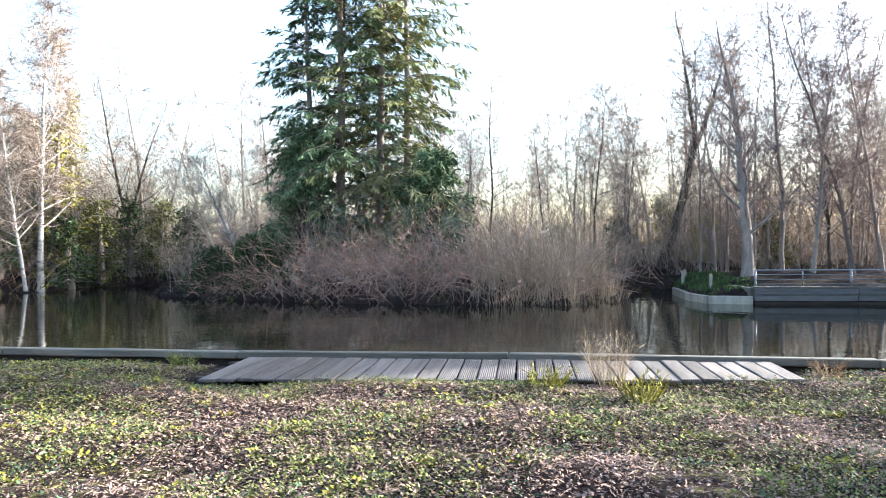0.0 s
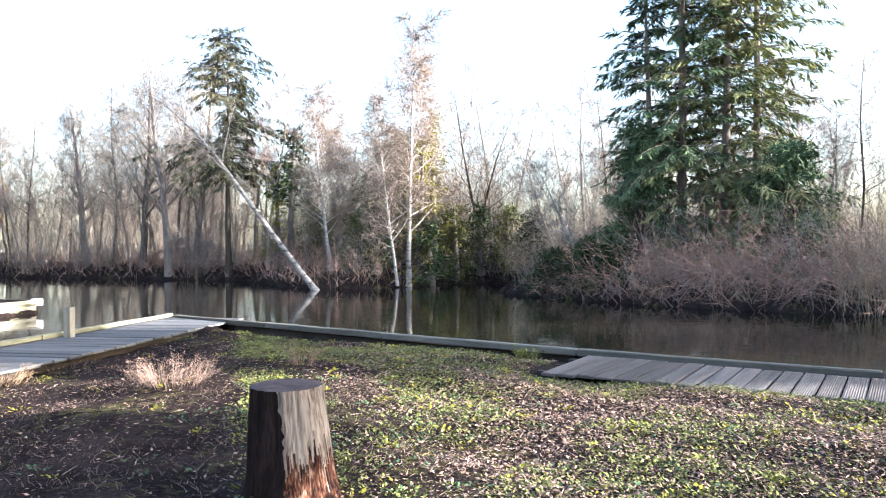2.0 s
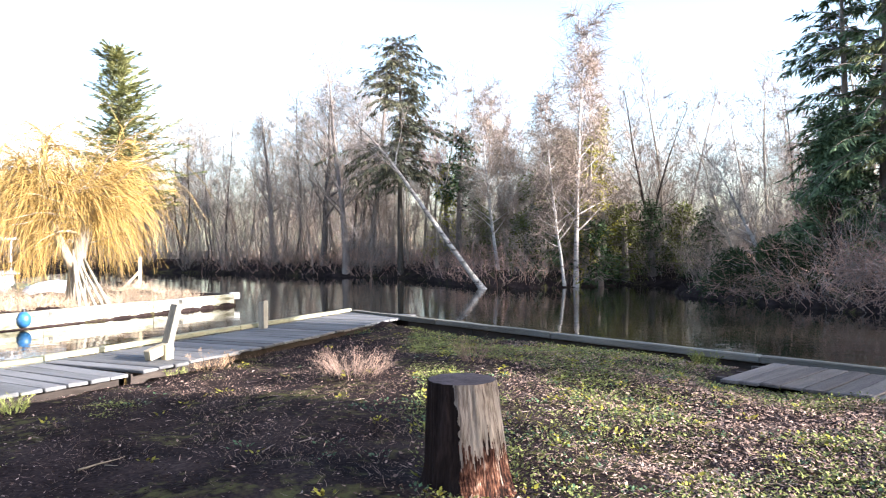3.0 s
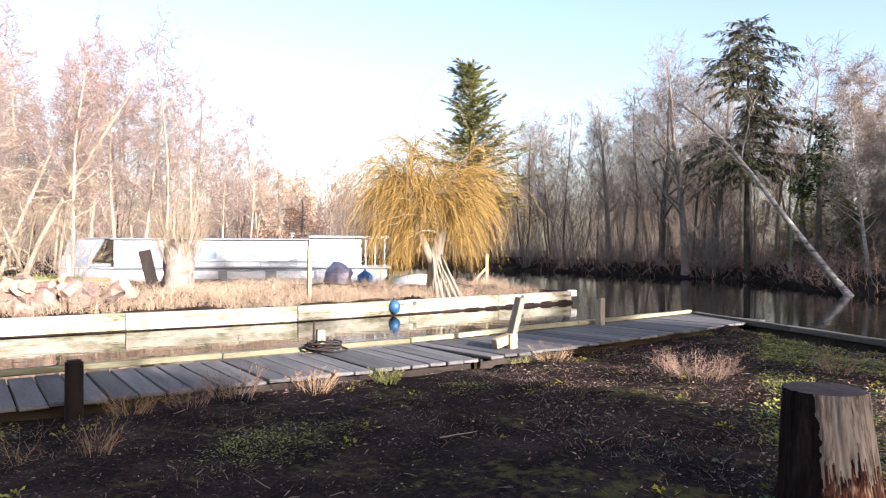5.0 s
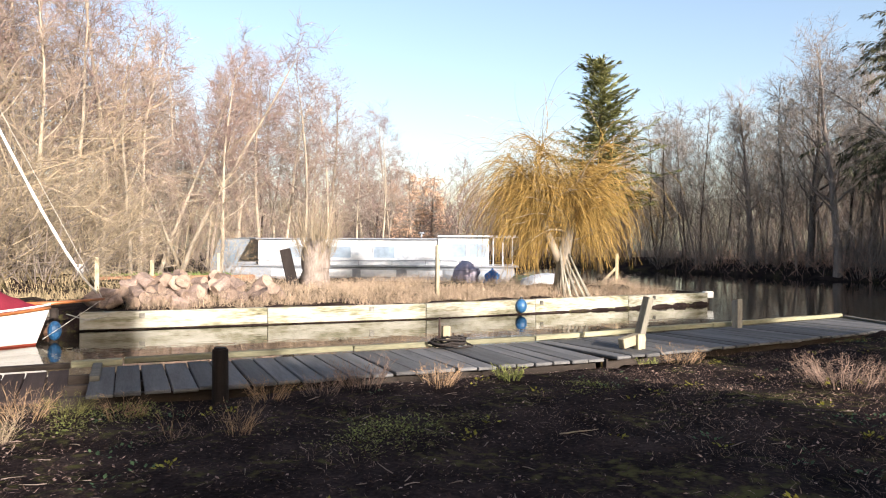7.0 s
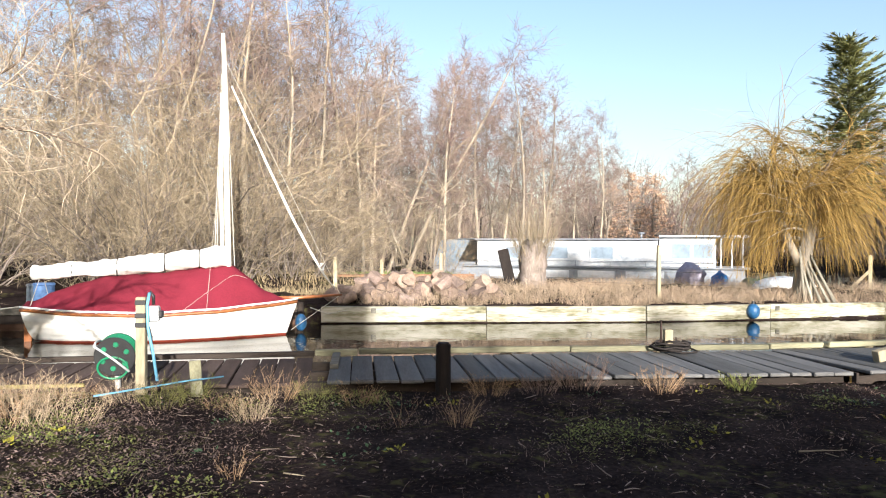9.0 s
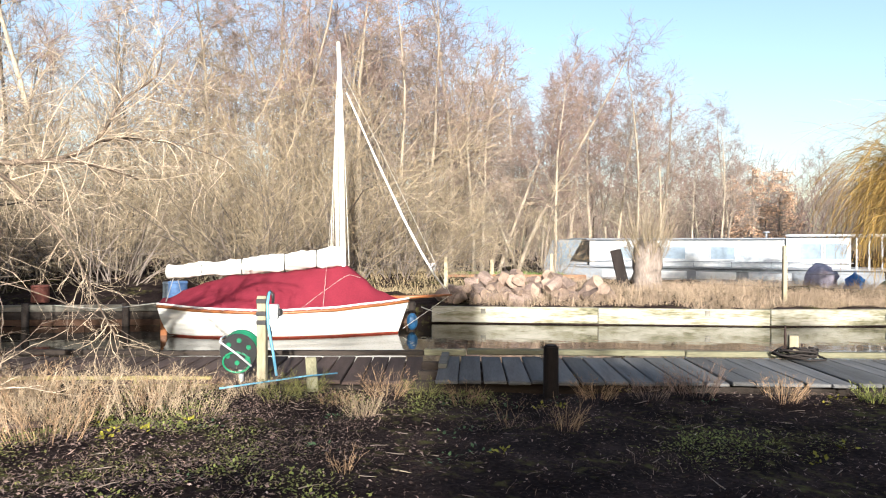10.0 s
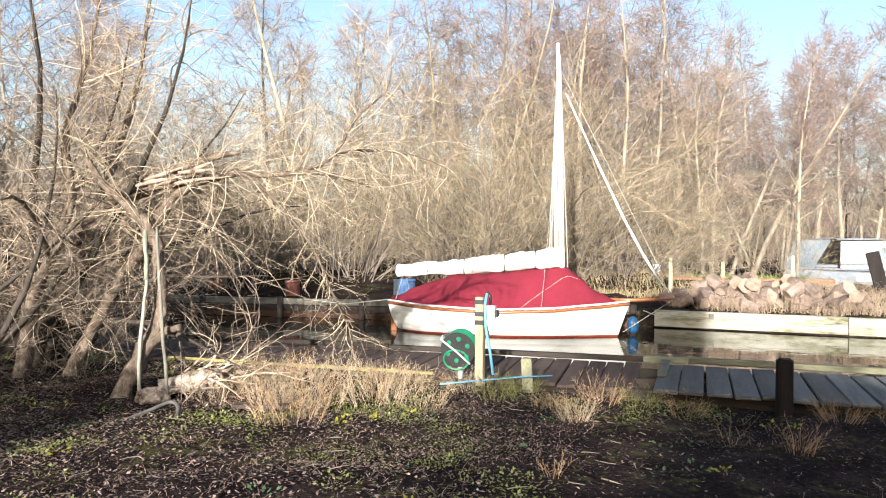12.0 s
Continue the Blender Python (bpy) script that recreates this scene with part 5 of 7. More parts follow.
for x in (13.4, 13.85, 14.3):
    bm = bmesh.new()
    box(bm, x - 0.03, x + 0.03, -1.5, -1.44, 1.06, 2.404, 0.005)
    part("roof_post", bm, HB_WHITE, hb)
for x in (2.8, 5.0, 7.1, 9.3):
    bm = bmesh.new()
    box(bm, x, x + 1.7, -1.615, -1.603, 0.52, 0.86, 0.01)
    part("hull_panel", bm, HB_WHITE, hb)
    bm = bmesh.new()
    box(bm, x + 1.78, x + 1.92, -1.63, -1.603, 0.4, 0.94, 0.01)
    part("fender_strip", bm, HB_GREY, hb)
ch = Limbs()
ch.tube([(9.9, -0.3, 2.36), (9.9, -0.3, 2.6)], [0.05, 0.05], 8, True)
ch.tube([(9.9, -0.3, 2.6), (9.9, -0.3, 2.66)], [0.16, 0.13], 10, True)
part("chimney", ch, HB_GREY, hb)
def sheet(corners, bulge, seed):
    """A sagging sheet of canvas between four corners."""
    bm_, grid_ = bmesh.new(), []
    a, b, c_, d = [Vector(p) for p in corners]
    n_ = (b - a).cross(d - a).normalized()
    for i in range(11):
        u = i / 10
        grid_.append([bm_.verts.new(a.lerp(b, u).lerp(d.lerp(c_, u), j / 10) + n_ * (bulge * math.sin(math.pi * u) * math.sin(math.pi * j / 10) + 0.03 * noise.noise(Vector((u * 4, j * 0.4, seed))))) for j in range(11)])
    for p, q in zip(grid_, grid_[1:]):
        for j in range(10):
            bm_.faces.new((p[j], q[j], q[j + 1], p[j + 1])).smooth = True
    return bm_


tent = part("tent_side", sheet(((-0.15, -1.62, 1.05), (1.05, -1.62, 1.0), (1.78, -1.58, 2.30), (0.25, -1.58, 2.26)), 0.08, 1), TARP, hb, "grey-blue tarpaulin side with an open flap")
part("tent_roof", sheet(((0.2, -1.6, 2.28), (2.1, -1.6, 2.32), (2.1, 1.6, 2.32), (0.2, 1.6, 2.28)), 0.10, 2), TARP, hb)
part("tent_end", sheet(((0.25, -1.58, 2.26), (0.25, 1.58, 2.26), (-0.2, 1.62, 0.7), (-0.2, -1.62, 0.7)), 0.05, 3), TARP, hb)
part("tent_back", sheet(((-0.15, 1.62, 0.6), (2.1, 1.62, 0.6), (2.1, 1.58, 2.3), (0.25, 1.58, 2.26)), -0.08, 4), TARP, hb)
part("tent_skirt", sheet(((-0.15, -1.64, 0.6), (1.9, -1.64, 0.6), (1.5, -1.63, 0.98), (-0.15, -1.63, 1.02)), 0.05, 5), HB_GREY, hb)
bm = bmesh.new()
box(bm, -0.1, 1.95, -1.3, 1.3, 1.06, 1.2, 0.05)
part("bench", bm, HB_GREY, hb)
rail = Limbs()
for x in np.arange(2.2, 13.4, 1.6):
    rail.tube([(x, -1.64, 1.06), (x, -1.64, 1.3)], [0.014] * 2, 5)
rail.tube([(2.2, -1.64, 1.3), (13.3, -1.64, 1.3)], [0.02] * 2, 6)
part("hand_rail", rail, HB_GREY, hb)

# things lying before the houseboat
r4 = random.Random(14)


def heap(name, label, category, x, y, size, material, seed, z=None):
    r, bm = random.Random(seed), bmesh.new()
    bmesh.ops.create_icosphere(bm, subdivisions=3, radius=1.0)
    for v in bm.verts:
        n_ = noise.noise(v.co * 2.1 + Vector((seed, 0, 0))) * 0.45 + noise.noise(v.co * 5.3 + Vector((0, seed, 0))) * 0.22 - 0.05
        v.co *= 1 + n_
        v.co.z = max(v.co.z, -0.35)
        v.co = Vector((v.co.x * size[0], v.co.y * size[1], v.co.z * size[2]))
    for f in bm.faces:
        f.smooth = True
    ob = part(name, bm, material, None)
    ob.matrix_basis = pose(x, y, (ground_at(x, y) if z is None else z) + size[2] * 0.33, 0, 0, r.uniform(0, 360))
    return tagged(ob, label, category)


heap("tarpaulin", "crumpled pale purple-grey tarpaulin bundle", "tarpaulin", -25.5, 6.9, (0.5, 0.7, 0.6), surf("mauve_tarp", shades((0.46, 0.42, 0.50), 0.6, 1.3), (2, 2, 2), 0.6, 0.5), 3)
heap("blue_bag", "bright blue plastic sack beside the tarpaulin", "bag", -25.4, 7.9, (0.3, 0.35, 0.42), surf("blue_sack", shades((0.05, 0.20, 0.50), 0.6, 1.3), (2, 2, 2), 0.5, 0.5), 5)
heap("green_cover", "dull green covered heap near the willow", "heap", -26.2, 9.6, (0.6, 0.9, 0.40), surf("green_cover", shades((0.14, 0.17, 0.10), 0.6, 1.3), (2, 2, 2), 0.8, 0.5), 7)
dg = thing("dinghy", "small upturned white dinghy in the grass", "boat", pose(-24.2, 9.6, ground_at(-24.2, 9.6), 0, 0, 70))
bm = bmesh.new()
bmesh.ops.create_uvsphere(bm, u_segments=24, v_segments=12, radius=1.0)
for v in bm.verts:
    v.co = Vector((v.co.x * 1.0, v.co.y * 0.42, max(v.co.z, -0.05) * 0.42 + 0.02))
for f in bm.faces:
    f.smooth = True
part("hull", bm, HB_WHITE, dg)
kl = Limbs()
kl.tube([(-0.9, 0, 0.24), (0, 0, 0.45), (0.9, 0, 0.24)], [0.02] * 3, 5)
part("keel", kl, HB_GREY, dg)

# ---- the bank with the willow ----
DRY_GRASS = surf("dry_grass", shades((0.36, 0.275, 0.195), 0.5, 1.35), (2, 2, 2), 0.9, 0, island=0.35)


def grass(name, label, material, seed, count, where, height, lean=0.35, width=0.006, category="grass"):
    r, blades = random.Random(seed), Limbs()
    for _ in range(count):
        x, y, f = where(r)
        h = r.uniform(*height) * f
        a = r.uniform(0, 6.28)
        d = Vector((math.cos(a), math.sin(a), 0)) * r.uniform(0.0, lean) * h
        p = Vector((x, y, ground_at(x, y) - 0.02))
        s = Vector((-math.sin(a * 3), math.cos(a * 3), 0))
        blades.ribbon([p, p + d * 0.35 + Vector((0, 0, h * 0.6)), p + d + Vector((0, 0, h))], [width, width * 0.8, width * 0.2], s)
    return tagged(part(name, blades, material, None), label, category, kind="stuff")


def quay_grass(r):
    while True:
        y = r.uniform(-3.5, 13.5)
        x = -17.6 - max(0, (y + 4)) * 0.195 - r.random() ** 1.6 * 6.5
        if inland(x, y) > 0.25 and noise.noise(Vector((x * 0.7, y * 0.7, 1))) > -0.25:
            return x, y, 0.6 + 0.6 * noise.noise(Vector((x, y, 4))) + 0.35


grass("quay_grass", "tall dry straw-coloured grass along the quay", DRY_GRASS, 61, 30000, quay_grass, (0.04, 0.40), 2.4, 0.0042)


def far_lawn(r):
    while True:
        x, y = r.uniform(-34, -19), r.uniform(-12, -1)
        if inland(x, y) > 0.8:
            return x, y, 1.0


grass("bank_grass", "rough tan and green grass behind the log pile", surf("rough_grass", shades((0.27, 0.215, 0.13), 0.5, 1.4), (2, 2, 2), 0.9, 0, island=0.4), 62, 16000, far_lawn, (0.05, 0.26), 1.4, 0.009)
grass("green_lawn", "fresh green patch of lawn between the trees", surf("lawn_green", shades((0.12, 0.17, 0.05), 0.6, 1.4), (2, 2, 2), 0.9, 0, island=0.3), 63, 5000,
      lambda r: (-r.uniform(27, 31), -r.uniform(1.5, 6.0), 1.0), (0.15, 0.4), 0.4, 0.02)

# weeping willow
r5 = random.Random(19)
w, c = Limbs(), Limbs()
trunk = [Vector(p) for p in ((0, 0, -0.2), (0.05, 0.0, 0.6), (-0.02, 0.05, 1.2), (0.05, 0.15, 1.9), (0.1, 0.25, 2.6), (0.05, 0.2, 3.2))]
w.tube(trunk, [0.36, 0.27, 0.21, 0.19, 0.16, 0.11], 10)
fork = [Vector(p) for p in ((0.0, 0.02, 0.9), (0.1, -0.3, 1.35), (0.1, -0.55, 1.9), (0.0, -0.75, 2.6), (0.0, -0.9, 3.1))]
w.tube(fork, [0.17, 0.14, 0.12, 0.10, 0.07], 8)
tips = []
for i in range(72):
    src = trunk if r5.random() < 0.65 else fork
    p, t = along(src, r5.uniform(0.5, 1.0))
    a = r5.uniform(0, 6.28)
    b = bough(r5, p, Vector((math.cos(a), math.sin(a), r5.uniform(0.1, 2.4))), r5.uniform(0.7, 2.5), 6, 0.22, -0.09)
    tips.append(b)
for i in range(6200):
    b = tips[int(len(tips) * r5.random() ** 1.25)]
    p, t = along(b, 0.2 + 0.79 * r5.random())
    out = Vector((t.x, t.y, 0))
    out = out.normalized() * r5.uniform(0.0, 0.6) if out.length > 0.01 else out
    ln = r5.choice((0.6, 1.0, 1.5, 2.1, 2.9)) * r5.uniform(0.7, 1.2)
    ln = min(ln, max(0.4, p.z - 0.35))
    pull = r5.choice((-0.24, -0.34, -0.42, -0.5))
    pts, d = [p], (t * 0.8 + out + unit(r5) * 0.7 + Vector((0, 0, 0.3))).normalized()
    for k in range(6):
        d = (d + Vector((0, 0, pull)) + unit(r5) * 0.26 + Vector((0.0, 0.03, 0))).normalized()
        pts.append(pts[-1] + d * ln / 6)
    k_ = r5.uniform(0.7, 1.35)
    c.ribbon(pts, [0.0075 * k_, 0.0068 * k_, 0.006 * k_, 0.0055 * k_, 0.005 * k_, 0.004 * k_, 0.002], unit(r5))
willow = plant("weeping_willow", "golden-twigged weeping willow glowing in the sun", "tree", w, c, BARK_PALE, TWIG_GOLD)
for b in tips:
    limb = Limbs()
    limb.tube(b, [0.05, 0.042, 0.034, 0.027, 0.02, 0.014, 0.008], 5)
    part("limb", limb, BARK_PALE, willow)
willow.matrix_basis = pose(-21.2, 8.9, ground_at(-21.2, 8.9)) @ Matrix.Diagonal((1.02, 1.02, 1.04, 1))
props = thing("willow_props", "bundle of poles leaning round the willow trunk", "poles", pose(-21.2, 8.9, ground_at(-21.2, 8.9)))
for k in range(9):
    pr = Limbs()
    a = -2.2 + k * 0.42
    pr.tube([(0.55 * math.cos(a) + 0.3, 0.55 * math.sin(a) + 0.25, -0.1), (0.16 * math.cos(a), 0.16 * math.sin(a), r5.uniform(1.0, 1.6))], [0.05, 0.035], 6, True)
    part("pole", pr, POST_GREY, props)

# pollarded trunk with upright shoots, and the dark board beside it
w, c = Limbs(), Limbs()
w.tube([(0, 0, -0.2 + 0.12 * i) for i in range(16)], [0.62, 0.56, 0.50, 0.47, 0.45, 0.44, 0.42, 0.41, 0.42, 0.44, 0.45, 0.44, 0.43, 0.40, 0.34, 0.2], 22, True)
for i in range(520):
    a, rr = r5.uniform(0, 6.28), r5.uniform(0.0, 0.5) ** 0.7
    p = Vector((math.cos(a) * rr, math.sin(a) * rr, r5.uniform(0.9, 1.5)))
    d = Vector((math.cos(a) * rr * 1.1, math.sin(a) * rr * 1.1, 1))
    c.ribbon(bough(r5, p, d + unit(r5) * 0.25, r5.uniform(0.3, 1.9), 4, 0.10, 0.02), [0.0065, 0.006, 0.005, 0.004, 0.002], unit(r5))
for i, v in enumerate(w.v):
    w.v[i] = v + noise.noise_vector(v * 3.5) * 0.10 + noise.noise_vector(v * 11.0) * 0.035
ob = plant("pollard_willow", "stout pollarded willow trunk with upright shoots", "tree", w, c, BARK_GREY, TWIG_TAN)
ob.matrix_basis = pose(-22.9, 1.25, ground_at(-22.9, 1.25))
bm = bmesh.new()
box(bm, -0.05, 0.05, -0.17, 0.17, -0.1, 1.4, 0.02, Matrix.Rotation(radians(13), 4, "X"))
ob = tagged(part("leaning_board", bm, POST_BLACK, None), "dark board leaning beside the pollard trunk", "board")
ob.matrix_basis = pose(-22.6, 0.6, ground_at(-22.6, 0.6))

# fence posts, one with a small box and one with a strut
POSTS = "fence posts along the quay"
post("fence_post", "pale wooden fence post in the grass", -26.3, -1.9, 0.0, 1.24, 0.11, POST_PALE, group=POSTS)
post("fence_post", "pale wooden fence post in the grass", -22.1, -4.95, 0.0, 1.16, 0.11, POST_PALE, group=POSTS)
post("fence_post", "pale wooden fence post in the grass", -27.0, -4.2, 0.1, 1.0, 0.13, POST_PALE, group=POSTS)
fp = thing("sign_post", "pale wooden post carrying a small plate", "post", pose(-20.1, 4.55, 0, 0, 0, 10))
bm = bmesh.new()
box(bm, -0.05, 0.05, -0.05, 0.05, -0.1, 1.54, 0.008)
part("upright", bm, POST_PALE, fp)
bm = bmesh.new()
box(bm, -0.02, 0.07, 0.0, 0.32, 1.28, 1.50, 0.008)
part("plate", bm, GREY_PLASTIC, fp)
sp_ = thing("braced_post", "pale wooden post with a slanting brace", "post", pose(-23.9, 12.2, 0, 0, 0, 65))
bm = bmesh.new()
box(bm, -0.055, 0.055, -0.055, 0.055, -0.3, 1.26, 0.008)
part("upright", bm, POST_PALE, sp_)
bm = bmesh.new()
box(bm, -0.045, 0.045, -0.04, 0.04, -0.1, 1.05, 0.008, Matrix.Translation((-0.72, 0, -0.02)) @ Matrix.Rotation(radians(42), 4, "Y"))
part("brace", bm, POST_PALE, sp_)
wire = Limbs()
for z in (0.45, 0.8):
    pts = [(-19.6, 7.2, z), (-20.1, 4.55, z), (-22.9, 1.0, z), (-26.3, -1.9, z), (-22.1, -4.95, z)]
    wire.tube(pts, [0.004] * 5, 4)
tagged(part("fence_wire", wire, bpy.data.materials["dull_iron"], None), "thin wire strung between the fence posts", "wire")

# cut logs stacked behind the quay
LOG_BARK = surf("log_bark", shades((0.20, 0.15, 0.125), 0.4, 1.6), (5, 5, 5), 0.9, 0.6, vary=0.3)
LOG_END = surf("log_end", shades((0.27, 0.20, 0.155), 0.5, 1.4), (9, 9, 9), 0.85, 0.3, vary=0.25)


def log_mesh(seed, length, radius):
    r, bm = random.Random(seed), bmesh.new()
    bmesh.ops.create_cone(bm, cap_ends=True, segments=11, radius1=radius, radius2=radius * r.uniform(0.85, 1), depth=length)
    for v in bm.verts:
        v.co.x *= r.uniform(0.86, 1.1)
        v.co.y *= r.uniform(0.86, 1.1)
        v.co.z += r.uniform(-0.03, 0.03)
    me = bpy.data.meshes.new("cut_log")
    bm.to_mesh(me)
    bm.free()
    me.materials.append(LOG_BARK)
    me.materials.append(LOG_END)
    for f in me.polygons:
        f.material_index = 1 if abs(f.normal.z) > 0.7 else 0
    return me


LOGS = [log_mesh(i, r5.uniform(0.28, 0.45), r5.uniform(0.13, 0.21)) for i in range(6)]
for i in range(74):
    t, row = r5.random(), 0 if i < 34 else (1 if i < 58 else 2)
    y = -4.3 + 4.3 * t if row == 0 else (-4.0 + 3.7 * t if row == 1 else -3.7 + 2.4 * t)
    x = -18.35 - 0.185 * (y + 4) - r5.uniform(0, 0.9) - 0.25 * row
    ob = new("cut_log", LOGS[i % 6])
    ob.matrix_basis = pose(x, y, ground_at(x, y) + 0.14 + row * 0.20 + r5.uniform(-0.03, 0.04), 90 + r5.uniform(-35, 35), r5.uniform(-30, 30), r5.uniform(0, 360))
    tagged(ob, "sawn firewood log on the stacked pile", "log", "firewood logs behind the quay")
# low brick-coloured edging, bucket and bits further back
bm = bmesh.new()
box(bm, -0.12, 0.12, -2.4, 2.4, 0, 0.22, 0.02)
ob = tagged(part("garden_edging", bm, surf("reddish_board", shades((0.28, 0.15, 0.09)), (2, 1, 4), 0.9), None), "low reddish board edging a garden bed", "edging")
ob.matrix_basis = pose(-24.6, -3.0, ground_at(-24.6, -3.0), 0, 0, 14)
bk = thing("white_bucket", "pale plastic container at the foot of a tree", "container", pose(-25.5, -6.2, ground_at(-25.5, -6.2)))
bm = bmesh.new()
bmesh.ops.create_cone(bm, cap_ends=True, segments=16, radius1=0.12, radius2=0.15, depth=0.36, matrix=Matrix.Translation((0, 0, 0.18)))
part("body", bm, GREY_PLASTIC, bk)
bm = bmesh.new()
bmesh.ops.create_cone(bm, cap_ends=True, segments=16, radius1=0.16, radius2=0.15, depth=0.04, matrix=Matrix.Translation((0, 0, 0.38)))
part("lid", bm, WHITE_HULL, bk)
# barrels, pots and boards behind the sailing boat
for x, y, mat_, nm, lab, rr, hh in ((-16.35, -10.75, surf("blue_barrel", shades((0.12, 0.22, 0.42)), rough=0.5), "plastic_barrel", "faded blue plastic barrel behind the boats", 0.24, 0.62),
                                   (-16.9, -11.3, surf("grey_barrel", shades((0.22, 0.26, 0.30)), rough=0.5), "plastic_barrel", "grey plastic barrel behind the boats", 0.22, 0.5),
                                   (-15.2, -16.9, surf("red_clay", shades((0.15, 0.055, 0.04)), rough=0.7), "clay_chimney", "red clay pot with a pointed top", 0.26, 0.5),
                                   (-15.6, -14.2, surf("red_drum", shades((0.17, 0.065, 0.05)), rough=0.6), "red_drum", "small reddish drum on the bank", 0.22, 0.4)):
    ob = thing(nm, lab, "container", pose(x, y, ground_at(x, y)))
    bm = bmesh.new()
    bmesh.ops.create_cone(bm, cap_ends=True, segments=20, radius1=rr, radius2=rr * 0.96, depth=hh, matrix=Matrix.Translation((0, 0, hh / 2)))
    bmesh.ops.bevel(bm, geom=list(bm.edges), offset=0.02, segments=1, affect="EDGES")
    part("body", bm, mat_, ob)
    bm = bmesh.new()
    bmesh.ops.create_cone(bm, cap_ends=True, segments=20, radius1=rr * 1.05, radius2=rr * (0.1 if nm == "clay_chimney" else 0.95), depth=0.3 if nm == "clay_chimney" else 0.05, matrix=Matrix.Translation((0, 0, hh + (0.15 if nm == "clay_chimney" else 0.025))))
    part("lid", bm, mat_, ob)

# railing on the walled bank to the right
rl = thing("bank_railing", "grey tubular railing with two bars on the bank", "railing")
STEEL = surf("galvanised_steel", shades((0.20, 0.22, 0.24), 0.8, 1.2), (6, 6, 6), 0.5, 0.1, metal=0.4)
line = [Vector((9.88, 22.75)), Vector((12.72, 22.4)), Vector((20, 21.3)), Vector((30, 19.6))]
for i in range(9):
    p, d = lane(line, i * 1.43 + 0.02)
    up = Limbs()
    up.tube([(p.x, p.y, 0.0), (p.x, p.y, 0.62)], [0.035 if i % 2 == 0 else 0.014] * 2, 8, True)
    part("upright", up, STEEL, rl)
for z in (0.16, 0.31, 0.46, 0.60):
    bar = Limbs()
    bar.tube([(p.x, p.y, z) for p in line], [0.022 if z > 0.5 else 0.012] * 4, 7)
    part("bar", bar, STEEL, rl)
for x, y in ((9.1, 24.4), (8.95, 26.8), (9.5, 28.2)):
    post("landing_post", "short pale post on the grassy landing", x, y, -0.2, 0.42, 0.09, POST_GREY, group="posts of the landing")
grass("landing_grass", "short green grass on the far landing", surf("wet_green", shades((0.045, 0.075, 0.025), 0.6, 1.5), (2, 2, 2), 0.9, 0, island=0.3), 64, 3500,
      lambda r: (r.uniform(8.55, 10.4), r.uniform(22.9, 29.0), 1.0), (0.05, 0.16), 0.5, 0.012)


# far cottage glimpsed through the trees
ct = thing("far_house", "dark pitched-roof house half hidden by trees", "house", pose(29, 78, 0, 0, 0, -18))
bm = bmesh.new()
box(bm, -5, 5, -3, 3, 0, 3.0, 0.02)
part("wall", bm, surf("brick_wall", shades((0.09, 0.07, 0.06)), (3, 3, 6), 0.9), ct)
bm = bmesh.new()
vs = [bm.verts.new(p) for p in ((-5.4, -3.5, 2.9), (5.4, -3.5, 2.9), (5.4, 3.5, 2.9), (-5.4, 3.5, 2.9), (-5.4, 0, 5.6), (5.4, 0, 5.6))]
for f in ((0, 1, 5, 4), (2, 3, 4, 5), (0, 4, 3), (1, 2, 5), (0, 3, 2, 1)):
    bm.faces.new([vs[i] for i in f])
part("roof", bm, surf("dark_roof", shades((0.08, 0.07, 0.07)), (2, 2, 6), 0.8), ct)

# ---- the tree stump ----
r6 = random.Random(23)
STUMP_WOOD = surf("barkless_stump_wood", [(0.34, (0.06, 0.04, 0.03)), (0.43, (0.19, 0.15, 0.115)), (0.53, (0.34, 0.28, 0.22)), (0.72, (0.45, 0.38, 0.30))], (26, 26, 1.3), 0.9, 0.9, fine=3, spec=0.03)
STUMP_ROT = surf("rotten_red_wood", [(0.40, (0.012, 0.008, 0.007)), (0.50, (0.05, 0.022, 0.015)), (0.58, (0.13, 0.06, 0.036)), (0.68, (0.30, 0.21, 0.15))], (22, 22, 3.5), 0.95, 1.0, fine=4, spec=0.02)
STUMP_BARK = surf("dark_stump_bark", shades((0.026, 0.018, 0.015), 0.4, 2.0), (12, 12, 2), 0.95, 0.9, spec=0.03)
STUMP_TOP = surf("grey_sawn_top", shades((0.075, 0.058, 0.055), 0.5, 1.5), (10, 10, 10), 0.9, 0.5)
stump = thing("tree_stump", "tall sawn tree stump, bark gone on its sunny side", "stump", pose(-2.815, 3.385, ground_at(-2.815, 3.385), 0, 0, 0))
N, M = 280, 110
rows = []
for j in range(M + 1):
    t = j / M
    row = []
    for i in range(N):
        a = 2 * math.pi * i / N
        rr = 0.215 + 0.045 * (1 - t) + 0.07 * max(0, 1 - t * 3.2) ** 1.6 * (0.6 + 0.6 * math.sin(a * 5 + 1))
        rr += 0.012 * noise.noise(Vector((math.cos(a) * 3, math.sin(a) * 3, t * 0.9))) + 0.008 * noise.noise(Vector((math.cos(a) * 9, math.sin(a) * 9, t * 1.5)))
        row.append(Vector((math.cos(a) * rr + 0.085 * (1 - t) * (1 if math.cos(a) > 0 else 0.2), math.sin(a) * rr, -0.08 + 0.755 * t)))
    rows.append(row)


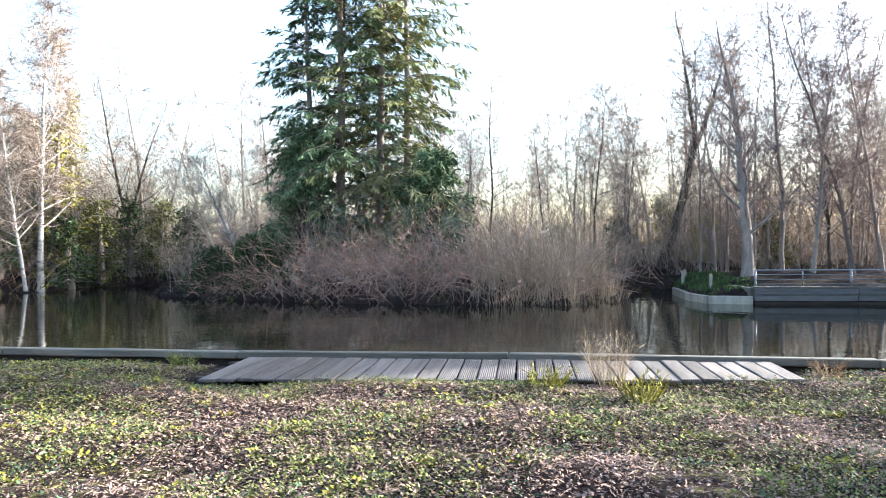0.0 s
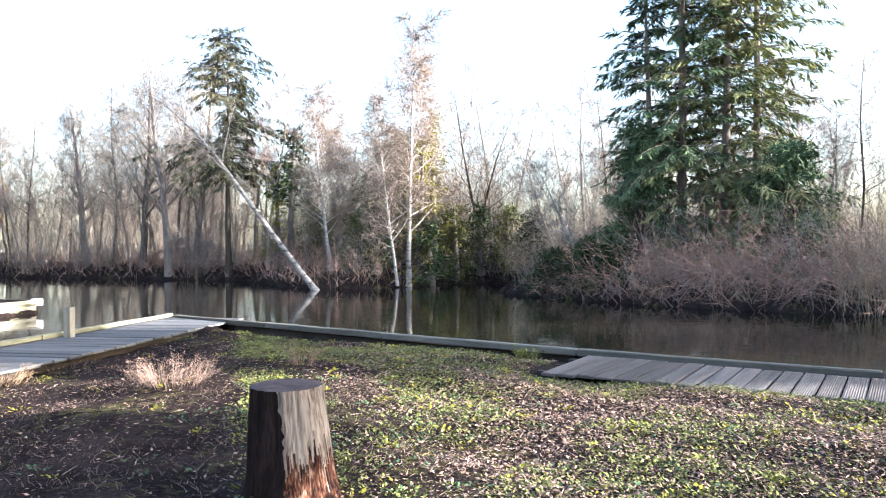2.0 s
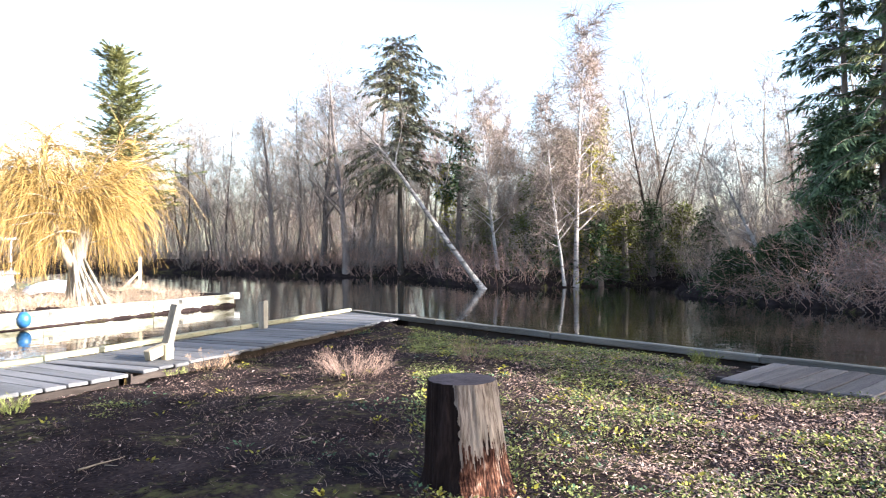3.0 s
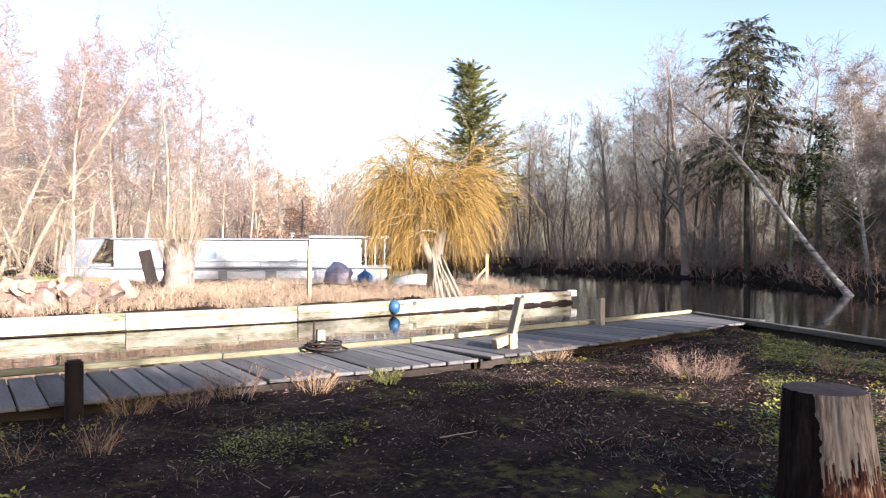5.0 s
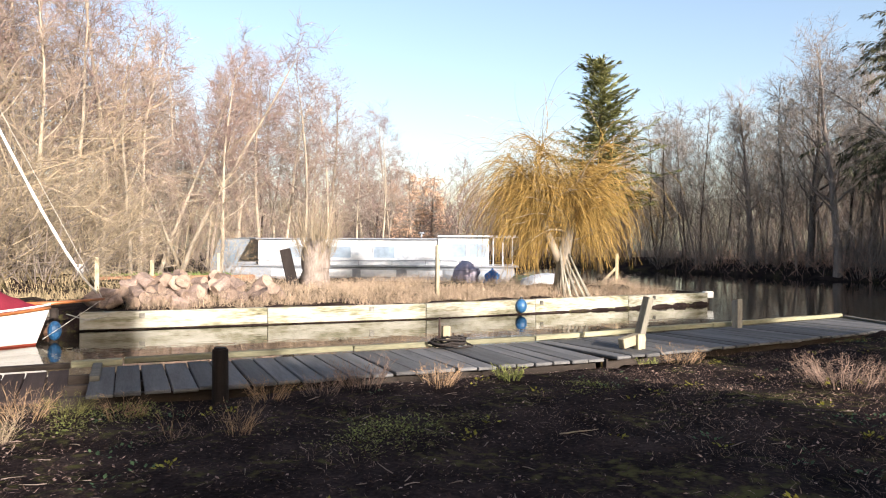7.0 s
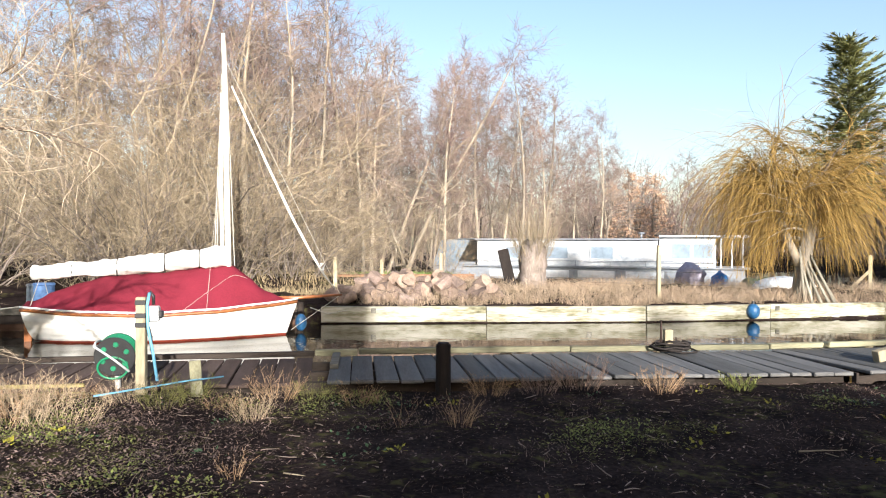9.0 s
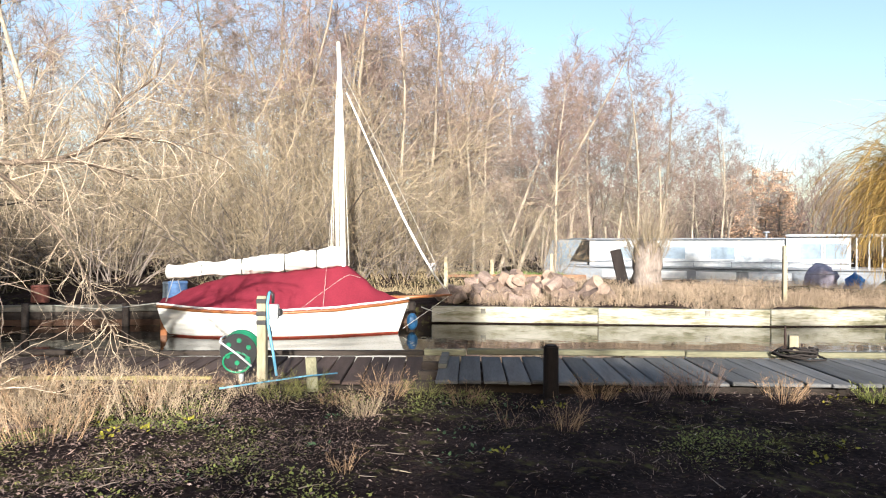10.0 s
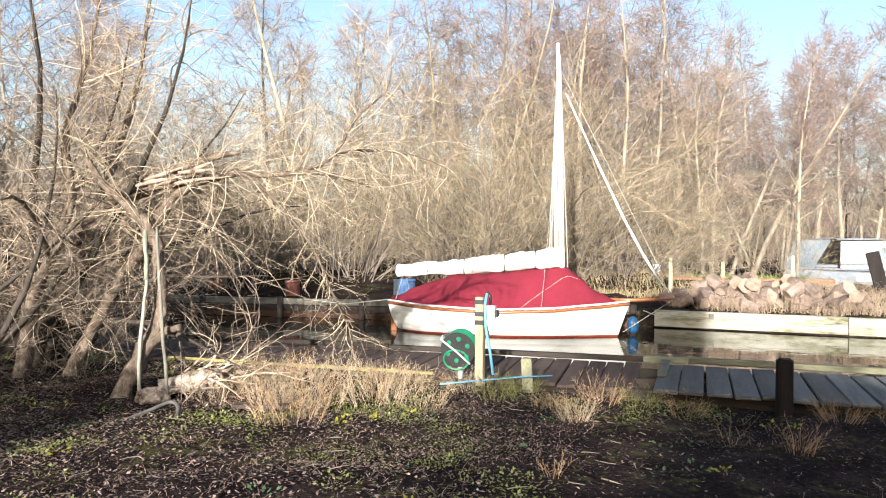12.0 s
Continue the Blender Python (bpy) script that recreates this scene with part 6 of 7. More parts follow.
def stump_faces(pick, out=0.0):
    bm, index = bmesh.new(), {}
    def vert(j, i):
        key = (j, i % N)
        if key not in index:
            p = rows[j][i % N]
            index[key] = bm.verts.new((p.x * (1 + out), p.y * (1 + out), p.z))
        return index[key]
    for j in range(M):
        for i in range(N):
            if pick(2 * math.pi * (i + 0.5) / N, (j + 0.5) / M):
                bm.faces.new((vert(j, i), vert(j, i + 1), vert(j + 1, i + 1), vert(j + 1, i))).smooth = True
    return bm


def rot_line(a):
    return 0.46 + 0.14 * noise.noise(Vector((a * 3.1, 1, 0))) + 0.26 * noise.noise(Vector((a * 13, 2, 0))) + 0.22 * noise.noise(Vector((a * 31, 3, 0)))


def bark_side(a, t):
    edge_n = 0.12 * noise.noise(Vector((t * 5, a, 4))) + 0.07 * noise.noise(Vector((t * 17, a * 2, 8)))
    return 2.2 + edge_n < a < 5.14 + edge_n


part("bare_wood", stump_faces(lambda a, t: not bark_side(a, t) and t >= rot_line(a)), STUMP_WOOD, stump, "bare bleached wood")
part("rotten_wood", stump_faces(lambda a, t: not bark_side(a, t) and t < rot_line(a)), STUMP_ROT, stump, "red-brown rotting wood")
part("bark", stump_faces(bark_side, 0.02), STUMP_BARK, stump, "dark bark")
bm = bmesh.new()
mid = bm.verts.new((0, 0, 0.677))
ring = [bm.verts.new((p.x, p.y, p.z)) for p in rows[M]]
for i in range(N):
    bm.faces.new((mid, ring[i], ring[(i + 1) % N]))
part("sawn_top", bm, STUMP_TOP, stump, "grey weathered saw cut")

# ---- leaf litter, weeds and twigs on the near ground ----
LITTER_BROWN = surf("dead_leaf_brown", shades((0.29, 0.20, 0.155), 0.45, 1.5), (30, 30, 30), 0.9, 0, island=0.45, spec=0.05)
LITTER_PALE = surf("dead_leaf_pale", shades((0.35, 0.275, 0.235), 0.5, 1.5), (30, 30, 30), 0.85, 0, island=0.5)
WEED = surf("weed_green", shades((0.16, 0.175, 0.055), 0.5, 1.5), (10, 10, 10), 0.8, 0, island=0.4)
MOSS = surf("moss_green", shades((0.15, 0.145, 0.052), 0.5, 1.5), (10, 10, 10), 0.9, 0, island=0.4)
STRAW = surf("dead_stalk", shades((0.30, 0.20, 0.12), 0.6, 1.4), (8, 8, 8), 0.9, 0, island=0.4)
STRAW_PINK = surf("withered_pink_stalk", shades((0.25, 0.175, 0.135), 0.6, 1.4), (8, 8, 8), 0.9, 0, island=0.35)


def near_land(r, far=14.0):
    while True:
        a, d = r.uniform(-38, 156), 3.6 + (far - 3.6) * r.random() ** 0.72
        x, y = polar(a, d)
        if inland(x, y) > 0.1 and not (-3.0 < x < 4.2 and y > 8.0):
            return x, y


def lush(x, y):
    """How green the ground is there: lush to the north, bare and dark to the west."""
    n_ = noise.noise(Vector((x * 0.8, y * 0.8, 2))) + 0.5 * noise.noise(Vector((x * 2.3, y * 2.3, 7)))
    return n_ + (0.40 if math.atan2(-x, y) < 0.75 else -0.36) + (0.30 if y < -1.2 else 0) + (0.24 if y < -2.4 else 0) + (0.15 if y > 7.5 else 0)


def leafy(x, y):
    """How thickly dead leaves lie there: thick to the north, thin on the bare soil to the west."""
    a = math.degrees(math.atan2(-x, y))
    n_ = noise.noise(Vector((x * 0.9, y * 0.9, 5)))
    if a < 60:
        return min(1.0, max(0.05, (40 - a) / 22)) * (1 + 0.9 * n_)
    return (0.05 + 0.45 * min(1, max(0, (a - 108) / 14))) * (1 + 0.8 * n_)


def litter(name, label, material, seed, count, size, keep):
    r, leaves = random.Random(seed), Limbs()
    while count:
        x, y = near_land(r)
        if not keep(x, y, r):
            continue
        count -= 1
        a, tilt = r.uniform(0, 6.28), r.uniform(-0.15, 0.55)
        d = Vector((math.cos(a) * math.cos(tilt), math.sin(a) * math.cos(tilt), math.sin(tilt)))
        nn = (Vector((0, 0, 1)) + unit(r) * 0.75).normalized()
        s = r.uniform(*size)
        if r.random() < 0.45:
            leaves.leaf(Vector((x, y, ground_at(x, y) + 0.006 + 0.015 * r.random())), d, nn, s * r.uniform(1.2, 2.4), s * r.uniform(0.10, 0.25))
        else:
            leaves.leaf(Vector((x, y, ground_at(x, y) + 0.004 + 0.02 * r.random())), d, nn, s, s * r.uniform(0.25, 0.65))
    return tagged(part(name, leaves, material, None), label, "leaves", kind="stuff")


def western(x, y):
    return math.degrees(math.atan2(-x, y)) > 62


litter("leaf_litter", "brown dead leaves scattered thickly over the soil", LITTER_BROWN, 71, 80000, (0.010, 0.044), lambda x, y, r: not western(x, y) and r.random() < leafy(x, y))
# darker copy of the brown leaf: western shade put into its colour
litter("leaf_litter", "brown dead leaves, darkened for the shade of the western ground", surf("shade_toned_leaf", shades((0.20, 0.143, 0.122), 0.4, 1.6), (30, 30, 30), 0.8, 0, island=0.5, spec=0.1), 76, 40000, (0.008, 0.036), lambda x, y, r: western(x, y) and r.random() < leafy(x, y))
litter("pale_leaf_litter", "pale curled dead leaves and wood chips on the soil", LITTER_PALE, 72, 6000, (0.010, 0.034), lambda x, y, r: r.random() < 0.01 + 0.8 * leafy(x, y) * (0.2 if y < 0.5 else 1))


def weeds(name, label, material, seed, count, leaf, spread, flat, keep):
    r, leaves = random.Random(seed), Limbs()
    while count:
        x, y = near_land(r)
        if not keep(x, y, r):
            continue
        count -= 1
        z = ground_at(x, y)
        for _ in range(r.randint(7, 18)):
            a, q = r.uniform(0, 6.28), spread * math.sqrt(r.random())
            p = Vector((x + math.cos(a) * q, y + math.sin(a) * q, z + r.uniform(0.0, 0.05) * flat))
            d = Vector((math.cos(a), math.sin(a), r.uniform(0.1, 1.2) * flat)).normalized()
            s = r.uniform(*leaf)
            leaves.leaf(p, d, (Vector((0, 0, 1)) + unit(r) * 0.5).normalized(), s, s * 0.6)
    return tagged(part(name, leaves, material, None), label, "plants", kind="stuff")


litter("soil_crumbs", "dark crumbs of bark and rotted leaves on the soil", surf("dark_leaf_crumb", shades((0.052, 0.036, 0.030), 0.4, 2.0), (30, 30, 30), 0.9, 0, island=0.6, spec=0.02), 75, 34000, (0.012, 0.034),
       lambda x, y, r: r.random() < 1.05 - leafy(x, y) - max(0, lush(x, y)))


weeds("ground_weeds", "small fresh green weeds among the leaves", WEED, 73, 4200, (0.012, 0.036), 0.11, 0.9, lambda x, y, r: lush(x, y) > 0.24 + 0.3 * r.random())
weeds("weed_rosettes", "bright yellow-green rosettes of weeds on the soil", LEAF_YELLOW, 77, 300, (0.02, 0.05), 0.07, 0.9, lambda x, y, r: r.random() < (0.9 if not western(x, y) and lush(x, y) > 0.1 else 0.10))
weeds("weed_rosettes", "blue-green low weeds among the leaves", surf("blue_green_weed", shades((0.06, 0.10, 0.05), 0.5, 1.6), (10, 10, 10), 0.7, 0, island=0.4), 78, 420, (0.02, 0.045), 0.12, 0.8, lambda x, y, r: r.random() < (0.9 if not western(x, y) and lush(x, y) > 0.0 else 0.06))


def wisps(r):
    while True:
        x, y = near_land(r, 12)
        if noise.noise(Vector((x * 1.1, y * 1.1, 11))) + (0.25 if not western(x, y) or y < -2 else -0.05) > 0.1 + 0.3 * r.random():
            return x, y, 1.0


grass("dead_grass_wisps", "flattened wisps of dead straw-coloured grass on the soil", STRAW_PINK, 79, 15000, wisps, (0.02, 0.07), 3.2, 0.0022)
weeds("moss_patches", "low mossy green growth on the soil", MOSS, 74, 5600, (0.010, 0.028), 0.15, 0.4, lambda x, y, r: lush(x, y) > 0.05 + 0.25 * r.random())

sticks = Limbs()
for i in range(300):
    x, y = near_land(r6, 10)
    a, ln = r6.uniform(0, 6.28), r6.uniform(0.04, 0.17)
    p = Vector((x, y, ground_at(x, y) + 0.015))
    sticks.tube(bough(r6, p, Vector((math.cos(a), math.sin(a), r6.uniform(-0.05, 0.12))), ln, 3, 0.12, -0.02), [0.004, 0.004, 0.003, 0.0015], 4)
tagged(part("fallen_twigs", sticks, TWIG_BROWN, None), "small dead twigs lying on the soil", "twigs", kind="stuff")


def tuft(name, label, x, y, height, spread, stems, material, seed, twigs=5, width=0.004, stiff=0.5):
    """A withered plant: many thin stalks with side twigs."""
    stems, width = int(stems * 1.6), width * 0.62
    r, t = random.Random(seed), Limbs()
    for _ in range(stems):
        a, q = r.uniform(0, 6.28), spread * 0.35 * math.sqrt(r.random())
        p = Vector((math.cos(a) * q, math.sin(a) * q, -0.02))
        d = Vector((math.cos(a) * (1 - stiff), math.sin(a) * (1 - stiff), 1))
        pts = bough(r, p, d, height * r.uniform(0.5, 1.1), 4, 0.15, -0.04)
        t.ribbon(pts, [width, width, width * 0.8, width * 0.6, width * 0.4], unit(r))
        for _ in range(twigs):
            q_, tt = along(pts, 0.3 + 0.69 * r.random())
            e = off_axis(r, tt, radians(r.uniform(20, 60))) * height * r.uniform(0.08, 0.25)
            t.ribbon([q_, q_ + e], [width * 0.7, width * 0.5], unit(r))
    ob = part(name, t, material, None)
    ob.matrix_basis = pose(x, y, ground_at(x, y))
    return tagged(ob, label, "plant")


tuft("withered_shrub", "bushy withered pinkish plant on the soil", -6.0, 5.45, 0.34, 0.95, 110, STRAW_PINK, 1, 10, 0.0028, 0.4)
tuft("withered_plant", "small withered tan plant", -5.5, 7.0, 0.38, 0.35, 30, STRAW_PINK, 2)
tuft("dry_grass_tuft", "tall pale dry grass at the boardwalk edge", 1.78, 7.75, 0.62, 0.4, 60, REED, 3, 6, 0.004, 0.75)
tuft("green_weed", "leggy yellow-green weed in the leaves", 1.85, 6.75, 0.34, 0.35, 26, LEAF_YELLOW, 4, 9, 0.010, 0.5)
tuft("green_weed", "leggy yellow-green weed in the leaves", 1.05, 7.4, 0.28, 0.5, 30, LEAF_YELLOW, 5, 9, 0.009, 0.4)
tuft("dry_grass_tuft", "pale dry tuft of grass on mossy soil", -6.1, -2.3, 0.30, 0.35, 60, REED, 6, 4, 0.003, 0.6)
tuft("withered_stalk", "single tall withered stalk", -5.8, -0.93, 0.36, 0.1, 4, STRAW, 7, 8)
tuft("withered_plant", "small curled brown plant", -5.75, -0.45, 0.26, 0.3, 24, STRAW, 8)
tuft("withered_plant", "small curled reddish plant", -4.1, -1.75, 0.2, 0.2, 14, STRAW, 9)
tuft("withered_plant", "dry brownish weeds along the dock", -7.45, 0.75, 0.36, 0.6, 60, STRAW_PINK, 10)
tuft("withered_plant", "dry brownish weeds along the dock", -7.5, 1.6, 0.3, 0.5, 40, STRAW, 11)
tuft("green_weed", "green leafy weed at the dock edge", -7.75, 2.5, 0.22, 0.35, 26, WEED, 12, 9, 0.008)
tuft("withered_plant", "dry brownish weeds along the dock", -7.0, -2.35, 0.34, 0.5, 40, STRAW, 13)
tuft("withered_plant", "dry brownish weeds along the dock", -9.3, 6.4, 0.3, 0.9, 60, STRAW_PINK, 14, 5, 0.004, 0.2)
tuft("withered_plant", "dry brownish weeds along the dock", -8.7, 5.3, 0.3, 0.7, 50, STRAW, 15, 5, 0.004, 0.2)
tuft("green_weed", "bright green weed against the leaning post", -8.75, 4.8, 0.22, 0.25, 24, WEED, 16, 9, 0.010)
tuft("green_weed", "small bright green plant by the canal edge", -3.4, 9.35, 0.24, 0.3, 30, WEED, 17, 9, 0.012)
tuft("withered_plant", "small dry plant at the end of the boardwalk", 4.4, 8.2, 0.3, 0.35, 30, STRAW, 18, 6, 0.005)
for i, (x, y) in enumerate(((-5.4, -5.5), (-5.35, -5.05), (-5.2, -4.55), (-5.75, -4.5), (-6.2, -4.2), (-6.0, -3.85), (-5.65, -5.3), (-6.2, -5.1), (-5.0, -4.9), (-4.3, -4.2), (-6.5, -5.6), (-6.3, -6.2), (-5.9, -5.9), (-5.5, -4.2), (-5.05, -5.25), (-5.8, -5.0), (-5.3, -4.8), (-4.75, -4.5), (-6.05, -4.55), (-5.6, -5.65), (-4.9, -5.45))):
    tuft("dry_tall_weed", "tall pale withered weeds beside the lower dock", x + r6.uniform(-0.2, 0.2), y + r6.uniform(-0.2, 0.2), r6.uniform(0.22, 0.52), 0.8, 32, STRAW if i % 3 == 0 else REED, 30 + i, 10, 0.0042, 0.6)
for i, (x, y, mat_) in enumerate(((-6.85, -4.35, STRAW), (-6.75, -3.75, REED), (-6.95, -3.2, MOSS), (-6.7, -2.75, STRAW), (-7.05, -2.0, MOSS), (-6.9, -1.5, STRAW), (-6.55, -4.75, REED), (-6.6, -3.35, MOSS), (-7.1, -0.2, STRAW), (-7.2, 0.3, STRAW_PINK))):
    tuft("dock_weed", "low tangled weeds at the edge of the dock", x, y, r6.uniform(0.16, 0.34), 0.5, 36, mat_, 60 + i, 7, 0.0035, 0.45)
stick = Limbs()
stick.tube(bough(r6, (-5.0, 1.95, 0.05), (0.35, 0.8, 0.1), 0.3, 5, 0.14, -0.03), [0.006, 0.006, 0.005, 0.004, 0.003, 0.002], 6, True)
stick.tube(bough(r6, (-4.93, 2.1, 0.06), (0.9, 0.2, 0.05), 0.12, 3, 0.12, -0.03), [0.004, 0.004, 0.003, 0.002], 6, True)
tagged(part("fallen_branch", stick, TWIG_TAN, None), "pale forked stick lying on dark soil", "branch")
stick = Limbs()
stick.tube(bough(r6, (-4.3, -1.5, 0.04), (0.1, 0.9, 0.05), 0.3, 5, 0.15, -0.02), [0.006, 0.006, 0.005, 0.004, 0.003, 0.002], 6, True)
tagged(part("fallen_branch", stick, TWIG_TAN, None), "crooked pale stick lying on dark soil", "branch")


# ---- the sprawling tree at the end of the lower dock ----
r7 = random.Random(29)
BARK_NEAR = surf("rough_brown_bark", shades((0.15, 0.115, 0.088), 0.3, 1.9), (16, 16, 7), 0.95, 1.0, fine=5, spec=0.05)
BARK_SPLIT = surf("splintered_pale_wood", shades((0.40, 0.31, 0.24), 0.4, 1.3), (18, 18, 18), 0.85, 0.7, fine=5)
# tan twigs brightened for the sun, brown ones darkened for the shade behind
TWIG_NEAR = surf("sunlit_tan_twig", shades((0.46, 0.37, 0.27), 0.4, 1.5), (6, 6, 6), 0.8, 0, island=0.5)
TWIG_SCRUB = surf("shaded_brown_twig", shades((0.20, 0.155, 0.12), 0.4, 1.7), (6, 6, 6), 0.8, 0, island=0.5)


def gnarled(pts, radii, sides=14, rough=0.3):
    """A knobbly limb: a tube with many rings and uneven skin."""
    pts = [Vector(p) for p in pts]
    line, rad = [], []
    n = (len(pts) - 1) * 7
    for i in range(n + 1):
        x = i / 7
        k = min(int(x), len(pts) - 2)
        p0, p1, p2, p3 = pts[max(k - 1, 0)], pts[k], pts[k + 1], pts[min(k + 2, len(pts) - 1)]
        f = x - k
        line.append(0.5 * (2 * p1 + (p2 - p0) * f + (2 * p0 - 5 * p1 + 4 * p2 - p3) * f * f + (3 * p1 - p0 - 3 * p2 + p3) * f ** 3))
        rad.append(radii[k] * (1 - f) + radii[k + 1] * f)
    out = Limbs()
    out.tube(line, rad, sides, True)
    for i, v in enumerate(out.v):
        rr = rad[min(i // sides, n)]
        out.v[i] = v + noise.noise_vector(v * 5.0) * rr * rough * 1.3 + noise.noise_vector(v * 17.0) * rr * rough
    return out, line


def whip(r, p, d, length, n=7, curl=0.18, hang=-0.04):
    """The points of a long twig that bends steadily one way."""
    pts, d = [Vector(p)], Vector(d).normalized()
    bend = d.cross(unit(r)) * curl * r.uniform(0.4, 2.2)
    for _ in range(n):
        d = (d + bend + unit(r) * 0.16 + Vector((0, 0, hang))).normalized()
        pts.append(pts[-1] + d * (length / n))
    return pts


def whips(crown, r, line, count, reach, width, start=0.1, hang=-0.04, angle=(20, 100), subs=4, fine=2):
    """Clothes a limb with long curved twigs."""
    for _ in range(count):
        p, t = along(line, start + (0.99 - start) * r.random())
        ln = reach * r.uniform(0.35, 1.2)
        b = whip(r, p, off_axis(r, t, radians(r.uniform(*angle))), ln, 8, 0.20, hang)
        k_ = width * r.uniform(0.5, 1.3) * (0.6 + 0.5 * ln / reach)
        crown.tube(b, [k_ * (1.25 - 1.1 * i / 8) for i in range(9)], 4)
        for _ in range(subs):
            p2, t2 = along(b, 0.2 + 0.75 * r.random())
            b2 = whip(r, p2, off_axis(r, t2, radians(r.uniform(20, 60))), ln * r.uniform(0.15, 0.5), 5, 0.22, hang)
            crown.tube(b2, [k_ * 0.6 * (1.2 - i / 5) for i in range(6)], 3)
            for _ in range(fine):
                p3, t3 = along(b2, r.random())
                b3 = whip(r, p3, off_axis(r, t3, radians(r.uniform(20, 60))), ln * r.uniform(0.06, 0.2), 3, 0.2, hang)
                crown.ribbon(b3, [k_ * 0.4, k_ * 0.35, k_ * 0.25, k_ * 0.12], unit(r))


willow = thing("sprawling_willow", "old sprawling willow with crooked limbs and a splintered bough", "tree")
crown = Limbs()
for name, pts, radii, n, reach, width, start, hang in (
        ("trunk", ((-4.66, -7.78, -0.1), (-4.80, -7.49, 0.55), (-4.92, -7.16, 1.1), (-4.97, -6.87, 1.46), (-5.01, -6.71, 1.7), (-5.13, -6.49, 2.06), (-5.5, -6.2, 2.3)), (0.12, 0.085, 0.075, 0.07, 0.065, 0.055, 0.03), 20, 1.3, 0.005, 0.45, -0.05),
        ("trunk", ((-4.30, -6.38, -0.1), (-4.47, -6.25, 0.36), (-4.67, -6.22, 0.74), (-4.75, -6.28, 1.13), (-4.83, -6.48, 1.52), (-4.78, -6.76, 1.87), (-4.65, -7.1, 2.16), (-4.54, -7.3, 2.56)), (0.13, 0.10, 0.09, 0.08, 0.075, 0.07, 0.05, 0.03), 34, 1.5, 0.005, 0.5, -0.05),
        ("stub", ((-4.50, -6.23, 0.40), (-4.54, -6.16, 0.52), (-4.61, -6.01, 0.66), (-4.64, -5.86, 0.71)), (0.05, 0.06, 0.055, 0.045), 0, 0, 0, 0, 0),
        ("limb", ((-4.65, -7.46, 1.73), (-4.91, -7.04, 2.12), (-5.19, -6.57, 2.35), (-5.40, -6.25, 2.48), (-5.57, -5.95, 2.54)), (0.075, 0.065, 0.06, 0.05, 0.02), 24, 1.4, 0.0055, 0.1, -0.07),
        ("limb", ((-4.60, -7.55, 1.55), (-5.02, -7.08, 2.04), (-5.34, -6.57, 2.21), (-5.64, -6.16, 2.33), (-5.90, -5.91, 2.31), (-6.38, -5.51, 2.36), (-6.88, -5.18, 2.22)), (0.08, 0.07, 0.065, 0.055, 0.04, 0.028, 0.012), 46, 1.3, 0.0055, 0.2, -0.05),
        ("limb", ((-5.90, -5.91, 2.31), (-6.22, -5.70, 2.37), (-6.54, -5.47, 2.59), (-6.78, -5.32, 3.06), (-7.07, -5.09, 3.42), (-7.11, -5.03, 3.84)), (0.04, 0.034, 0.028, 0.02, 0.014, 0.006), 34, 1.2, 0.005, 0.1, -0.02),
        ("limb", ((-6.54, -5.47, 2.59), (-6.88, -5.18, 2.67), (-7.27, -4.79, 2.62), (-7.56, -4.48, 2.46)), (0.024, 0.020, 0.014, 0.006), 20, 0.9, 0.0045, 0.1, -0.06),
        ("limb", ((-5.57, -6.09, 2.32), (-5.63, -5.90, 2.25), (-5.80, -5.57, 1.90), (-5.91, -5.29, 1.52), (-6.03, -5.15, 1.14), (-6.12, -5.04, 0.81), (-6.23, -4.89, 0.43)), (0.026, 0.024, 0.021, 0.018, 0.014, 0.010, 0.005), 24, 0.75, 0.0045, 0.15, -0.10),
        ("trunk", ((-4.94, -8.85, -0.2), (-5.02, -8.42, 0.93), (-5.14, -8.10, 1.52), (-5.28, -8.01, 2.18), (-5.53, -7.95, 2.87), (-5.79, -8.01, 3.67), (-5.95, -8.01, 4.69)), (0.13, 0.10, 0.085, 0.07, 0.055, 0.04, 0.02), 80, 1.8, 0.006, 0.15, -0.02),
        ("trunk", ((-4.25, -7.95, -0.1), (-4.34, -7.89, 0.75), (-4.51, -7.79, 1.40), (-4.68, -7.69, 2.00), (-4.63, -7.72, 2.72), (-4.86, -7.69, 3.55), (-5.05, -7.68, 4.60)), (0.12, 0.09, 0.08, 0.065, 0.05, 0.035, 0.015), 90, 1.7, 0.0055, 0.12, -0.03),
        ("limb", ((-4.50, -7.80, 1.30), (-4.05, -7.30, 1.75), (-3.65, -6.95, 1.95), (-3.3, -6.8, 1.85)), (0.05, 0.04, 0.028, 0.012), 24, 0.9, 0.004, 0.1, 0.0)):
    tube_, line = gnarled(pts, [q * 0.78 for q in radii], 14, 0.42)
    part(name, tube_, BARK_NEAR, willow)
    if n:
        whips(crown, r7, line, int(n * 1.7), reach, width * 0.85, start, hang)
# splinters where the bough has torn
for i in range(12):
    p = Vector((-4.95, -6.95, 2.12)).lerp(Vector((-5.45, -6.15, 2.42)), r7.random()) + unit(r7) * 0.08
    d = Vector((-0.45, 0.72, 0.22)) + unit(r7) * 0.12
    sp, _ = gnarled([p, p + d * 0.25, p + d * r7.uniform(0.4, 0.75)], [0.022, r7.uniform(0.016, 0.03), 0.004], 6, 0.4)
    part("splinter", sp, BARK_SPLIT if i % 3 else BARK_NEAR, willow)
part("crown", crown, TWIG_NEAR, willow)
SCRUB = []
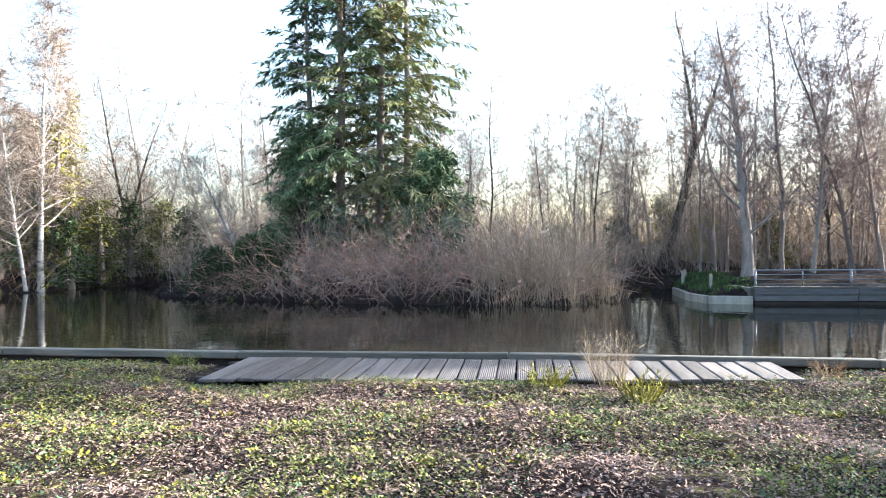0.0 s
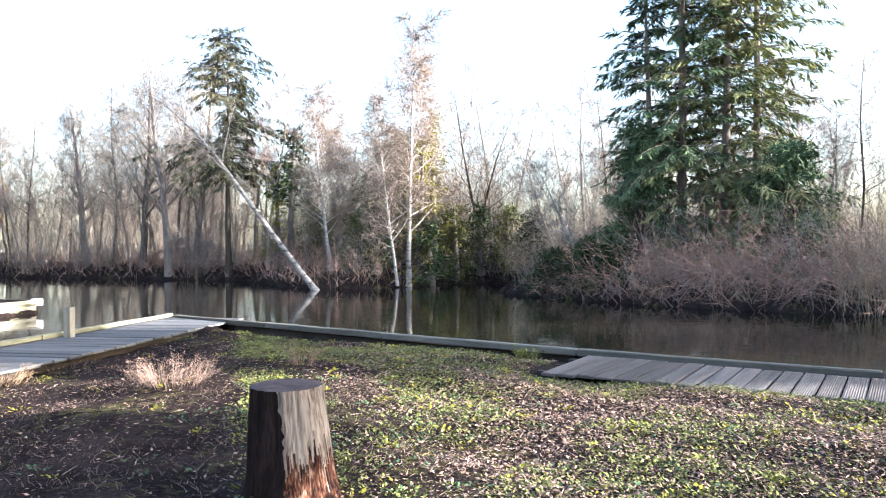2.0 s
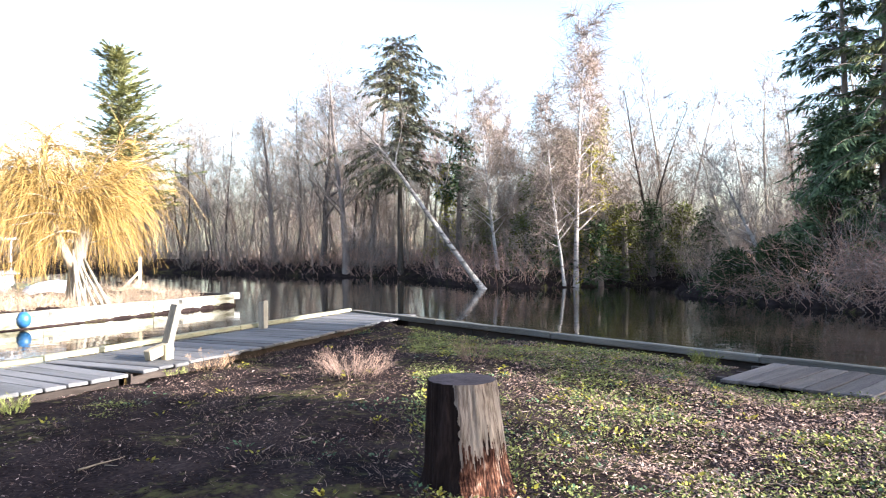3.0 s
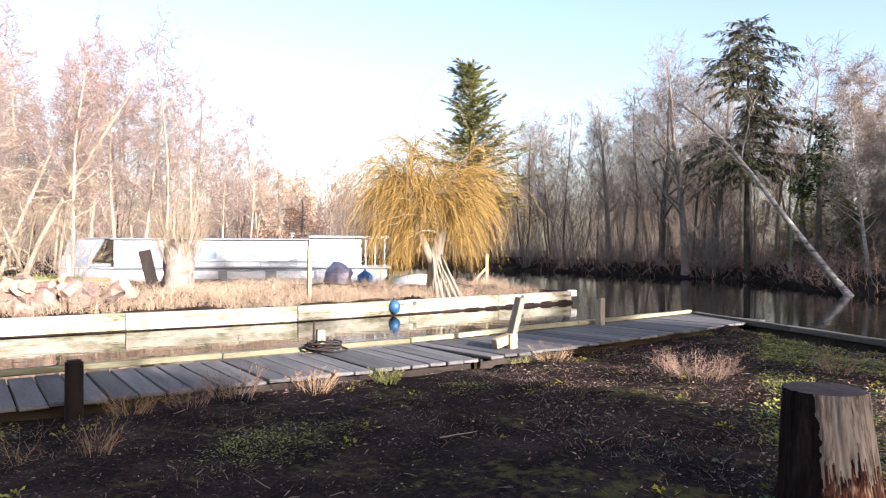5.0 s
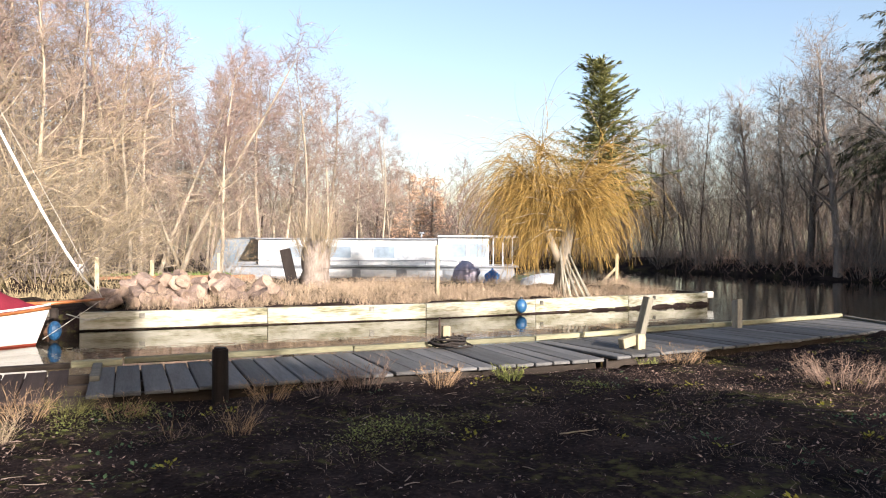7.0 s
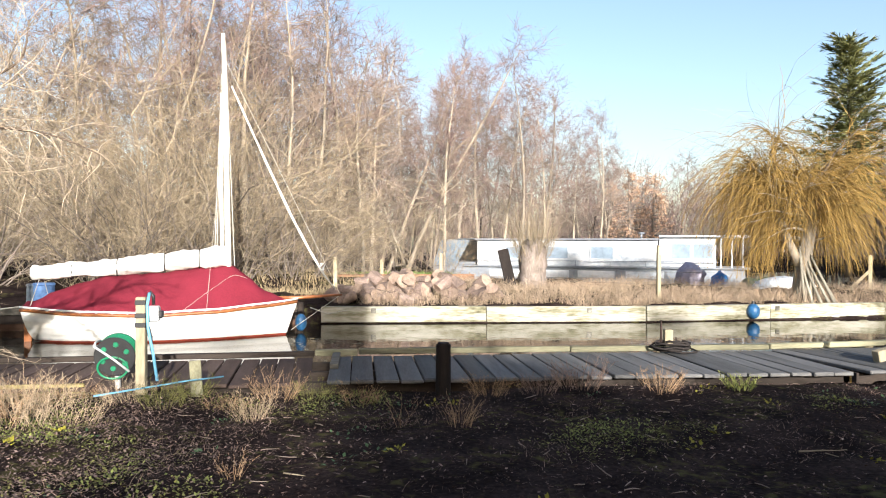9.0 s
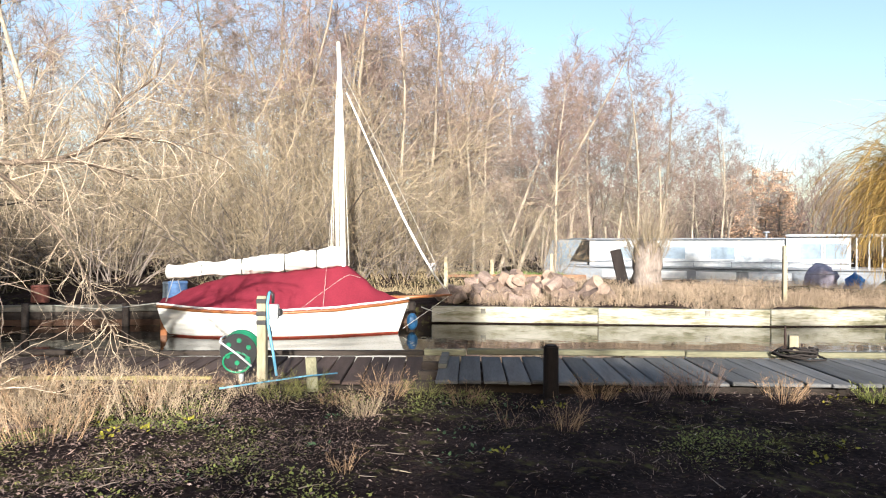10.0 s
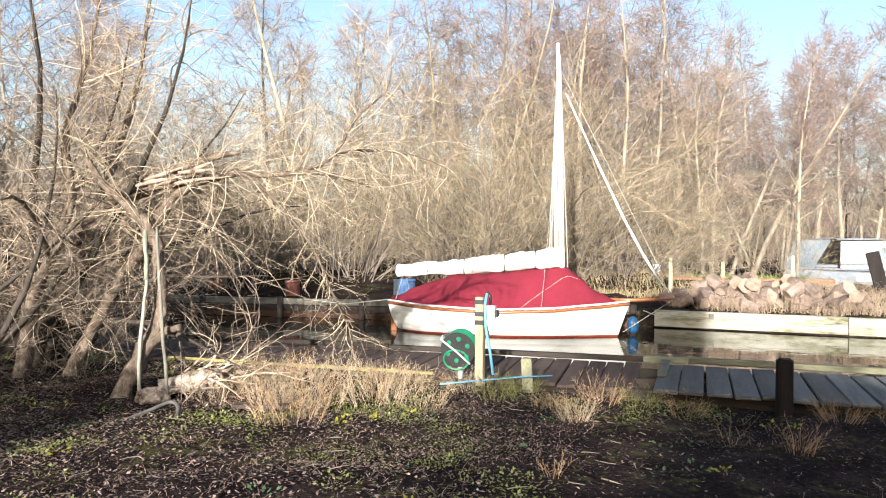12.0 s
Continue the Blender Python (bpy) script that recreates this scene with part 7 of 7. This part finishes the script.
for v in range(2):
    w, c = Limbs(), Limbs()
    for k in range(5):
        a = r7.uniform(0, 6.28)
        pts = whip(r7, (0.3 * math.cos(a), 0.3 * math.sin(a), -0.1), (0.7 * math.cos(a), 0.7 * math.sin(a), 1), 4.4, 8, 0.16, -0.02)
        w.tube(pts, [0.055, 0.05, 0.045, 0.04, 0.033, 0.026, 0.02, 0.012, 0.005], 7)
        whips(c, r7, pts, 34, 1.7, 0.005, 0.06, -0.04, (20, 90), 5, 3)
    SCRUB.append(plant("willow_scrub", "dense leafless willow scrub at the water", "shrub", w, c, BARK_DARK, TWIG_SCRUB, group="willow scrub"))
for i, (x, y, s) in enumerate(((-4.4, -10.2, 1.1), (-5.9, -11.8, 1.2), (-3.3, -9.0, 0.9), (-7.3, -15.5, 1.2), (-4.8, -13.5, 1.3), (-2.6, -8.0, 0.7), (-3.3, -7.8, 0.75), (-3.9, -8.9, 0.9), (-5.6, -9.4, 1.0), (-6.3, -10.2, 0.9), (-4.9, -9.0, 1.15))):
    ob = SCRUB[i] if i < 2 else copy_thing(SCRUB[i % 2], Matrix())
    ob.matrix_basis = pose(x, y, ground_at(x, y), 0, 0, i * 70) @ Matrix.Diagonal((s, s, s, 1))
# poles, sawn log, branches, plank and hose under the tree
POLE_TAPE = surf("dull_green_tape", shades((0.25, 0.26, 0.20), 0.5, 1.3), (20, 20, 9), 0.7, 0.3)
pl, _ = gnarled([(-4.54, -6.26, 1.60), (-4.52, -6.21, 1.14), (-4.41, -6.16, 0.51), (-4.38, -6.13, 0.0)], [0.015, 0.017, 0.017, 0.018], 8, 0.25)
pole = thing("pole", "thin pale pole bound with dull green tape against the tree", "pole")
part("shaft", pl, POST_GREY, pole)
pl, _ = gnarled([(-4.545, -6.265, 1.66), (-4.53, -6.235, 1.38), (-4.52, -6.215, 1.16)], [0.02, 0.023, 0.02], 9, 0.35)
part("tape_wrap", pl, POLE_TAPE, pole)
pl, _ = gnarled([(-4.55, -6.09, 1.68), (-4.54, -6.07, 1.5), (-4.50, -5.97, 0.94), (-4.49, -5.85, 0.0)], [0.013, 0.015, 0.017, 0.018], 8, 0.25)
tagged(part("pole", pl, POST_GREY, None), "thin pale pole propped beside the tree", "pole")
LOG_FLAKE = surf("flaking_pale_bark", [(0.34, (0.05, 0.035, 0.028)), (0.46, (0.24, 0.18, 0.14)), (0.58, (0.46, 0.37, 0.30)), (0.75, (0.58, 0.50, 0.42))], (9, 9, 9), 0.85, 0.9, fine=5)
for a, b, rr in (((-4.52, -6.02, 0.10), (-5.02, -5.72, 0.17), 0.10), ((-4.28, -6.0, 0.05), (-4.52, -5.9, 0.07), 0.085)):
    a, b = Vector(a), Vector(b)
    d = (b - a).normalized()
    lg = thing("sawn_log", "short sawn log with flaking pale bark and a jagged end", "log")
    body, _ = gnarled([a, a.lerp(b, 0.3), a.lerp(b, 0.65), b], [rr * 0.85, rr, rr * 1.08, rr * 0.9], 18, 0.28)
    part("bark", body, LOG_FLAKE, lg)
    for k in range(5):
        p = b + unit(r7) * rr * 0.5
        sp, _ = gnarled([p - d * 0.08, p + d * 0.03, p + d * r7.uniform(0.06, 0.16)], [rr * 0.3, rr * 0.25, 0.006], 6, 0.4)
        part("splinter", sp, BARK_SPLIT, lg)
br = Limbs()
for i in range(16):
    p = Vector((-4.85 + r7.uniform(-0.35, 0.25), -5.75 + r7.uniform(-0.35, 0.35), 0.2))
    b_ = whip(r7, p, (r7.uniform(-1, 0.1), r7.uniform(0.2, 1), 0.25), r7.uniform(0.5, 1.1), 7, 0.18, -0.06)
    br.tube(b_, [0.012, 0.010, 0.009, 0.007, 0.006, 0.004, 0.003, 0.001], 5)
    whips(br, r7, b_, 5, 0.4, 0.003, 0.1, -0.03, (20, 70), 2, 1)
tagged(part("brushwood", br, TWIG_NEAR, None), "pale cut branches heaped by the log", "branches", kind="stuff")
bm = bmesh.new()
box(bm, -0.27, 0.27, -0.06, 0.06, 0, 0.035, 0.005)
ob = tagged(part("loose_plank", bm, DECK_BROWN, None), "loose reddish plank lying in the weeds", "plank")
ob.matrix_basis = pose(-4.75, -4.87, ground_at(-4.75, -4.87) + 0.03, 0, 0, 117)
hz, _ = gnarled([(-3.68, -5.45, 0.02), (-3.98, -5.46, 0.06), (-4.18, -5.43, 0.10), (-4.14, -5.28, 0.07), (-3.99, -5.14, 0.02)], [0.017] * 5, 8, 0.02)
tagged(part("black_hose", hz, surf("grey_hose", shades((0.12, 0.11, 0.10)), rough=0.6), None), "dusty grey hose bent across the ground", "hose")

# ---- unseen trees and hedges added behind the viewer to shade the ground ----
def sunward(s, off):
    """A place s metres towards the sun and off metres to its left."""
    return 0.956 * s - 0.292 * off, 0.292 * s + 0.956 * off


for s, off, h, start in ((10.0, 1.2, 8.4, 0.05), (10.3, 2.3, 5.2, 0.05), (4.0, -11.0, 3.2, 0.05), (4.5, -12.6, 3.4, 0.05), (6.0, -14.2, 7.8, 0.05)):
    w, c = evergreen(r7, h, ((0, 0, 1.0),), 1.05 if h > 8 else 1.6, start, 110, 18, 0.45, 0.2, IVY_LEAF, 0.05)
    x, y = sunward(s, off)
    ob = plant("holly_tree", "unseen evergreen added behind the viewer to block light", "tree", w, c, BARK_DARK, IVY_LEAF, group="evergreens behind the viewer")
    ob.matrix_basis = pose(x, y, ground_at(x, y))
# a belt of the same evergreens added out of view to cut the skylight
BELT = ob
for k in range(15):
    x, y = polar(-118 - k * 5.2, 15 + 4 * (k % 3))
    t = copy_thing(BELT, pose(x, y, ground_at(x, y), 0, 0, k * 77) @ Matrix.Diagonal((1.7, 1.7, 1.35, 1)))
    tagged(t, "unseen evergreen added behind the viewer to block light", "tree", "evergreens behind the viewer")
for k in range(9):
    x, y = polar(-42 - k * 8.0, 30 + 5 * (k % 2))
    t = copy_thing(BELT, pose(x, y, ground_at(x, y), 0, 0, k * 57) @ Matrix.Diagonal((1.9, 1.9, 0.82, 1)))
    tagged(t, "unseen evergreen added behind the viewer to block light", "tree", "evergreens behind the viewer")
# high-crowned evergreens added out of view to shade the dock and canal edge
for s, off, h, start in ((35, 8.9, 13.2, 0.74), (34, 10.1, 13.4, 0.7), (34.5, 11.3, 13.0, 0.7)):
    w, c = evergreen(r7, h, ((0, 0, 1.0),), 1.7, start, 60, 9, 0.45, 0.2, IVY_LEAF, 0.05)
    x, y = sunward(s, off)
    ob = plant("pine_tree", "unseen bare-stemmed evergreen added behind the viewer, its high crown casting shade", "tree", w, c, BARK_DARK, IVY_LEAF, group="evergreens behind the viewer")
    ob.matrix_basis = pose(x, y, ground_at(x, y))
# bare alders added out of view for a thin, streaky shade
for k, (s, off) in enumerate(((30, 16), (26, -1), (33, 2), (28, 21), (36, -12), (20, -14))):
    x, y = sunward(s, off)
    t = copy_thing(ALDERS[k % 5], Matrix())
    t.matrix_basis = pose(x, y, ground_at(x, y), 0, 0, k * 50)


def hedge(x, y, turn, y0, y1, low, high, count):
    """An unseen clipped hedge that casts shade, along its own y, leafy from low up; above bare stems when low is high.
    """
    w, c = Limbs(), Limbs()
    for i in range(count):
        spray(c, r7, Vector((r7.uniform(-0.4, 0.4), r7.uniform(y0, y1), r7.uniform(low, high - 0.1))), 5, 0.2, 0.1)
    for i in range(int((y1 - y0) / 0.4)):
        w.tube([(0, y0 + 0.2 + i * 0.4, -0.1), (0, y0 + 0.2 + i * 0.4, high - 0.3)], [0.02, 0.01], 5)
    ob = plant("clipped_hedge", "unseen evergreen hedge added behind the viewer to block the sun", "hedge", w, c, BARK_DARK, IVY_LEAF)
    ob.matrix_basis = pose(x, y, ground_at(x, y), 0, 0, turn)


# added hedges, each sized for the shadow it has to throw
hedge(3.4, 0.75, 17, -3.2, 1.6, 0.1, 1.65, 900)
hedge(*sunward(3.0, -7.4), 17, -3.1, 3.1, 0.1, 2.75, 3800)
hedge(*sunward(10.0, 4.3), 17, -1.6, 1.5, 3.35, 4.5, 1300)
